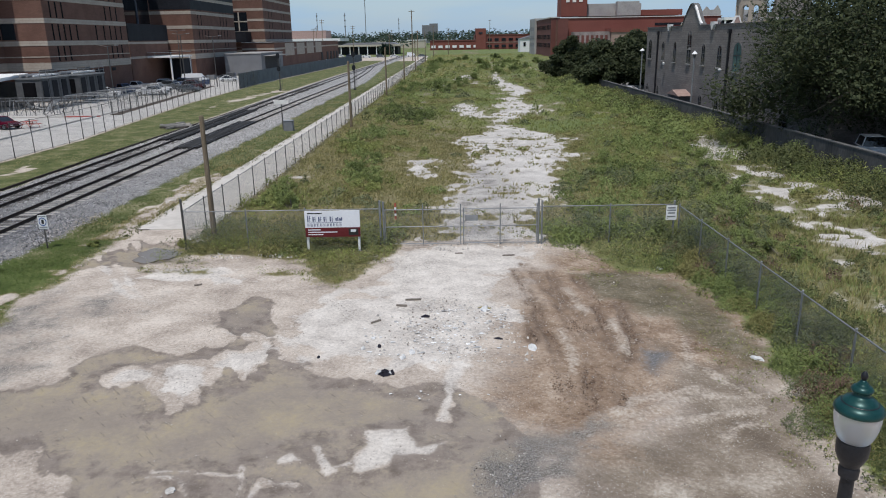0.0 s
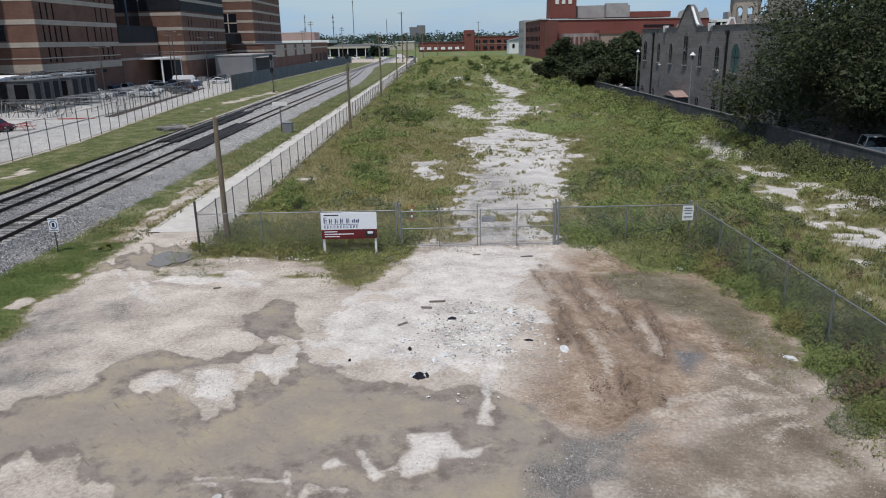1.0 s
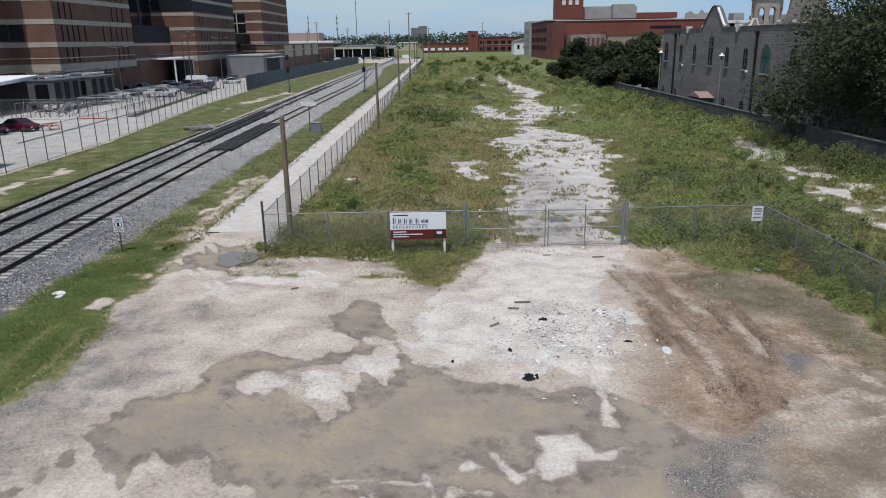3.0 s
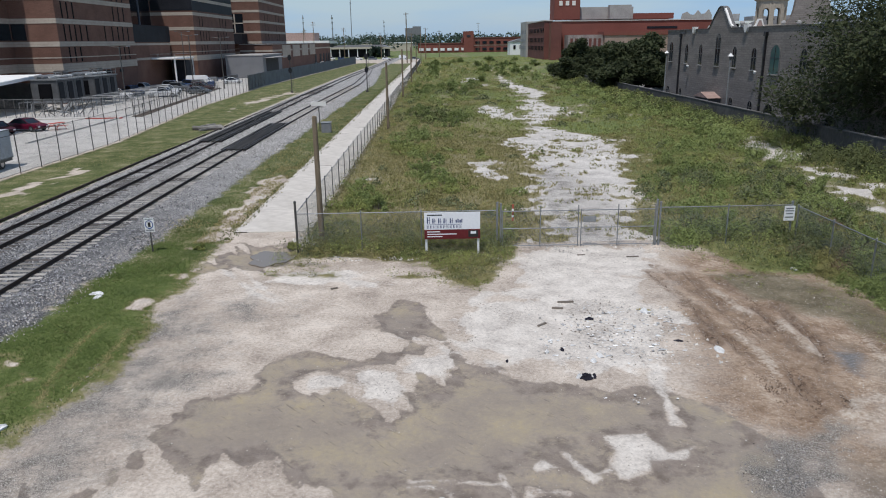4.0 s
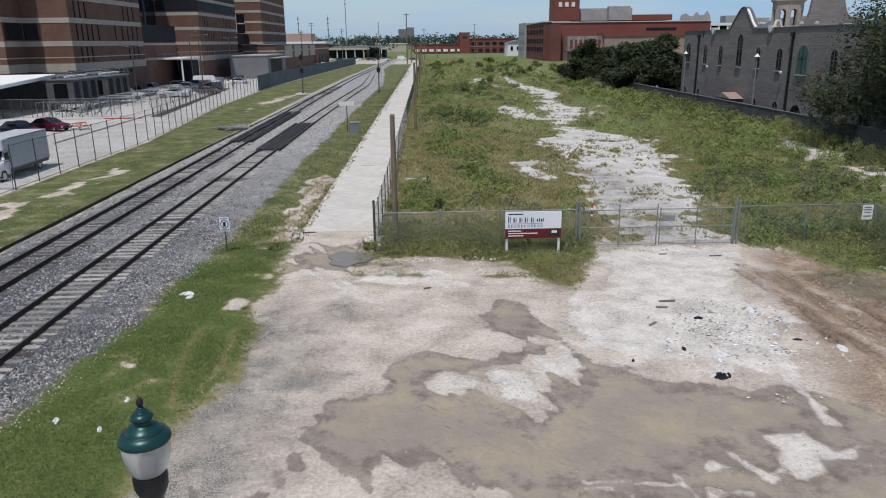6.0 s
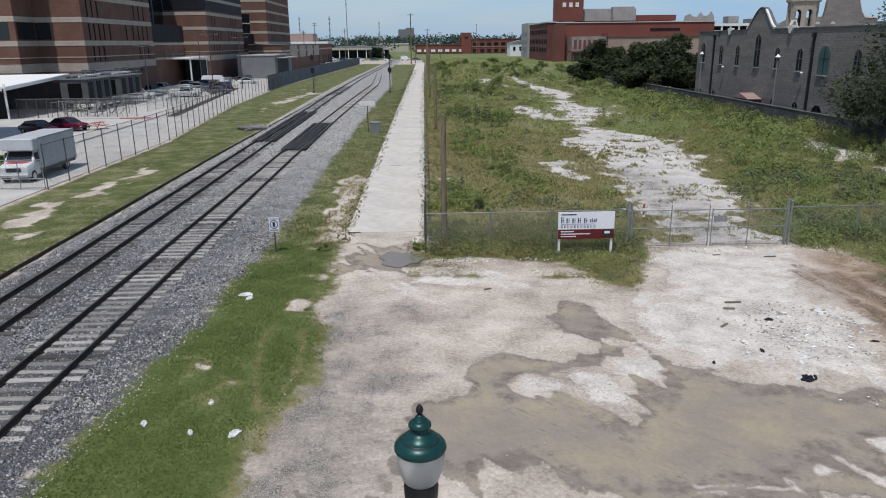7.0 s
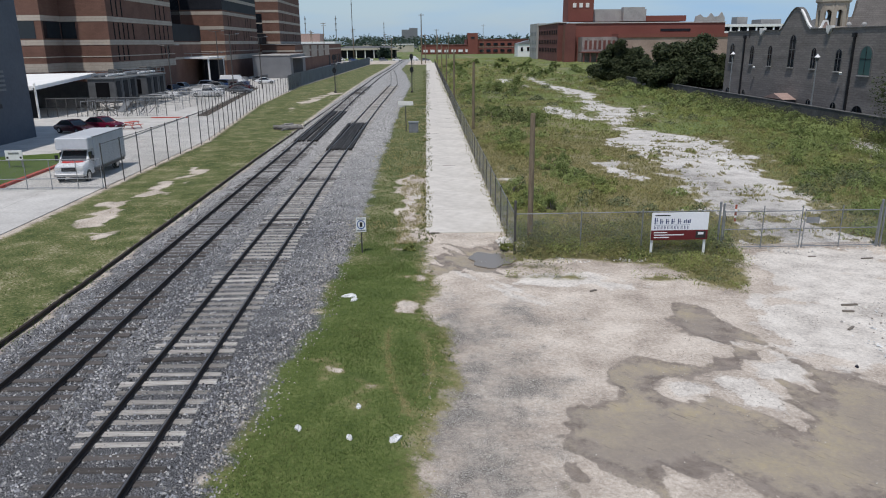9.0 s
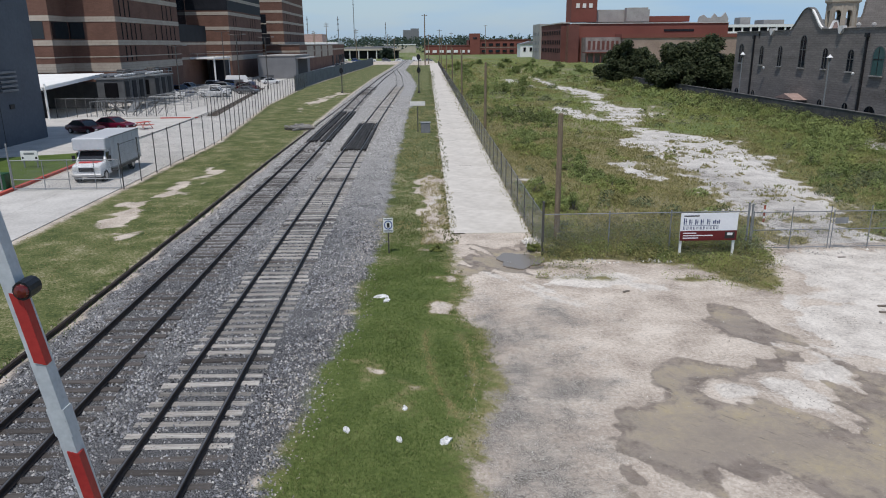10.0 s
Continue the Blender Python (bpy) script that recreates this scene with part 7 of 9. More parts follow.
for k in range(7):
    part("post", Shape().box(-66 + k * 5.6, -65.5 + k * 5.6, 466.5, 467, 0, 5), "white", depot, world=True)
mall = thing("flat_store", (-120, 520, 0), label="flat white roofed store with a dark front far off", category="building")
part("wall", Shape().box(-150, -75, 520, 560, 0, 8.5), "dark_clad", mall, world=True)
part("roof", Shape().box(-152, -73, 516, 562, 8.5, 10.5), "white", mall, world=True)
part("upper", Shape().box(-140, -85, 530, 555, 10.5, 16), "terracotta", mall, world=True)
street = single("cross_street", Shape().box(-160, -9, 385, 397, -0.03, 0.02), "concrete", "pale far cross street", "road", kind="structure")
rnd = random.Random(11)
for k in range(26):
    x, y = rnd.uniform(-420, 330), rnd.uniform(640, 1100)
    b = thing("town_building", (x, y, 0), label="low far building on the skyline", category="building", group="far buildings")
    w, d, h = rnd.uniform(12, 40), rnd.uniform(10, 20), rnd.uniform(5, 11)
    part("wall", Shape().box(-w / 2, w / 2, 0, d, 0, h), rnd.choice(["grey_conc", "white", "peach", "red_dark", "tan_roof"]), b)
    part("roof", Shape().box(-w / 2 - 0.5, w / 2 + 0.5, -0.5, d + 0.5, h, h + 0.8), rnd.choice(["grey_shed", "white", "kerb"]), b)


def utility_pole(x, y, h, arms=1, r=0.18, label="far wooden utility pole with a crossarm"):
    t = thing("utility_pole", (x, y, 0), label=label, category="utility pole", group="utility poles")
    part("shaft", Shape().lathe([(r, -0.1), (r * 0.7, h)], 8), "pole", t)
    for k in range(arms):
        part("crossarm", Shape().box(-1.3, 1.3, -0.08, 0.08, h - 0.7 - k * 1.1, h - 0.5 - k * 1.1), "pole", t)
    return t


utility_pole(-14.3, 326, 21.3, 1, 0.28, "tall thin far utility pole")
for x, y, h in ((-12.5, 340, 13), (-6, 390, 16), (2, 430, 15), (-30, 400, 12), (-66, 400, 20), (-52, 420, 17), (-78, 440, 16), (-90, 520, 18), (-40, 560, 16), (34, 560, 22)):
    utility_pole(x, y, h, 1 if x > -50 else 2, 0.22)
for x, y, h in ((-120, 700, 34), (-83, 620, 31), (-85, 800, 78), (-55.5, 900, 34)):
    t = thing("radio_mast", (x, y, 0), label="thin far radio mast on the skyline", category="mast", group="radio masts")
    part("mast", Shape().lathe([(0.5, 0), (0.25, h)], 6), "galv", t)
    for q in (0.62, 0.78, 0.9):
        part("platform", Shape().lathe([(0.3, h * q), (0.75, h * q + 0.3), (0.75, h * q + 1.2), (0.3, h * q + 1.5)], 8), "galv", t)


# ---- vehicles ----
def wheels(t, track, y_list, r=0.34, w=0.22):
    for y in y_list:
        for s in (-1, 1):
            wh_ = part("wheel", Shape().wheel(s * track - w / 2, s * track + w / 2, y, r, r), "rubber", t, "black tyre")
            part("rim", Shape().wheel(s * track + s * w / 2 - 0.02, s * track + s * (w / 2 + 0.012), y, r, r * 0.58, 12), "chrome", wh_)


def side_car(name, x, y, rz, paint, label, kind="sedan", length=4.6, width=1.8, group="parked cars"):
    """A car that points to -y before it is turned: lofted body, glass house, wheels, lights."""
    t = thing(name, (x, y, 0.03), rz, label, "car" if kind != "pickup" else "pickup truck", group)
    h = {"sedan": 1.42, "suv": 1.75, "pickup": 1.85, "van": 2.3}[kind]
    L, W = length / 2, width / 2
    belt = {"sedan": 0.92, "suv": 1.08, "pickup": 1.12, "van": 1.25}[kind]

    def ring(y, z0, z1, w):
        return [(-w * 0.94, y, z0), (w * 0.94, y, z0), (w, y, z0 + 0.18), (w, y, z1 - 0.16), (w * 0.9, y, z1), (-w * 0.9, y, z1), (-w, y, z1 - 0.16), (-w, y, z0 + 0.18)]
    front = 0.62 if kind == "sedan" else belt - 0.2
    part("body", Shape().loft([ring(-L, 0.4, front, W * 0.88), ring(-L + 0.25, 0.26, front + 0.14, W * 0.97), ring(-L + 1.2, 0.24, belt - 0.02, W), ring(0.3, 0.24, belt, W), ring(L - 0.5, 0.26, belt + 0.02, W * 0.98), ring(L, 0.42, belt - 0.12, W * 0.9)]), paint, t, smooth=True)
    cab = {"sedan": (-L + 1.25, -L + 2.05, L - 1.35, L - 0.6), "suv": (-L + 1.2, -L + 1.9, L - 0.45, L - 0.1), "pickup": (-L + 1.5, -L + 2.15, 0.55, 0.75), "van": (-L + 0.7, -L + 1.5, L - 0.25, L - 0.05)}[kind]
    a, b, c, d = cab

    def roof(z, y0, y1, w):
        return [(-w, y0, z), (w, y0, z), (w, y1, z), (-w, y1, z)]
    house = part("glass_house", Shape().loft([roof(belt - 0.03, a, d, W * 0.93), roof(belt + (h - belt) * 0.5, (a + b) / 2 + 0.03, (c + d) / 2, W * 0.86), roof(h - 0.05, b, c, W * 0.78)]), "dark_glass" if kind != "van" else paint, t, "dark car windows" if kind != "van" else "")
    part("roof", Shape().loft([roof(h - 0.055, b - 0.05, c + 0.05, W * 0.79), roof(h - 0.01, b + 0.05, c - 0.05, W * 0.74)]), paint, t)
    for s in (-1, 1):
        for q0, q1 in ((a, b), (d, c)):
            part("pillar", Shape().rod((s * W * 0.91, q0, belt), (s * W * 0.78, q1, h - 0.04), 0.045, 5), paint, t)
        part("headlight", Shape().box(s * W * 0.62 - 0.16, s * W * 0.62 + 0.16, -L - 0.015, -L + 0.1, front - 0.16, front - 0.03), "head_glass", t)
        part("tail_light", Shape().box(s * W * 0.72 - 0.12, s * W * 0.72 + 0.12, L - 0.08, L + 0.012, belt - 0.4, belt - 0.18), "red_lens", t)
    part("grille", Shape().box(-W * 0.4, W * 0.4, -L - 0.012, -L + 0.1, 0.45, front - 0.06), "black_iron", t)
    if kind == "pickup":
        part("bed_lining", Shape().box(-W * 0.85, W * 0.85, 0.95, L - 0.15, belt - 0.02, belt + 0.025), "black_iron", t)
    if kind == "van":
        part("windscreen", Shape().loft([roof(belt, a - 0.02, a + 0.1, W * 0.9), roof(h - 0.25, b - 0.12, b, W * 0.78)]), "dark_glass", t)
    wheels(t, W - 0.1, (-L + 0.85, L - 0.95), 0.33 if kind == "sedan" else 0.38)
    return t


def box_truck(x, y, rz=0.0):
    t = thing("box_truck", (x, y, 0.03), rz, "white rental box truck with a grey cargo box", "truck")
    part("cargo_box", Shape().box(-1.15, 1.15, -1.9, 3.75, 0.75, 2.95, 0.03), "truck_box", t)
    part("overcab", Shape().box(-1.12, 1.12, -2.75, -1.9, 2.12, 2.95, 0.06), "truck_box", t, "box above the cab")
    for z in (0.78, 2.9):
        part("box_rail", Shape().box(-1.17, 1.17, -1.92, 3.77, z - 0.04, z + 0.04), "galv", t)
    for k in range(6):
        for s in (-1, 1):
            part("box_rib", Shape().box(s * 1.155 - 0.012, s * 1.155 + 0.012, -1.3 + k * 0.9, -1.26 + k * 0.9, 0.8, 2.85), "truck_box", t)

    def ring(y, z0, z1, w):
        return [(-w, y, z0), (w, y, z0), (w, y, z1 - 0.1), (w * 0.92, y, z1), (-w * 0.92, y, z1), (-w, y, z1 - 0.1)]
    part("bonnet", Shape().loft([ring(-3.65, 0.5, 1.12, 0.95), ring(-3.5, 0.42, 1.2, 1.0), ring(-2.7, 0.42, 1.34, 1.02)]), "car_white", t, smooth=True)
    part("cab", Shape().loft([ring(-2.75, 0.42, 1.4, 1.02), ring(-2.2, 0.42, 2.08, 0.97), ring(-1.9, 0.42, 2.1, 0.97)]), "car_white", t)
    part("windscreen", Shape().add([(-0.86, -2.775, 1.42), (0.86, -2.775, 1.42), (0.80, -2.29, 2.02), (-0.80, -2.29, 2.02), (-0.86, -2.70, 1.40), (0.86, -2.70, 1.40), (0.80, -2.2, 2.0), (-0.80, -2.2, 2.0)], [(0, 1, 2, 3), (7, 6, 5, 4), (0, 4, 5, 1), (1, 5, 6, 2), (2, 6, 7, 3), (3, 7, 4, 0)]), "dark_glass", t)
    for s in (-1, 1):
        part("side_window", Shape().box(s * 0.985 - 0.02, s * 0.985 + 0.03, -2.5, -1.98, 1.42, 1.95), "dark_glass", t)
        part("headlight", Shape().box(s * 0.72 - 0.2, s * 0.72 + 0.2, -3.68, -3.6, 0.86, 1.04), "head_glass", t)
        part("mirror", Shape().box(s * 1.22 - 0.1, s * 1.22 + 0.1, -2.6, -2.5, 1.35, 1.75), "black_iron", t)
    part("grille", Shape().box(-0.5, 0.5, -3.68, -3.6, 0.78, 1.05), "black_iron", t)
    part("bumper", Shape().box(-1.0, 1.0, -3.78, -3.6, 0.42, 0.62, 0.03), "chrome", t)
    part("red_print", Shape().loft([[(-0.7, -3.08, 1.275 + d), (0.5, -3.02, 1.285 + d), (0.75, -2.74, 1.335 + d), (-0.75, -2.74, 1.335 + d)] for d in (0.0, 0.02)]), "truck_red", t)
    part("side_skirt", Shape().box(-1.05, 1.05, -1.8, 3.7, 0.5, 0.75), "galv_dark", t)
    wheels(t, 0.9, (-2.95, 2.2), 0.4, 0.26)
    return t


box_truck(-40.5, 54.6, 1.5)
side_car("red_car", -51.8, 83.6, 70, "car_red", "red saloon car parked in the yard")
side_car("maroon_car", -53.6, 80.6, 62, "car_maroon", "dark maroon hatchback parked in the yard")
side_car("pickup_truck", -54.6, 135.2, 90, "car_white", "white pickup truck parked in the yard", "pickup", 5.8, 1.95)
side_car("pickup_truck", -61.5, 131.0, 100, "car_white", "white pickup truck parked by the steel frames", "pickup", 5.6, 1.95)
side_car("pickup_truck", -64.0, 150.5, 75, "car_white", "white pickup truck near the brick wall", "pickup", 5.6, 1.95)
side_car("white_van", -59.0, 172.0, 95, "car_white", "white cargo van parked in the yard", "van", 5.9, 2.0)
side_car("grey_car", -57.0, 152.0, 80, "car_grey", "grey estate car parked in the yard", "suv")
side_car("blue_car", -58.0, 163.0, 60, "car_blue", "blue car parked in the yard", "suv")
side_car("grey_car", -50.5, 143.0, 85, "car_grey", "dark grey car parked in the yard")
side_car("pickup_truck", -56.5, 142.0, 85, "car_white", "white pickup truck with a dark bed in the yard", "pickup", 5.8, 1.95)
side_car("red_car", -52.5, 152.0, 80, "car_maroon", "dark red car parked in the yard", "suv")
side_car("white_car", -61.0, 160.0, 95, "car_white", "white estate car by the shelter", "suv")
side_car("blue_car", -63.0, 142.0, 60, "car_blue", "blue pickup truck in the yard", "pickup", 5.6, 1.95)
side_car("grey_car", -55.5, 186.0, 70, "car_grey", "grey car near the storage shed")
side_car("white_car", -53.0, 178.0, 110, "car_white", "white saloon near the storage shed")
side_car("white_car", 29.8, 117.0, 65, "car_white", "white car parked beside the grey building")
side_car("pickup_truck", 31.8, 53.4, 75, "car_white", "white pickup truck parked behind the boundary wall", "pickup", 5.8, 1.95)
side_car("white_car", 34.0, 126.0, 70, "car_white", "white car parked under the trees", "suv")
side_car("white_car", 35.0, 137.0, 80, "car_white", "white car parked beside the trees")
side_car("white_car", 31.5, 168.0, 70, "car_white", "white car parked by the far trees")
rnd = random.Random(3)
for k, (x, y, p, kd) in enumerate(((-27, 391, "car_white", "sedan"), (-34, 388, "car_grey", "suv"), (-42, 392, "car_white", "pickup"), (-50, 389, "car_blue", "suv"), (-18, 393, "car_white", "van"), (-58, 405, "car_white", "suv"), (-46, 330, "car_white", "sedan"), (-47, 316, "car_grey", "sedan"), (-48, 300, "car_white", "suv"), (-48.5, 285, "car_grey", "suv"), (-12, 388, "car_grey", "sedan"))):
    side_car({"car_white": "white_car", "car_grey": "grey_car", "car_blue": "blue_car"}[p], x, y, 90 if y > 350 else 10, p, "far parked car at the street end", kd, 4.8, 1.85, "far cars")
tb = thing("picnic_table", (-48.8, 84.2, 0.03), 70, "red metal picnic table in the yard", "picnic table")
part("top", Shape().box(-0.9, 0.9, -0.38, 0.38, 0.72, 0.77, 0.01), "kerb_red", tb)
for s in (-1, 1):
    part("bench", Shape().box(-0.9, 0.9, s * 0.72 - 0.13, s * 0.72 + 0.13, 0.42, 0.46, 0.01), "kerb_red", tb)
    part("leg", Shape().rod((s * 0.65, -0.75, 0), (s * 0.65, -0.2, 0.72), 0.035, 6).rod((s * 0.65, 0.75, 0), (s * 0.65, 0.2, 0.72), 0.035, 6).rod((s * 0.65, -0.72, 0.41), (s * 0.65, 0.72, 0.41), 0.03, 6), "kerb_red", tb)
bn = thing("rubbish_bin", (-45.2, 49.4, 0.0), label="green wheeled rubbish bin by the lane gate", category="bin")
part("body", Shape().loft([[(-w, -w, z), (w, -w, z), (w, w, z), (-w, w, z)] for z, w in ((0.0, 0.26), (1.0, 0.33))]), "green_bin", bn)
part("lid", Shape().box(-0.35, 0.35, -0.36, 0.36, 1.0, 1.07, 0.02), "green_bin", bn)
ls = thing("yard_sign", (-47.6, 57.5, 0.05), label="white notice board on short posts in the grass plot", category="sign")
part("panel", Shape().box(-0.65, 0.65, -0.03, 0.03, 0.6, 1.35, 0.01), "white", ls)
for s in (-0.5, 0.5):
    part("post", Shape().box(s - 0.04, s + 0.04, 0.03, 0.1, -0.05, 1.3), "galv", ls)
    part("emblem", Shape().box(s - 0.08, s + 0.08, -0.036, -0.031, 0.72, 0.88), "ink_black", ls, "plain dark block")
part("print", Shape().box(-0.4, 0.4, -0.036, -0.031, 1.05, 1.2), "galv", ls, "plain print bar")
pile = thing("tie_pile", (-31.0, 82.5, 0), 10, "heap of grey old railway ties in the turf", "tie heap")
for k in range(14):
    part("tie", Shape().box(-1.2, 1.2, -0.11, 0.11, 0, 0.18), "tie" if k % 3 else "tie_dark", pile).matrix_basis = pose(rnd.uniform(-0.8, 0.8), rnd.uniform(-1.6, 1.6), 0.02 + 0.1 * (k % 3), 0, rnd.uniform(-5, 5), rnd.uniform(-60, 60))


# ---- plants ----
pr = np.random.RandomState(21)


def blades(x, y, h, w, material, name, z=0.0, lean=0.45, per=5):
    """Tufts of thin blades: per triangles from each root, bent outwards."""
    n = len(x)
    x, y, h = np.repeat(x, per), np.repeat(y, per), np.repeat(h, per) * pr.uniform(0.6, 1.15, n * per)
    m = n * per
    a = pr.uniform(0, 6.283, m)
    r = pr.uniform(0, 1, m) * np.minimum(h, 0.5) * 0.35
    bx, by = x + r * np.cos(a), y + r * np.sin(a)
    tilt = h * lean * pr.uniform(0.2, 1.0, m)
    ww = w * pr.uniform(0.7, 1.3, m)
    p = pr.uniform(0, 6.283, m)
    dx, dy = ww * np.cos(p) / 2, ww * np.sin(p) / 2
    tx, ty = bx + tilt * np.cos(a), by + tilt * np.sin(a)
    v = np.stack([np.stack([bx - dx, by - dy, np.full(m, z - 0.02)], -1), np.stack([bx + dx, by + dy, np.full(m, z - 0.02)], -1), np.stack([tx, ty, z + h], -1)], 1)
    return soup(name, v.reshape(-1, 3), np.arange(m * 3).reshape(-1, 3), material)


def cover(x, y, h, size, material, name):
    """Broad leaves held nearly flat at uneven heights: low leafy growth."""
    n = len(x)
    z = h * pr.uniform(0.1, 1.0, n)
    u = np.stack([pr.normal(size=n), pr.normal(size=n), 0.35 * pr.normal(size=n)], -1)
    u /= np.linalg.norm(u, axis=1)[:, None]
    w = np.cross(u, np.stack([0.35 * pr.normal(size=n), 0.35 * pr.normal(size=n), np.ones(n)], -1))
    w /= np.linalg.norm(w, axis=1)[:, None]
    s = (size * pr.uniform(0.6, 1.4, n))[:, None]
    q = np.stack([x, y, z], -1)
    v = np.stack([q - u * s, q - w * s * 0.5, q + u * s, q + w * s * 0.5], 1)
    return soup(name, v.reshape(-1, 3), np.arange(n * 4).reshape(-1, 4), material)


def thicket(x, y, h, size, material, name, per=9):
    """Bushy growth: leaves at all heights under an uneven top."""
    n = len(x) * per
    q = np.stack([np.repeat(x, per) + pr.normal(0, 0.10, n), np.repeat(y, per) + pr.normal(0, 0.10, n), np.repeat(h, per) * pr.uniform(0, 1, n) ** 0.7], -1)
    u = pr.normal(size=(n, 3))
    u /= np.linalg.norm(u, axis=1)[:, None]
    w = np.cross(u, np.stack([0.6 * pr.normal(size=n), 0.6 * pr.normal(size=n), np.ones(n)], -1))
    w /= np.linalg.norm(w, axis=1)[:, None] + 1e-9
    s = (size * pr.uniform(0.5, 1.5, n))[:, None]
    v = np.stack([q - u * s, q - w * s * 0.45, q + u * s, q + w * s * 0.45], 1)
    return soup(name, v.reshape(-1, 3), np.arange(n * 4).reshape(-1, 4), material)


def mounds(x, y, r, h, material, name, cover_=1.0, fine=1.0):
    """Rounded clumps of small leaves: each leaf lies about flush with the swelling top of its clump, over a dark inside."""
    size = (0.028 + 0.0009 * y) * fine
    count = np.maximum(30, cover_ * 6.5 * r * (r + h) * 0.5 / size ** 2).astype(int)
    n = int(count.sum())
    own = np.repeat(np.arange(len(x)), count)
    d = pr.normal(size=(n, 3))
    d[:, 2] = np.abs(d[:, 2])
    d /= np.linalg.norm(d, axis=1)[:, None]
    lump = 0.72 + 0.5 * value_noise(x[own] * 7 + d[:, 0] * 2.6, y[own] * 7 + d[:, 1] * 2.6 + d[:, 2] * 1.7, 5)
    k = lump * pr.uniform(0.55, 1.0, n) ** 0.4 * pr.uniform(0.9, 1.1, n)
    q = np.stack([x[own] + d[:, 0] * r[own] * k, y[own] + d[:, 1] * r[own] * k, d[:, 2] * h[own] * k], -1)
    nor = d + 0.75 * pr.normal(size=(n, 3)) * 0.7
    u = np.cross(nor, pr.normal(size=(n, 3)))
    u /= np.linalg.norm(u, axis=1)[:, None] + 1e-9
    w = np.cross(nor, u)
    w /= np.linalg.norm(w, axis=1)[:, None] + 1e-9
    s = (size[own] * pr.uniform(0.5, 1.5, n))[:, None]
    v = np.stack([q - u * s, q - w * s * 0.36, q + u * s, q + w * s * 0.36], 1)
    return soup(name, v.reshape(-1, 3), np.arange(n * 4).reshape(-1, 4), material)


def sprinkle(n, x0, x1, y0, y1, keep, bias=1.0):
    x, y = pr.uniform(x0, x1, n), y0 + (y1 - y0) * pr.uniform(0, 1, n) ** bias
    ok = keep(x, y)
    return x[ok], y[ok]


def plants(name, mesh, label, category="grass"):
    return tagged(new(name, mesh), label, category, kind="stuff")


# lawn between the railway and the lot
x, y = sprinkle(52000, -22.5, -15.0, 10, 36, lambda x, y: fields(x, y)["verge"] + pr.uniform(-0.9, 0.35, len(x)) > 0)
plants("lawn_grass", blades(x, y, 0.02 + 0.07 * fbm(x * 0.5, y * 0.5, 61), 0.013, "grass", "lawn_grass", per=4, lean=0.9), "short green lawn grass beside the tracks")
x, y = sprinkle(12000, -22.5, -14.0, 36, 150, lambda x, y: fields(x, y)["verge"] + pr.uniform(-0.5, 0.25, len(x)) > 0, 1.5)
plants("lawn_grass", blades(x, y, 0.04 + 0.09 * fbm(x * 0.4, y * 0.4, 62), 0.035, "grass_pale", "lawn_grass", per=4, lean=0.9), "green verge grass between road and tracks")
x, y = sprinkle(7000, -21.5, -15.0, 37, 120, lambda x, y: (fields(x, y)["verge"] > -0.3) & (fbm(x * 0.35, y * 0.25, 63) > 0.52), 1.3)
plants("straw_grass", blades(x, y, 0.07 + 0.12 * pr.uniform(0, 1, len(x)), 0.03, "dry_grass", "straw_grass", per=4), "dry straw coloured grass in the verge")
x, y = sprinkle(13000, -37.5, -29.4, 22, 150, lambda x, y: fields(x, y)["strip"] + pr.uniform(-0.6, 0.2, len(x)) > 0, 1.5)
plants("lawn_grass", blades(x, y, 0.02 + 0.03 * fbm(x * 0.4, y * 0.4, 64), 0.03, "grass_pale", "lawn_grass", per=4, lean=0.9), "green turf between rail and service lane")
x, y = sprinkle(6000, -37.5, -29.4, 22, 150, lambda x, y: (fields(x, y)["strip"] > -0.2) & (fbm(x * 0.3, y * 0.2, 65) > 0.5), 1.5)
plants("straw_grass", blades(x, y, 0.03 + 0.04 * pr.uniform(0, 1, len(x)), 0.04, "dry_grass", "straw_grass", per=4), "dry straw grass in the turf by the rail")


x, y = sprinkle(17000, -22.5, -15.0, 10, 36, lambda x, y: (np.abs(fields(x, y)["verge"] - 0.05) < pr.uniform(0, 0.55, len(x))))
plants("straw_grass", blades(x, y, 0.02 + 0.045 * pr.uniform(0, 1, len(x)), 0.014, "dry_grass", "straw_grass", per=3, lean=1.0), "dry grass fringe of the lawn")
x, y = sprinkle(16000, -22.5, -15.0, 10, 36, lambda x, y: (fields(x, y)["verge"] > 0) & (fbm(x * 0.6, y * 0.5, 67) > 0.55))
plants("lawn_grass", blades(x, y, 0.03 + 0.06 * pr.uniform(0, 1, len(x)), 0.014, "grass_pale", "lawn_grass", per=4, lean=1.0), "sunburnt patches in the lawn")
x, y = sprinkle(7000, -17.9, -15.8, 17.5, 24.2, lambda x, y: (np.minimum(off_line(LAWN_ARC, x, y), off_line(LAWN_ARC_TWO, x, y) + 0.03) < pr.uniform(0.02, 0.14, len(x))))
plants("straw_grass", blades(x, y, 0.03 + 0.05 * pr.uniform(0, 1, len(x)), 0.016, "dry_grass", "straw_grass", per=3, lean=1.8), "flattened pale grass in two wheel arcs")
x, y = sprinkle(9000, -31.5, -28.9, 12, 90, lambda x, y: np.abs(x + 29.85 - np.where(y > 60, 0.012 * (y - 60), 0)) < 0.75 * fbm(x * 1.2, y * 0.5, 66) * pr.uniform(0.4, 1.6, len(x)), 1.3)
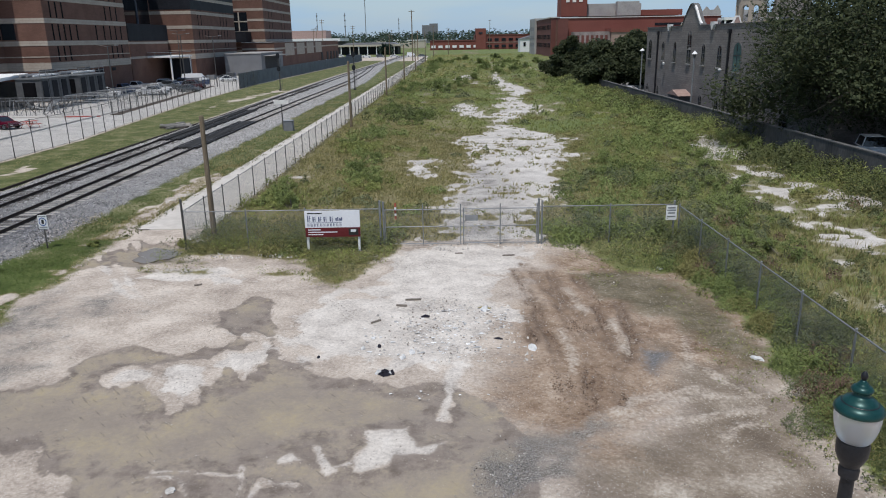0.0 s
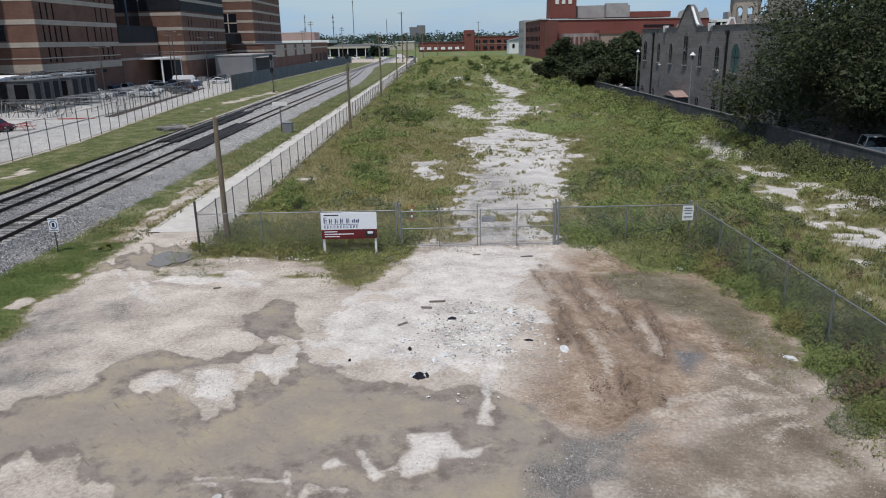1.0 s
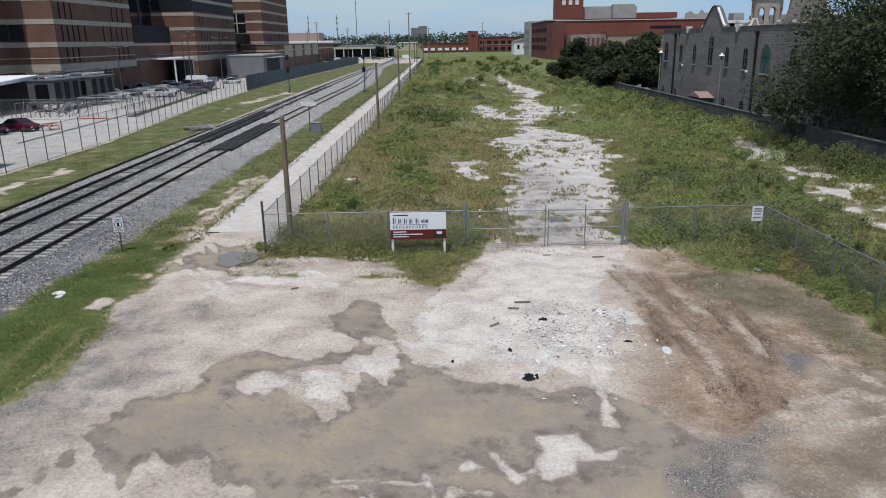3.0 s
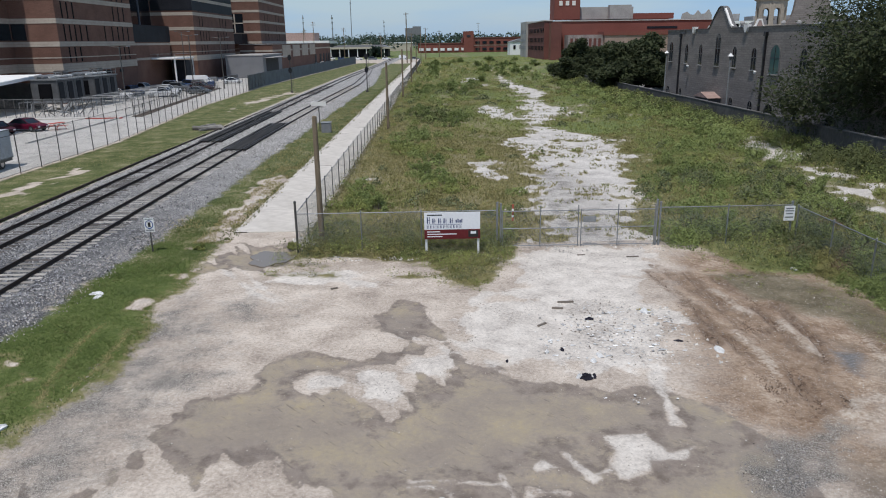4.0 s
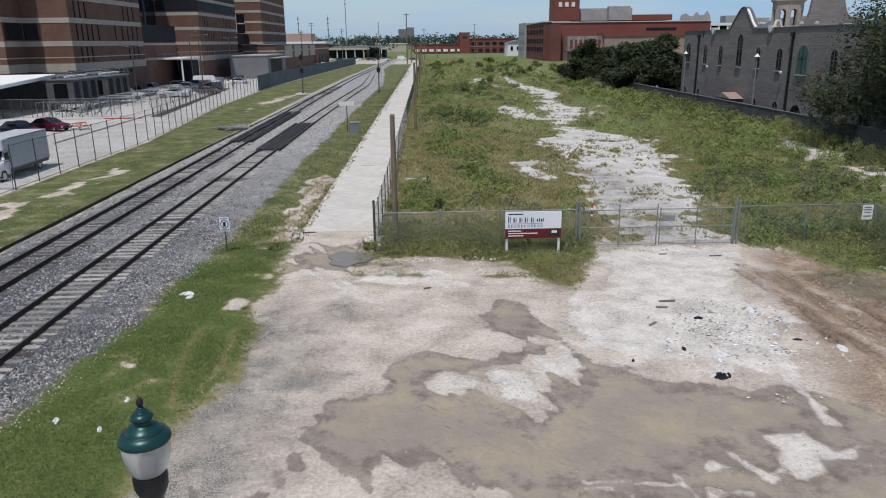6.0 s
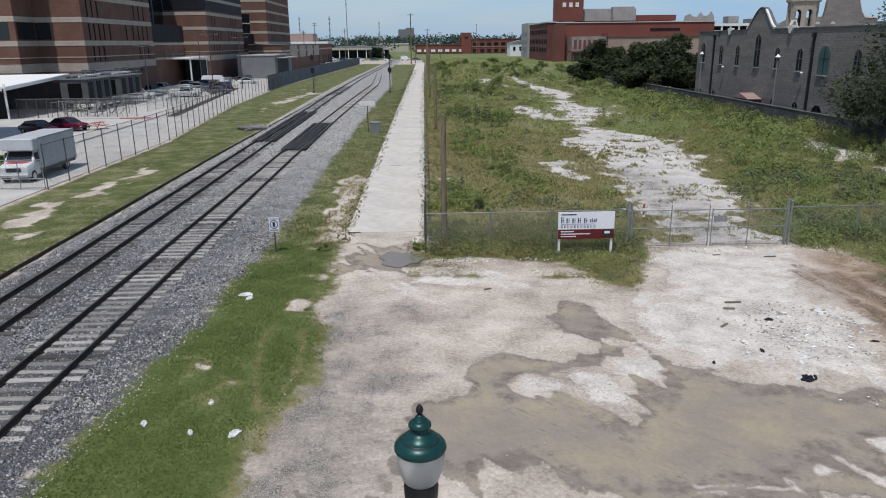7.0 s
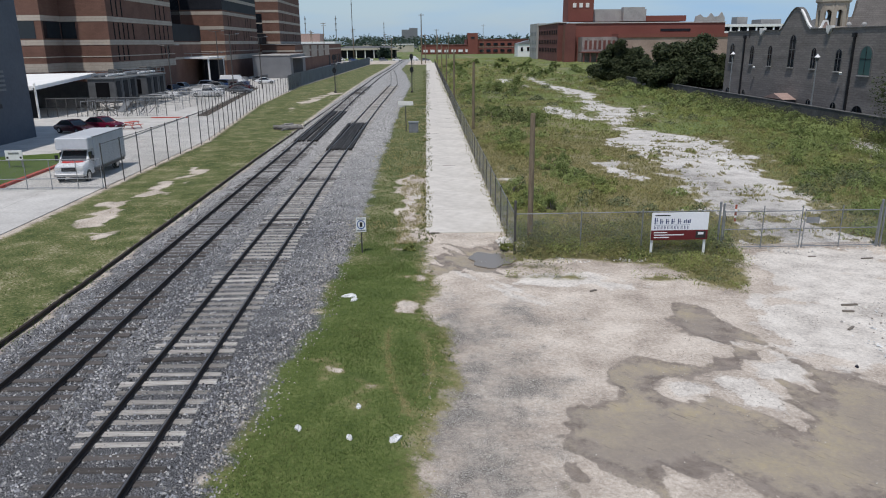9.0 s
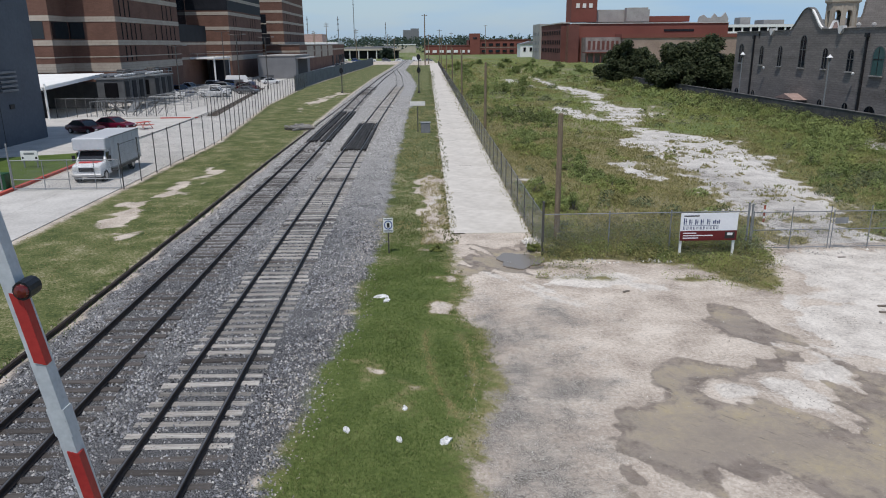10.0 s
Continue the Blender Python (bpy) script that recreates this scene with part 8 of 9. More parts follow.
plants("lawn_grass", blades(x, y, 0.05 + 0.13 * pr.uniform(0, 1, len(x)), 0.022, "grass", "lawn_grass", per=5, lean=0.9), "grass creeping over the disused rail")
for side in (-1.95, 1.95):
    x, y = sprinkle(14000, -17.0, -8.0, 34.5, 250, lambda x, y, side=side: np.abs(x - road_mid(y) - side) < (0.5 + 0.005 * y) * fbm(x * 0.7, y * 0.35, 68), 1.3)
    plants("road_grass", blades(x, y, 0.05 + 0.13 * pr.uniform(0, 1, len(x)), 0.03, "grass_pale" if side < 0 else "weed", "road_grass", 0.03, 0.9, 6), "ragged grass growing over the road edge")
x, y = sprinkle(5200, -18.0, -15.6, 34, 56, lambda x, y: (fbm(x * 0.8, y * 0.5, 69) > 0.44) & (np.abs(x + 16.7) < 0.9), 1.2)
plants("straw_grass", blades(x, y, 0.04 + 0.1 * pr.uniform(0, 1, len(x)), 0.02, "dry_grass", "straw_grass", per=5, lean=1.2), "flattened dry straw beside the road")
# the overgrown lot
def lot_kind(x, y):
    return fbm(x * 0.12, y * 0.08, 71) - 0.11 * np.clip((x - 7) / 8, 0, 1) - 0.2 * np.clip((y - 62) / 60, 0, 1)


def lot_keep(lo, hi, slack=0.25, edge=-1.1):
    def keep(x, y):
        k = lot_kind(x, y)
        return (fields(x, y)["lot"] + pr.uniform(edge, slack, len(x)) > 0) & (k >= lo) & (k < hi)
    return keep


for name, mat, lo, hi, tall, label in (("olive_weeds", "weed", 0.0, 1.0, 0.17, "knee high olive weeds over the vacant lot"), ("straw_weeds", "dry_grass", 0.40, 1.0, 0.16, "dry brown grass in the vacant lot"), ("green_weeds", "weed_bright", 0.0, 0.45, 0.22, "fresh green weeds in the vacant lot")):
    dens = 0.75 if mat == "weed" else 0.6 if mat == "dry_grass" else 0.45
    x, y = sprinkle(int(38000 * dens), -12.5, 26.4, 32.6, 72, lot_keep(lo, hi), 1.2)
    plants(name, blades(x, y, tall * (0.35 + 1.3 * fbm(x * 0.5, y * 0.5, 72)), 0.04, mat, name, per=5, lean=0.8), label, "weeds")
    x, y = sprinkle(int(30000 * dens), -12.5, 26.4, 32.6, 72, lot_keep(lo, hi), 1.2)
    plants(name, cover(x, y, 0.03 + 0.17 * fbm(x * 0.5, y * 0.5, 72), 0.045, mat, name), label, "weeds")
    x, y = sprinkle(int(26000 * dens), -12.5, 26.4, 72, 170, lot_keep(0.3 if mat == "weed" else lo, hi), 1.1)
    plants(name, blades(x, y, tall * (0.5 + 1.1 * fbm(x * 0.4, y * 0.4, 73)), 0.08, mat, name, per=4, lean=0.8), label, "weeds")
    x, y = sprinkle(int(45000 * dens), -12.5, 26.4, 72, 170, lot_keep(0.3 if mat == "weed" else lo, hi), 1.1)
    plants(name, cover(x, y, 0.05 + 0.2 * fbm(x * 0.4, y * 0.4, 73), 0.09, mat, name), label, "weeds")
    x, y = sprinkle(int(60000 * dens), -12.5, 60.0, 170, 430, lambda x, y: (x > fence_x(y)) & (fields(np.minimum(x, 26), y)["lot"] > 0) & (lot_kind(x, y) >= (0.26 if mat == "weed" else lo)) & (lot_kind(x, y) < hi))
    plants(name, cover(x, y, tall * (0.9 + 1.6 * fbm(x * 0.3, y * 0.3, 74)), 0.22, mat, name), label, "weeds")
    x, y = sprinkle(3600, -2, 14, 33, 110, lambda x, y: (fields(x, y)["bare"] > -0.2) & (fbm(x * 0.55, y * 0.8, 75) > 0.6) & (lot_kind(x, y) >= lo))
    plants(name, blades(x, y, 0.08 + 0.16 * pr.uniform(0, 1, len(x)), 0.035, mat, name, per=7, lean=0.9), "weed tufts on the bare gravel path", "weeds")
# rank growth along the fences
def side_growth(x, y):
    return np.minimum(inside(VERGE_RIGHT, x, y), 2.8 - np.maximum(x - 10.75, 0) * 0.75) + 2.2 * (fbm(x * 0.45, y * 0.45, 81) - 0.5)


for mat, lo, hi, n, tall, size, seed, label in (("weed", 0.0, 0.5, 1700, 0.5, 0.04, 82, "olive weeds along the side fence"), ("weed_dark", 0.0, 0.56, 2000, 0.55, 0.04, 84, "dark green weeds along the side fence"), ("weed_bright", 0.48, 1.0, 2600, 0.55, 0.045, 83, "bright green weeds along the side fence"), ("weed_pale", 0.0, 0.5, 2200, 0.75, 0.035, 85, "grey green weeds along the side fence"), ("dry_grass", 0.0, 0.45, 1800, 0.4, 0.03, 86, "dry brown stalks along the side fence")):
    def keep(x, y, lo=lo, hi=hi, seed=seed):
        k = fbm(x * 0.55, y * 0.55, seed)
        return (side_growth(x, y) > pr.uniform(0.0, 1.5, len(x))) & (k >= lo) & (k < hi) & (np.abs(x - 10.75) > 0.06)
    x, y = sprinkle(n * 2, 4.5, 17.0, 10, 34.0, keep)
    depth = np.clip((side_growth(x, y) - 0.2) / 2.0, 0.12, 1.0)
    plants("fence_weeds", thicket(x, y, tall * depth * (0.4 + 1.2 * fbm(x * 0.9, y * 0.9, seed + 9)), size, mat, "fence_weeds", 8), label, "weeds")
# bushy clumps on both sides of the side fence, tallest at the wire
for mat, n, seed, tall, label in (("weed_dark", 30, 181, 1.15, "dark bushy weeds growing through the side fence"), ("bush_dark", 26, 182, 1.0, "dark green leafy clumps along the side fence"), ("bush", 24, 183, 0.7, "fresh green leafy clumps along the side fence"), ("weed_pale", 40, 184, 1.0, "grey green bushy weeds along the side fence"), ("weed", 60, 185, 0.6, "olive clumps along the side fence"), ("weed_red", 12, 186, 0.8, "reddish brown seeding weeds by the fence")):
    x, y = sprinkle(n * 6, 8.6, 15.0, 10.5, 33.0, lambda x, y, seed=seed: (side_growth(x, y) > 0.5) & (np.abs(x - 10.75) < pr.uniform(0.2, 4.2, len(x))) & (fbm(x * 0.5, y * 0.35, seed) > 0.47))
    x, y = x[:n], y[:n]
    wire = np.clip(1.25 - np.abs(x - 10.75) / 3.2, 0.35, 1.0)
    r = pr.uniform(0.32, 0.75, len(x)) * (0.6 + 0.4 * wire)
    plants("fence_bushes", mounds(x, y, r, tall * wire * pr.uniform(0.6, 1.2, len(x)), mat, "fence_bushes", 0.5, 0.75), label, "weeds")
for mat, n, tall, size, seed, label in (("weed", 1700, 0.6, 0.035, 91, "olive weeds along the front fence"), ("weed_pale", 1500, 0.85, 0.03, 92, "grey green weeds along the front fence"), ("weed_bright", 1900, 0.5, 0.04, 93, "bright green weeds below the sign board"), ("dry_grass", 900, 0.35, 0.03, 94, "dry stalks along the front fence"), ("weed_dark", 500, 0.7, 0.04, 98, "dark weeds along the front fence")):
    x, y = sprinkle(n * 3, -13.0, -1.3, 26.5, 35.5, lambda x, y, seed=seed: (front_growth(x, y) + 1.6 * (fbm(x * 0.7, y * 0.7, seed) - 0.5) > pr.uniform(0.0, 0.9, len(x))) & (fbm(x * 0.8, y * 0.8, seed + 3) > 0.44) & (np.abs(y - 32.2) > 0.06))
    low = np.where((np.abs(x + 5.1) < 1.7) & (y < 31.9), 0.35, 1.0) * np.clip((y - 27.0) / 3.5, 0.3, 1.0)
    plants("fence_weeds", thicket(x, y, tall * low * (0.4 + 1.2 * fbm(x * 0.9, y * 0.9, seed + 9)), size, mat, "fence_weeds", 8), label, "weeds")
for mat, n, seed, tall, label in (("weed_pale", 16, 191, 0.6, "grey green bushy weeds at the front fence"), ("bush", 7, 192, 0.45, "fresh leafy clumps at the front fence"), ("weed_dark", 5, 193, 0.6, "dark leafy clumps at the front fence"), ("weed", 16, 194, 0.45, "olive clumps at the front fence")):
    x, y = sprinkle(n * 8, -12.0, -1.5, 29.8, 34.5, lambda x, y, seed=seed: (inside(VERGE_FRONT, x, y) > 0.35) & (np.abs(y - 32.3) < pr.uniform(0.3, 2.4, len(x))) & ((np.abs(x + 5.1) > 1.5) | (y > 32.5)) & (fbm(x * 0.6, y * 0.6, seed) > 0.45))
    x, y = x[:n], y[:n]
    plants("fence_bushes", mounds(x, y, pr.uniform(0.3, 0.65, len(x)), tall * pr.uniform(0.5, 1.2, len(x)), mat, "fence_bushes", 0.5, 0.9), label, "weeds")
x, y = sprinkle(40, 4.4, 10.4, 31.0, 34.5, lambda x, y: (inside(VERGE_RIGHT, x, y) > 0.2) & (fbm(x * 0.6, y * 0.6, 88) > 0.52))
plants("fence_bushes", mounds(x, y, pr.uniform(0.35, 0.8, len(x)), pr.uniform(0.4, 1.0, len(x)), "bush", "fence_bushes", 0.7), "bright green leafy clumps by the gate", "weeds")
for mat, n, tall, label in (("weed", 5200, 0.22, "thin olive weeds over rough ground"), ("weed_bright", 2200, 0.3, "green weeds over rough ground"), ("dry_grass", 2600, 0.3, "dry stalks over rough ground")):
    x, y = sprinkle(n, 12.0, 26.0, 15, 36, lambda x, y: fields(x, y)["bare"] < pr.uniform(-0.8, 0.3, len(x)))
    plants("rough_weeds", blades(x, y, tall * (0.5 + pr.uniform(0, 1, len(x))), 0.03, mat, "rough_weeds", per=7, lean=0.8), label, "weeds")
for mat, n, label in (("weed_dark", 46, "dark clumps over rough ground"), ("weed_pale", 40, "grey green clumps over rough ground"), ("weed_red", 18, "reddish seeding clumps over rough ground")):
    x, y = sprinkle(n * 3, 12.5, 25.5, 18, 50, lambda x, y: fields(x, y)["bare"] < -0.5)
    x, y = x[:n], y[:n]
    plants("rough_clumps", mounds(x, y, pr.uniform(0.25, 0.6, len(x)), pr.uniform(0.25, 0.7, len(x)), mat, "rough_clumps", 0.5, 1.1), label, "weeds")
x, y = sprinkle(1500, -13, -10, 34, 330, lambda x, y: np.abs(x - fence_x(y) - 0.4) < 0.55)
plants("fence_weeds", thicket(x, y, 0.25 + 0.4 * fbm(x, y, 89), 0.06, "weed", "fence_weeds", 9), "weeds at the foot of the road fence", "weeds")
THICK = [(4.6, 33.0), (4.9, 36.0), (7.0, 44.0), (9.0, 50.0), (13.0, 52.0), (18.0, 47.0), (17.5, 40.0), (15.5, 33.0), (13.0, 28.0), (11.0, 27.0), (11.0, 33.0)]
for mat, n, tall, lo, seed, label in (("bush", 650, 0.6, 0.56, 121, "fresh leafy growth inside the fence corner"), ("bush_dark", 420, 0.7, 0.56, 122, "dark leafy growth inside the fence corner"), ("weed_pale", 900, 0.9, 0.5, 123, "tall grey green stalks inside the fence corner")):
    x, y = sprinkle(n * 2, 4.5, 18.0, 27, 52, lambda x, y, seed=seed, lo=lo: (inside(THICK, x, y) + 3.0 * (fbm(x * 0.5, y * 0.4, 120) - 0.5) > 0) & (fbm(x * 0.55, y * 0.4, seed) > lo) & (np.abs(x - 10.75) + np.maximum(0, y - 32.1) * 9 > 0.1))
    plants("lot_bushes", thicket(x, y, tall * (0.3 + 1.2 * fbm(x * 0.7, y * 0.6, seed + 5)), 0.05, mat, "lot_bushes", 7), label, "weeds")
    x, y = sprinkle(900, 4.8, 18.0, 28, 52, lambda x, y, seed=seed: (inside(THICK, x, y) > 0.2) & (fbm(x * 0.4, y * 0.3, seed) > 0.5) & (np.abs(x - 10.75) + np.maximum(0, y - 32.1) * 9 > 0.4))
    x, y = x[:13], y[:13]
    plants("lot_bushes", mounds(x, y, pr.uniform(0.4, 1.0, len(x)), tall * pr.uniform(0.7, 1.5, len(x)), mat, "lot_bushes", 0.65, 1.1), label, "weeds")
for mat, n, tall in (("weed_bright", 340, 0.16), ("weed", 420, 0.2), ("weed_dark", 160, 0.22)):
    x, y = sprinkle(n, 4.8, 9.6, 14, 31, lambda x, y: inside(VERGE_RIGHT, x, y) + 1.6 + 2.4 * (fbm(x * 0.9, y * 0.9, 131) - 0.5) > pr.uniform(0, 1.6, len(x)))
    plants("verge_tufts", thicket(x, y, 0.5 * tall * (0.4 + pr.uniform(0, 1, len(x))), 0.028, mat, "verge_tufts", 12), "scattered weed tufts on damp soil", "weeds")
# leafy clumps through the lot, thicker on the side towards the boundary wall
def green_side(x, y):
    return np.clip((x - 8) / 10, 0, 1) + np.clip((-2 - x) / 8, 0, 0.75) * np.clip((y - 38) / 20, 0.3, 1)


for mat, n, tall, seed, label in (("bush", 52, 0.8, 95, "fresh green leafy clumps in the vacant lot"), ("bush_dark", 36, 0.85, 96, "dark leafy clumps in the vacant lot"), ("weed_pale", 60, 0.6, 97, "pale feathery clumps in the vacant lot"), ("weed_bright", 80, 0.5, 99, "bright green clumps in the vacant lot"), ("weed", 110, 0.35, 100, "olive clumps in the vacant lot")):
    for y0, y1, share in ((33, 75, 0.6), (75, 150, 0.9 if mat != "bush_dark" else 0.4), (150, 320, 0.8 if mat != "weed_pale" else 0.3)):
        x, y = sprinkle(n * 9, -11.6, 26.0, y0, y1, lambda x, y, seed=seed: (fields(x, y)["lot"] > 0.4) & (fbm(x * 0.16, y * 0.12, seed, 5) + 0.20 * green_side(x, y) > pr.uniform(0.52, 0.72, len(x))))
        x, y = x[:int(n * share)], y[:int(n * share)]
        grow = (0.4 + 1.1 * fbm(x * 0.3, y * 0.3, seed + 5)) * (1 + 0.6 * np.clip((y - 70) / 100, 0, 1))
        plants("lot_bushes", mounds(x, y, pr.uniform(0.3, 0.9, len(x)) * grow, tall * pr.uniform(0.5, 1.2, len(x)) * grow, mat, "lot_bushes", 0.55, 1.15), label, "weeds")
# green patches among the dry grass near the road fence
for cx, cy, wide, n, tall, mat in ((-10.1, 42.3, 1.1, 26, 0.85, "weed_bright"), (-5.6, 50.0, 1.5, 30, 0.55, "bush"), (-4.6, 46.0, 1.2, 18, 0.5, "weed_bright"), (-7.6, 63.0, 2.0, 46, 0.8, "weed_bright"), (-6.4, 72.0, 1.8, 26, 0.9, "bush"), (-5.6, 90.0, 2.6, 30, 1.5, "weed_dark"), (-3.0, 88.0, 1.6, 16, 1.6, "bush_dark"), (16.8, 62.0, 2.6, 30, 1.0, "bush"), (21.5, 78.0, 2.6, 36, 1.1, "bush"), (18.0, 92.0, 4.0, 30, 1.0, "weed_bright"), (13.8, 47.0, 2.0, 20, 0.7, "bush_dark")):
    x, y = pr.normal(cx, wide * 0.55, n), pr.normal(cy, wide * 0.9, n)
    plants("lot_bushes", mounds(x, y, pr.uniform(0.25, 0.6, n), tall * pr.uniform(0.4, 1.1, n), mat, "lot_bushes", 0.5, 1.15), "patch of green leafy weeds in the dry grass", "weeds")
# the rank growth in the shade along the boundary wall
x, y = sprinkle(70, 22.5, 26.0, 27, 56, lambda x, y: (fields(x, y)["bare"] < -0.1) & (x > 23.2 + pr.uniform(-0.6, 1.0, len(x))))
plants("wall_bushes", mounds(x, y, pr.uniform(0.6, 1.3, len(x)), pr.uniform(0.8, 1.9, len(x)), "weed_dark", "wall_bushes", 0.7, 1.6), "dark bushes crowding the boundary wall under the oak", "weeds")
x, y = sprinkle(110, 21.0, 26.1, 60, 150, lambda x, y: fields(x, y)["bare"] < -0.2)
plants("wall_bushes", mounds(x, y, pr.uniform(0.7, 1.6, len(x)), pr.uniform(0.7, 1.5, len(x)), "bush", "wall_bushes", 0.6, 1.5), "bright green bushes along the boundary wall", "weeds")


for mat, n, tall, lo, seed, label in (("weed_bright", 2300, 1.5, 0.44, 301, "tall fresh green weeds along the boundary wall"), ("weed_dark", 4000, 1.6, 0.42, 302, "tall dark weeds along the boundary wall"), ("weed", 1600, 1.2, 0.45, 303, "tall olive weeds along the boundary wall")):
    for y0, y1, sz in ((36, 90, 0.06), (90, 170, 0.11)):
        x, y = sprinkle(n * 2, 20.5, 26.3, y0, y1, lambda x, y, seed=seed, lo=lo: (fbm(x * 0.3, y * 0.16, seed) > lo) & (x > 26.3 - 5.8 * pr.uniform(0, 1, len(x)) ** 1.5))
        plants("wall_weeds", thicket(x, y, tall * (0.35 + 1.1 * fbm(x * 0.5, y * 0.4, seed + 5)) * np.clip((x - 19.5) / 5, 0.3, 1), sz, mat, "wall_weeds", 10), label, "weeds")


def leaf_cloud(centres, radii, n, size, seed, squash=0.8, hollow=0.55):
    """Many small leaves spread through lumpy clumps, denser towards the outside, with gaps between the clumps."""
    r = np.random.RandomState(seed)
    c, rad = np.array(centres, float), np.array(radii, float)
    pick = r.choice(len(c), n, p=rad ** 2 / (rad ** 2).sum())
    d = r.normal(size=(n, 3))
    d /= np.linalg.norm(d, axis=1)[:, None]
    d[:, 2] *= squash
    q = c[pick] + d * (rad[pick] * (hollow + (1 - hollow) * r.uniform(0, 1, n) ** 0.6) * r.uniform(0.85, 1.12, n))[:, None]
    u, w = r.normal(size=(n, 3)), r.normal(size=(n, 3))
    u[:, 2] *= 0.6
    u /= np.linalg.norm(u, axis=1)[:, None]
    w = np.cross(u, w)
    w /= np.linalg.norm(w, axis=1)[:, None]
    s = (size * r.uniform(0.6, 1.4, n))[:, None]
    v = np.stack([q - u * s, q - w * s * 0.45, q + u * s, q + w * s * 0.45], 1)
    return v.reshape(-1, 3), np.arange(n * 4).reshape(-1, 4)


def clumps(seed, spread, height, n, r0, r1, low=0.35):
    """Places of the leaf clumps of one crown."""
    r = random.Random(seed)
    out = []
    while len(out) < n:
        a, q, z = r.uniform(0, 6.283), math.sqrt(r.random()), r.random()
        top = 1 - 0.75 * q ** 2.2
        if z > top:
            continue
        out.append((spread * q * math.cos(a) * r.uniform(0.85, 1.12), spread * q * math.sin(a) * r.uniform(0.85, 1.12), height * (low + (1 - low) * z), r.uniform(r0, r1)))
    return out


def tree(name, x, y, height, spread, n_clumps, leaves, size, seed, leaf="oak", label="", low=0.3, trunk=0.35, group="trees", bare_side=None):
    t = thing(name, (x, y, 0), label=label, category="tree", group=group)
    cl = clumps(seed, spread, height - 1.0, n_clumps, height * 0.10, height * 0.19, low)
    if bare_side:
        # one flank lacks its low foliage and shows the limbs
        cl = [c for c in cl if c[2] > height * 0.27 or c[0] * bare_side[0] + c[1] * bare_side[1] < 2.5 or c[0] < bare_side[2]]
    r = random.Random(seed + 1)
    s = Shape()
    top = Vector((r.uniform(-0.4, 0.4), r.uniform(-0.4, 0.4), height * 0.34))
    s.loft([[(top.x * k + rr * math.cos(i * 0.785), top.y * k + rr * math.sin(i * 0.785), top.z * k) for i in range(8)] for k, rr in ((-0.03, trunk * 1.4), (0.15, trunk), (0.6, trunk * 0.8), (1.0, trunk * 0.65))])
    part("trunk", s, "bark", t)
    limbs = Shape()
    for cx, cy, cz, cr in cl[:max(8, n_clumps // 3)]:
        end = Vector((cx, cy, cz))
        mid = top.lerp(end, 0.5) + Vector((r.uniform(-0.5, 0.5), r.uniform(-0.5, 0.5), r.uniform(-0.2, 0.7)))
        limbs.rod(top * r.uniform(0.7, 1.0), mid, trunk * 0.34, 5, trunk * 0.2).rod(mid, end, trunk * 0.2, 5, trunk * 0.05)
    part("limb", limbs, "bark", t)
    v, f = leaf_cloud([c[:3] for c in cl], [c[3] for c in cl], leaves, size, seed)
    # the inner mass of larger leaves, added to block light through the crown
    v2, f2 = leaf_cloud([c[:3] for c in cl], [c[3] * 0.75 for c in cl], leaves // 8, size * 2.6, seed + 7, 0.8, 0.05)
    part("crown", soup("crown", np.concatenate([v, v2]), np.concatenate([f, f2 + len(v)]), leaf), leaf, t)
    return t


tree("oak_tree", 34.8, 57.0, 18.0, 11.3, 240, 165000, 0.105, 101, "oak", "large dark live oak hanging over the boundary wall", 0.17, 0.55, bare_side=(-0.42, -0.91, -6.0))
tree("oak_tree", 38.5, 38.0, 13.0, 8.5, 80, 20000, 0.2, 102, "oak", "dark live oak behind the boundary wall", 0.18, 0.45)
tree("oak_tree", 30.5, 128.0, 10.5, 7.6, 90, 40000, 0.24, 103, "oak", "dark rounded oak beside the grey building", 0.2, 0.4)
tree("oak_tree", 28.5, 160.0, 10.0, 7.0, 60, 30000, 0.26, 104, "oak", "dark oak at the lot edge", 0.18, 0.35)
tree("oak_tree", 33.5, 178.0, 9.5, 6.5, 40, 11000, 0.36, 105, "oak_light", "oak beside the far car park", 0.12, 0.35)
tree("oak_tree", 36.0, 146.0, 9.0, 6.0, 40, 11000, 0.32, 106, "oak", "dark oak behind the car park", 0.15, 0.35)
for x, y, h, sp, sd in ((-36.5, 455, 7, 4, 111), (38, 655, 14, 9, 113), (60, 660, 13, 9, 114)):
    tree("street_tree", x, y, h, sp, 26, 3500, 0.8, sd, "haze_tree", "far green tree on the skyline", 0.15, 0.4, "far trees")


def shrub(x, y, h, spread, seed, leaf, label):
    t = thing("shrub", (x, y, 0), label=label, category="shrub", group="wild shrubs")
    cl = clumps(seed, spread, h * 0.85, 12, h * 0.16, h * 0.26, 0.15)
    stems = Shape()
    for c in cl:
        stems.rod((c[0] * 0.15, c[1] * 0.15, -0.05), c[:3], 0.018, 4, 0.008)
    part("stem", stems, "bark", t)
    far = max(1.0, y / 60)
    v, f = leaf_cloud([c[:3] for c in cl], [c[3] for c in cl], int(1700 / far ** 0.5), 0.05 * far, seed, 0.9, 0.3)
    part("foliage", soup("foliage", v, f, leaf), leaf, t)


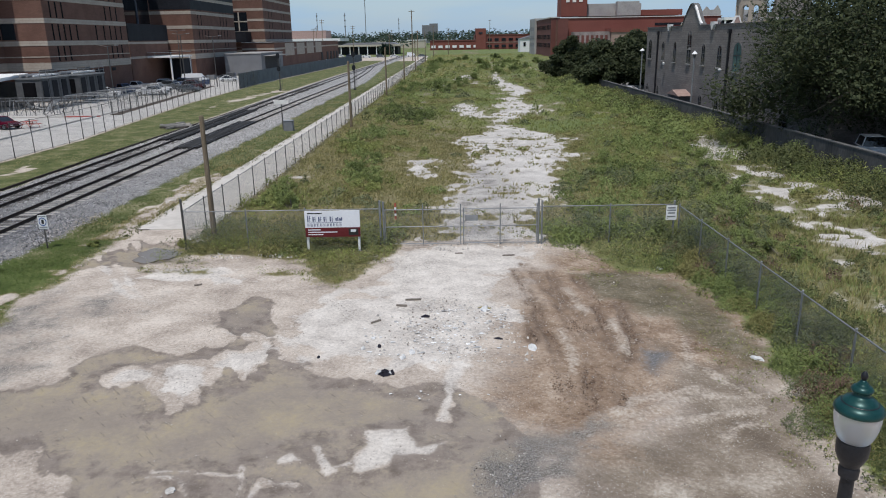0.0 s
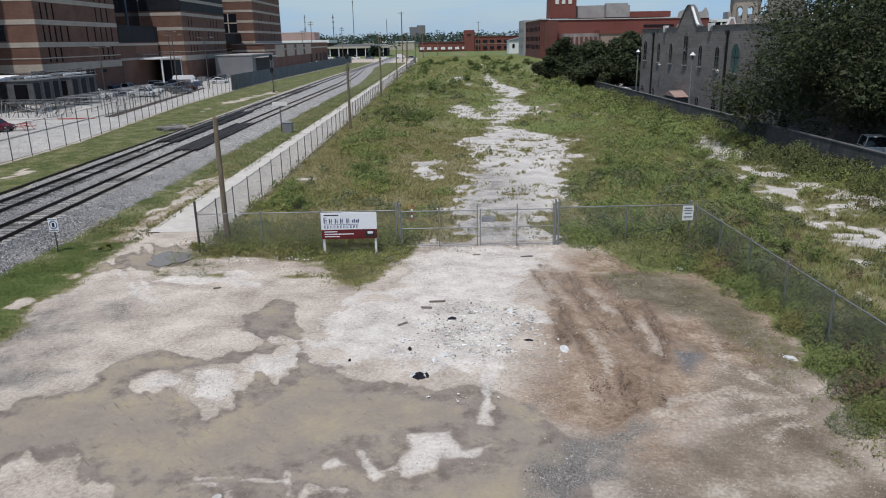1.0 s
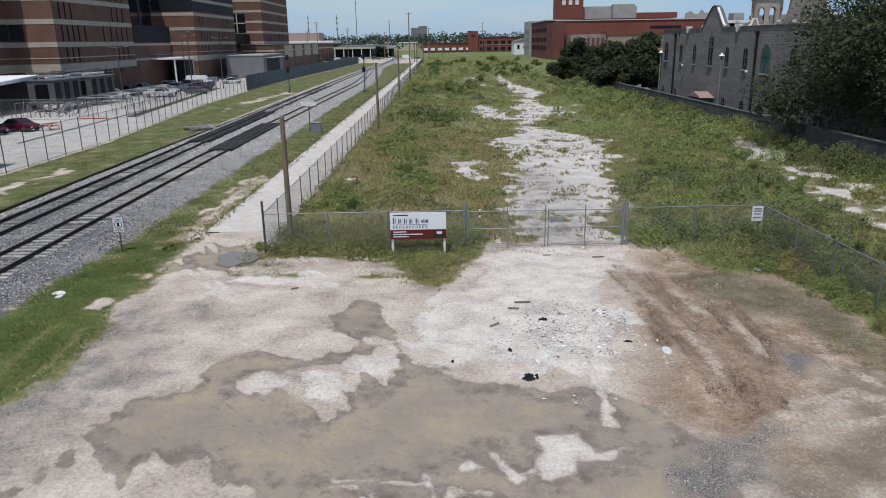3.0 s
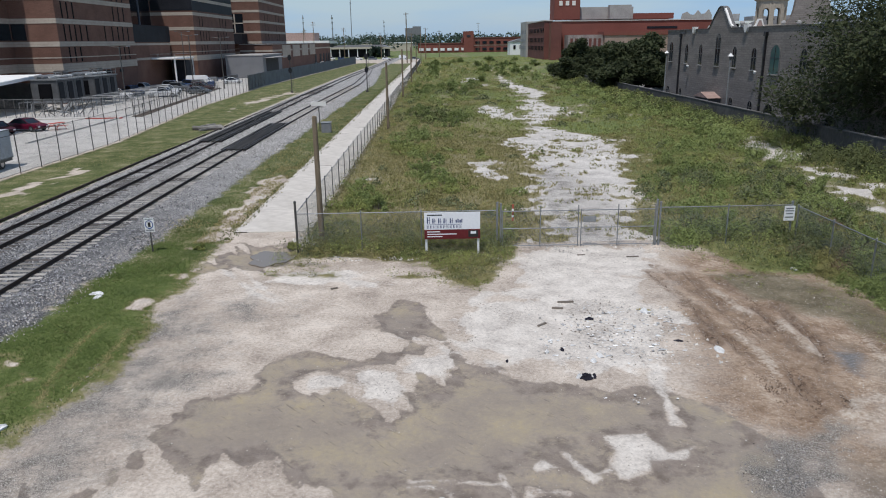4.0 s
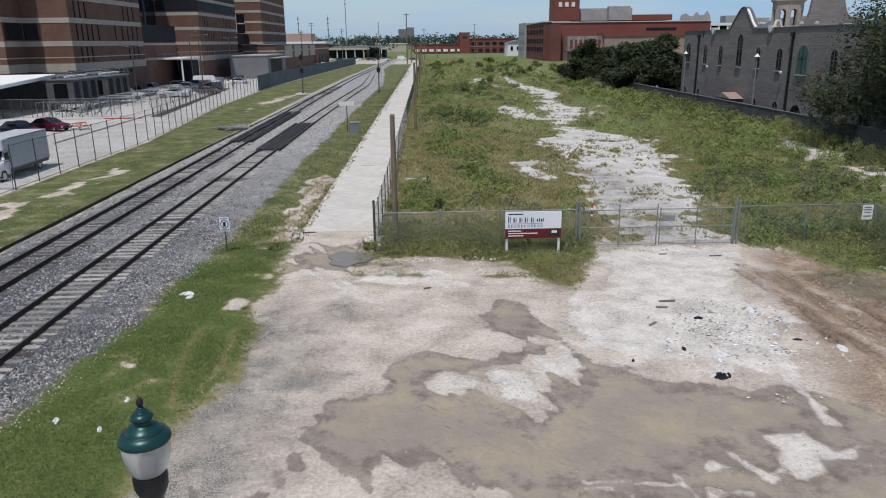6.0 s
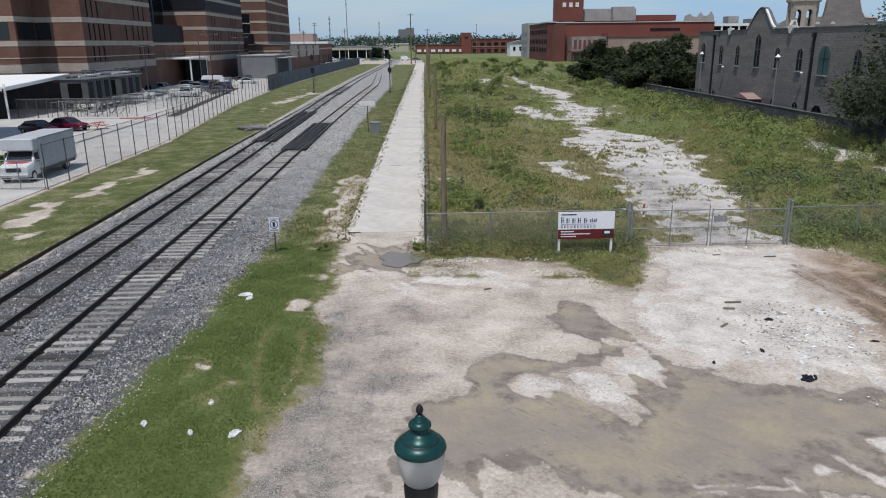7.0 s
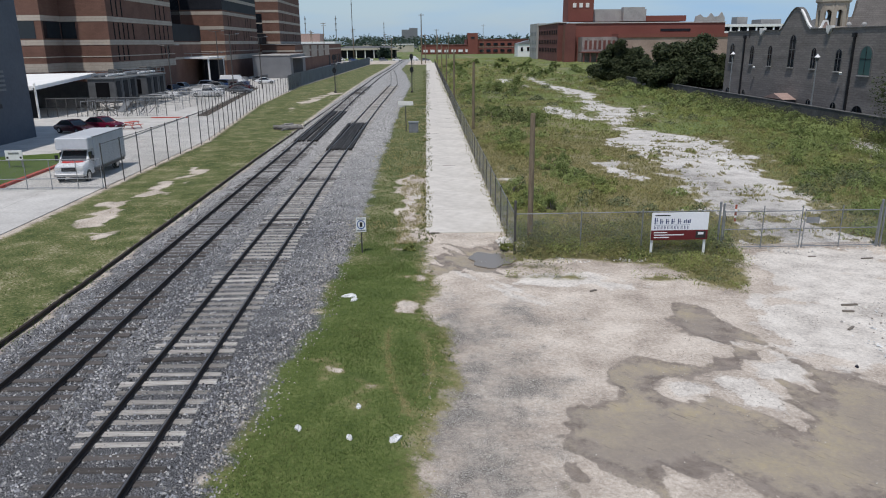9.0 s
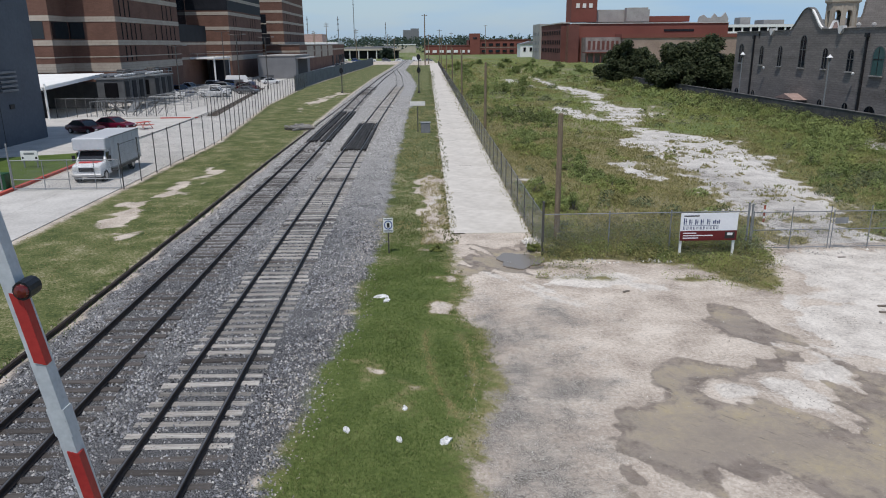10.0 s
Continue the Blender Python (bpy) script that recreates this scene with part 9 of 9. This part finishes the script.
SHRUBS = [(-10.6, 45.5, 1.3, 1.2), (-8.4, 64, 1.1, 1.2), (-7.6, 69, 1.3, 1.4), (-6.7, 53.6, 1.0, 1.1), (-5.6, 56, 1.1, 1.2), (-5.9, 89.6, 1.7, 1.8), (-3.6, 80.3, 1.3, 1.5), (-3.0, 86, 1.5, 1.6), (18.9, 61.4, 1.3, 1.5), (21.3, 63.5, 1.4, 1.5), (19.8, 55.8, 1.5, 1.3), (12.2, 54.0, 1.2, 1.2), (16.9, 42.2, 1.2, 1.2), (15.3, 34.9, 1.2, 1.3), (-10.0, 41.6, 1.3, 1.3), (-9.0, 40.6, 1.1, 0.9), (-6.0, 50.5, 1.2, 1.2), (-5.0, 47.0, 0.9, 0.9), (-7.3, 92, 1.6, 1.6), (-6.8, 73, 1.3, 1.3), (-6.2, 97, 2.0, 1.8), (0.7, 128, 1.8, 1.8), (10.9, 49.4, 1.1, 1.0), (20.0, 57.0, 1.4, 1.3),
          (18.6, 52.0, 1.4, 1.4), (20.3, 69, 1.3, 1.5), (24.1, 88, 1.8, 2.2), (9.0, 35.0, 1.0, 1.1), (8.2, 33.4, 1.0, 1.1), (18.4, 44.6, 1.2, 1.3), (15.8, 37.5, 1.2, 1.3), (14.6, 29.5, 1.2, 1.3), (16.3, 44.7, 1.1, 1.2), (13.2, 31.0, 1.2, 1.1)]
for k, (x, y, h, sp) in enumerate(SHRUBS):
    shrub(x, y, h, sp, 200 + k, ("bush", "bush_dark", "bush")[k % 3] if y < 80 else "bush_dark", "leafy green shrub among the weeds of the lot")
for k in range(16):
    y = 42 + k * 4.6
    shrub(24.9 + random.Random(k).uniform(-0.8, 0.7), y, 1.5 + random.Random(k + 50).uniform(-0.3, 0.7), 1.5, 240 + k, "bush_dark" if k % 3 else "bush", "dark shrub growing along the boundary wall")
for k, (x, y) in enumerate(((-7.5, 131), (-2, 137), (3.1, 144), (-5.9, 139), (-1.2, 138), (7.0, 170), (14, 190), (20, 210), (-4, 200))):
    shrub(x, y, 2.3, 1.7, 270 + k, "bush_dark", "tall dark weeds far back in the lot")
bk = random.Random(77)
for k in range(26):
    y = bk.uniform(215, 345)
    shrub(bk.uniform(-7, 34), y, bk.uniform(1.4, 3.0), bk.uniform(1.2, 2.6), 310 + k, "bush_dark" if k % 3 else "bush", "shrub at the far end of the vacant lot")
for k, (x, y, h) in enumerate(((-16.9, 33.0, 0.3), (-12.45, 32.8, 0.45))):
    shrub(x, y, h, 0.35, 290 + k, "weed_bright", "low leafy weed in the mown grass")

# woods on the horizon
r = np.random.RandomState(9)
c = np.stack([r.uniform(-1000, 1000, 2600), r.uniform(680, 1300, 2600), np.zeros(2600)], -1)
rad = r.uniform(5, 10, 2600)
c[:, 2] = rad * 0.5 + r.uniform(0, 6.0, 2600) * (0.5 + value_noise(c[:, 0] * 0.02, c[:, 1] * 0.004, 3)) + (c[:, 1] - 680) * 0.008
v, f = leaf_cloud(c, rad, 48000, 1.7, 10, 0.75, 0.4)
plants("far_woods", soup("far_woods", v, f, "haze_tree"), "dark line of woods on the horizon", "woods")
for k in range(16):
    q = random.Random(400 + k)
    tree("street_tree", q.choice([q.uniform(-130, -70), q.uniform(-160, -90), q.uniform(80, 140)]), q.uniform(560, 640), q.uniform(6, 9), q.uniform(4, 7), 18, 1600, 0.8, 420 + k, "haze_tree", "far green tree in the town", 0.15, 0.3, "far trees")


# ---- litter and rubble ----
lr = random.Random(17)


def crumple(x, y, w, d, h, material, name, label, category="litter", group="litter", n=9):
    """A crumpled rag, bag or sheet: a low uneven dome."""
    s = Shape()
    rings = []
    for k, (q, z) in enumerate(((1.0, 0.0), (0.85, 0.55), (0.5, 0.95), (0.12, 1.0))):
        rings.append([(w * q * math.cos(6.283 * i / n) * lr.uniform(0.6, 1.15), d * q * math.sin(6.283 * i / n) * lr.uniform(0.6, 1.15), h * z * lr.uniform(0.5, 1.2) - (0.02 if not k else 0)) for i in range(n)])
    ob = single(name, s.loft(rings), material, label, category, group)
    ob.matrix_basis = pose(x, y, 0.0, 0, 0, lr.uniform(0, 360))
    return ob


rag = thing("discarded_clothes", (-1.78, 18.9, 0), 8, "heap of black and white discarded clothes on the dirt", "clothes")
for k in range(11):
    dx, dy, w, d = lr.uniform(-0.26, 0.26), lr.uniform(-0.12, 0.12), lr.uniform(0.07, 0.15), lr.uniform(0.05, 0.1)
    m = "litter" if k in (3, 8) else "cloth"
    h = lr.uniform(0.06, 0.15)
    s = Shape()
    s.loft([[(dx + w * q * math.cos(0.785 * i) * lr.uniform(0.5, 1.2), dy + d * q * math.sin(0.785 * i) * lr.uniform(0.5, 1.2), h * z * lr.uniform(0.6, 1.2)) for i in range(8)] for q, z in ((1, -0.1), (0.9, 0.5), (0.5, 1.0), (0.1, 1.05))])
    part("garment", s, m, rag, "white cloth" if m == "litter" else "black cloth")
for x, y, w in ((-1.05, 20.35, 0.22), (-1.3, 20.0, 0.2), (-2.6, 20.7, 0.15), (2.7, 20.6, 0.32), (1.4, 24.0, 0.3), (-19.1, 27.0, 0.35), (-18.9, 26.6, 0.22), (-19.5, 17.5, 0.17), (-18.2, 17.0, 0.14), (-17.1, 16.9, 0.24), (-18.1, 18.5, 0.15), (9.3, 19.6, 0.22), (8.9, 28.2, 0.22)):
    crumple(x, y, w, w * 0.55, 0.08, "litter", "plastic_bag", "crumpled white plastic litter on the ground", "litter")
for x, y, w, m in ((-2.1, 20.85, 0.13, "cloth"), (-0.7, 23.3, 0.22, "cloth"), (1.7, 21.3, 0.2, "cloth"), (-3.9, 20.1, 0.1, "cloth")):
    crumple(x, y, w, w * 0.5, 0.07, m, "dark_rag", "dark rag lying on the dirt", "rag", "rags")
crumple(1.4, 24.05, 0.3, 0.16, 0.06, "dry_grass", "yellow_sheet", "pale yellow crumpled sheet on the dirt", "litter")
crumple(-6.0, 13.5, 0.15, 0.12, 0.03, "pale_stone", "flat_stone", "pale flat stone on the mud", "stone", "stones")
for x, y, a, L in ((-1.2, 25.0, 4, 0.6), (-1.6, 24.4, -8, 0.4), (-2.4, 22.9, 40, 0.4), (-9.9, 27.0, 25, 0.3), (2.8, 30.4, 5, 0.55), (0.6, 30.8, 3, 0.35)):
    pk = single("wood_scrap", Shape().box(-L / 2, L / 2, -0.04, 0.04, -0.01, 0.05, 0.01), "wood_old", "broken piece of old dark wood", "wood scrap", "wood scraps")
    pk.matrix_basis = pose(x, y, 0.0, 0, 0, a)

# paper and broken bits strewn before the gate
n = 520
x, y = rs.normal(0.2, 1.2, n), rs.normal(21.9, 1.25, n)
clus = rs.randint(0, 26, n)
x, y = np.where(rs.uniform(0, 1, n) < 0.6, x[clus] + rs.normal(0, 0.22, n), x), np.where(rs.uniform(0, 1, n) < 0.6, y[clus] + rs.normal(0, 0.16, n), y)
v = np.zeros((n, 4, 3))
a = rs.uniform(0, 6.28, n)
s = rs.uniform(0.018, 0.06, n) * np.where(rs.uniform(0, 1, n) > 0.88, 2.2, 1.0)
for i in range(4):
    v[:, i] = np.stack([x + s * np.cos(a + i * 1.57) * rs.uniform(0.6, 1.3, n), y + s * np.sin(a + i * 1.57) * rs.uniform(0.2, 0.9, n), 0.012 + rs.uniform(0, 0.025, n)], -1)
tagged(new("paper_scraps", soup("paper_scraps", v.reshape(-1, 3), np.arange(n * 4).reshape(-1, 4), "litter")), "strewn white paper and plastic scraps", "litter", kind="stuff")
v, f = stones(700, -13.2, -11.2, 32.6, 34.8, lambda x, y: np.hypot(x + 12.1, (y - 33.9) * 0.8) < 0.75, 0.07, lambda x, y: 0.05 + 0 * x)
tagged(new("rubble_heap", soup("rubble_heap", v, f, "pale_stone")), "small heap of pale rubble at the fence corner", "rubble", kind="stuff")
v, f = stones(260, -10.5, -6.6, 30.6, 32.1, lambda x, y: fbm(x, y, 91) > 0.5, 0.05, lambda x, y: 0.02 + 0 * x)
tagged(new("rubble_strip", soup("rubble_strip", v, f, "pale_stone")), "pale rubble along the fence foot", "rubble", kind="stuff")
v, f = stones(240, -3.0, 4.5, 31.2, 32.4, lambda x, y: fbm(x, y, 92) > 0.52, 0.045, lambda x, y: 0.02 + 0 * x)
tagged(new("rubble_strip", soup("rubble_strip", v, f, "pale_stone")), "broken stones below the gate", "rubble", kind="stuff")
v, f = stones(520, -2.6, 3.2, 19.2, 25.6, lambda x, y: np.hypot((x - 0.2) / 2.2, (y - 22.2) / 2.4) < rs.uniform(0.2, 1.2, len(x)), 0.035, lambda x, y: 0.01 + 0 * x)
tagged(new("debris", soup("debris", v, f, "wood_old")), "dark broken bits strewn on the dirt", "debris", kind="stuff")
v, f = stones(260, -2.4, 3.0, 19.6, 25.2, lambda x, y: fbm(x, y, 93) > 0.47, 0.05, lambda x, y: 0.01 + 0 * x)
tagged(new("debris", soup("debris", v, f, "pale_stone")), "pale broken concrete bits strewn on the dirt", "debris", kind="stuff")
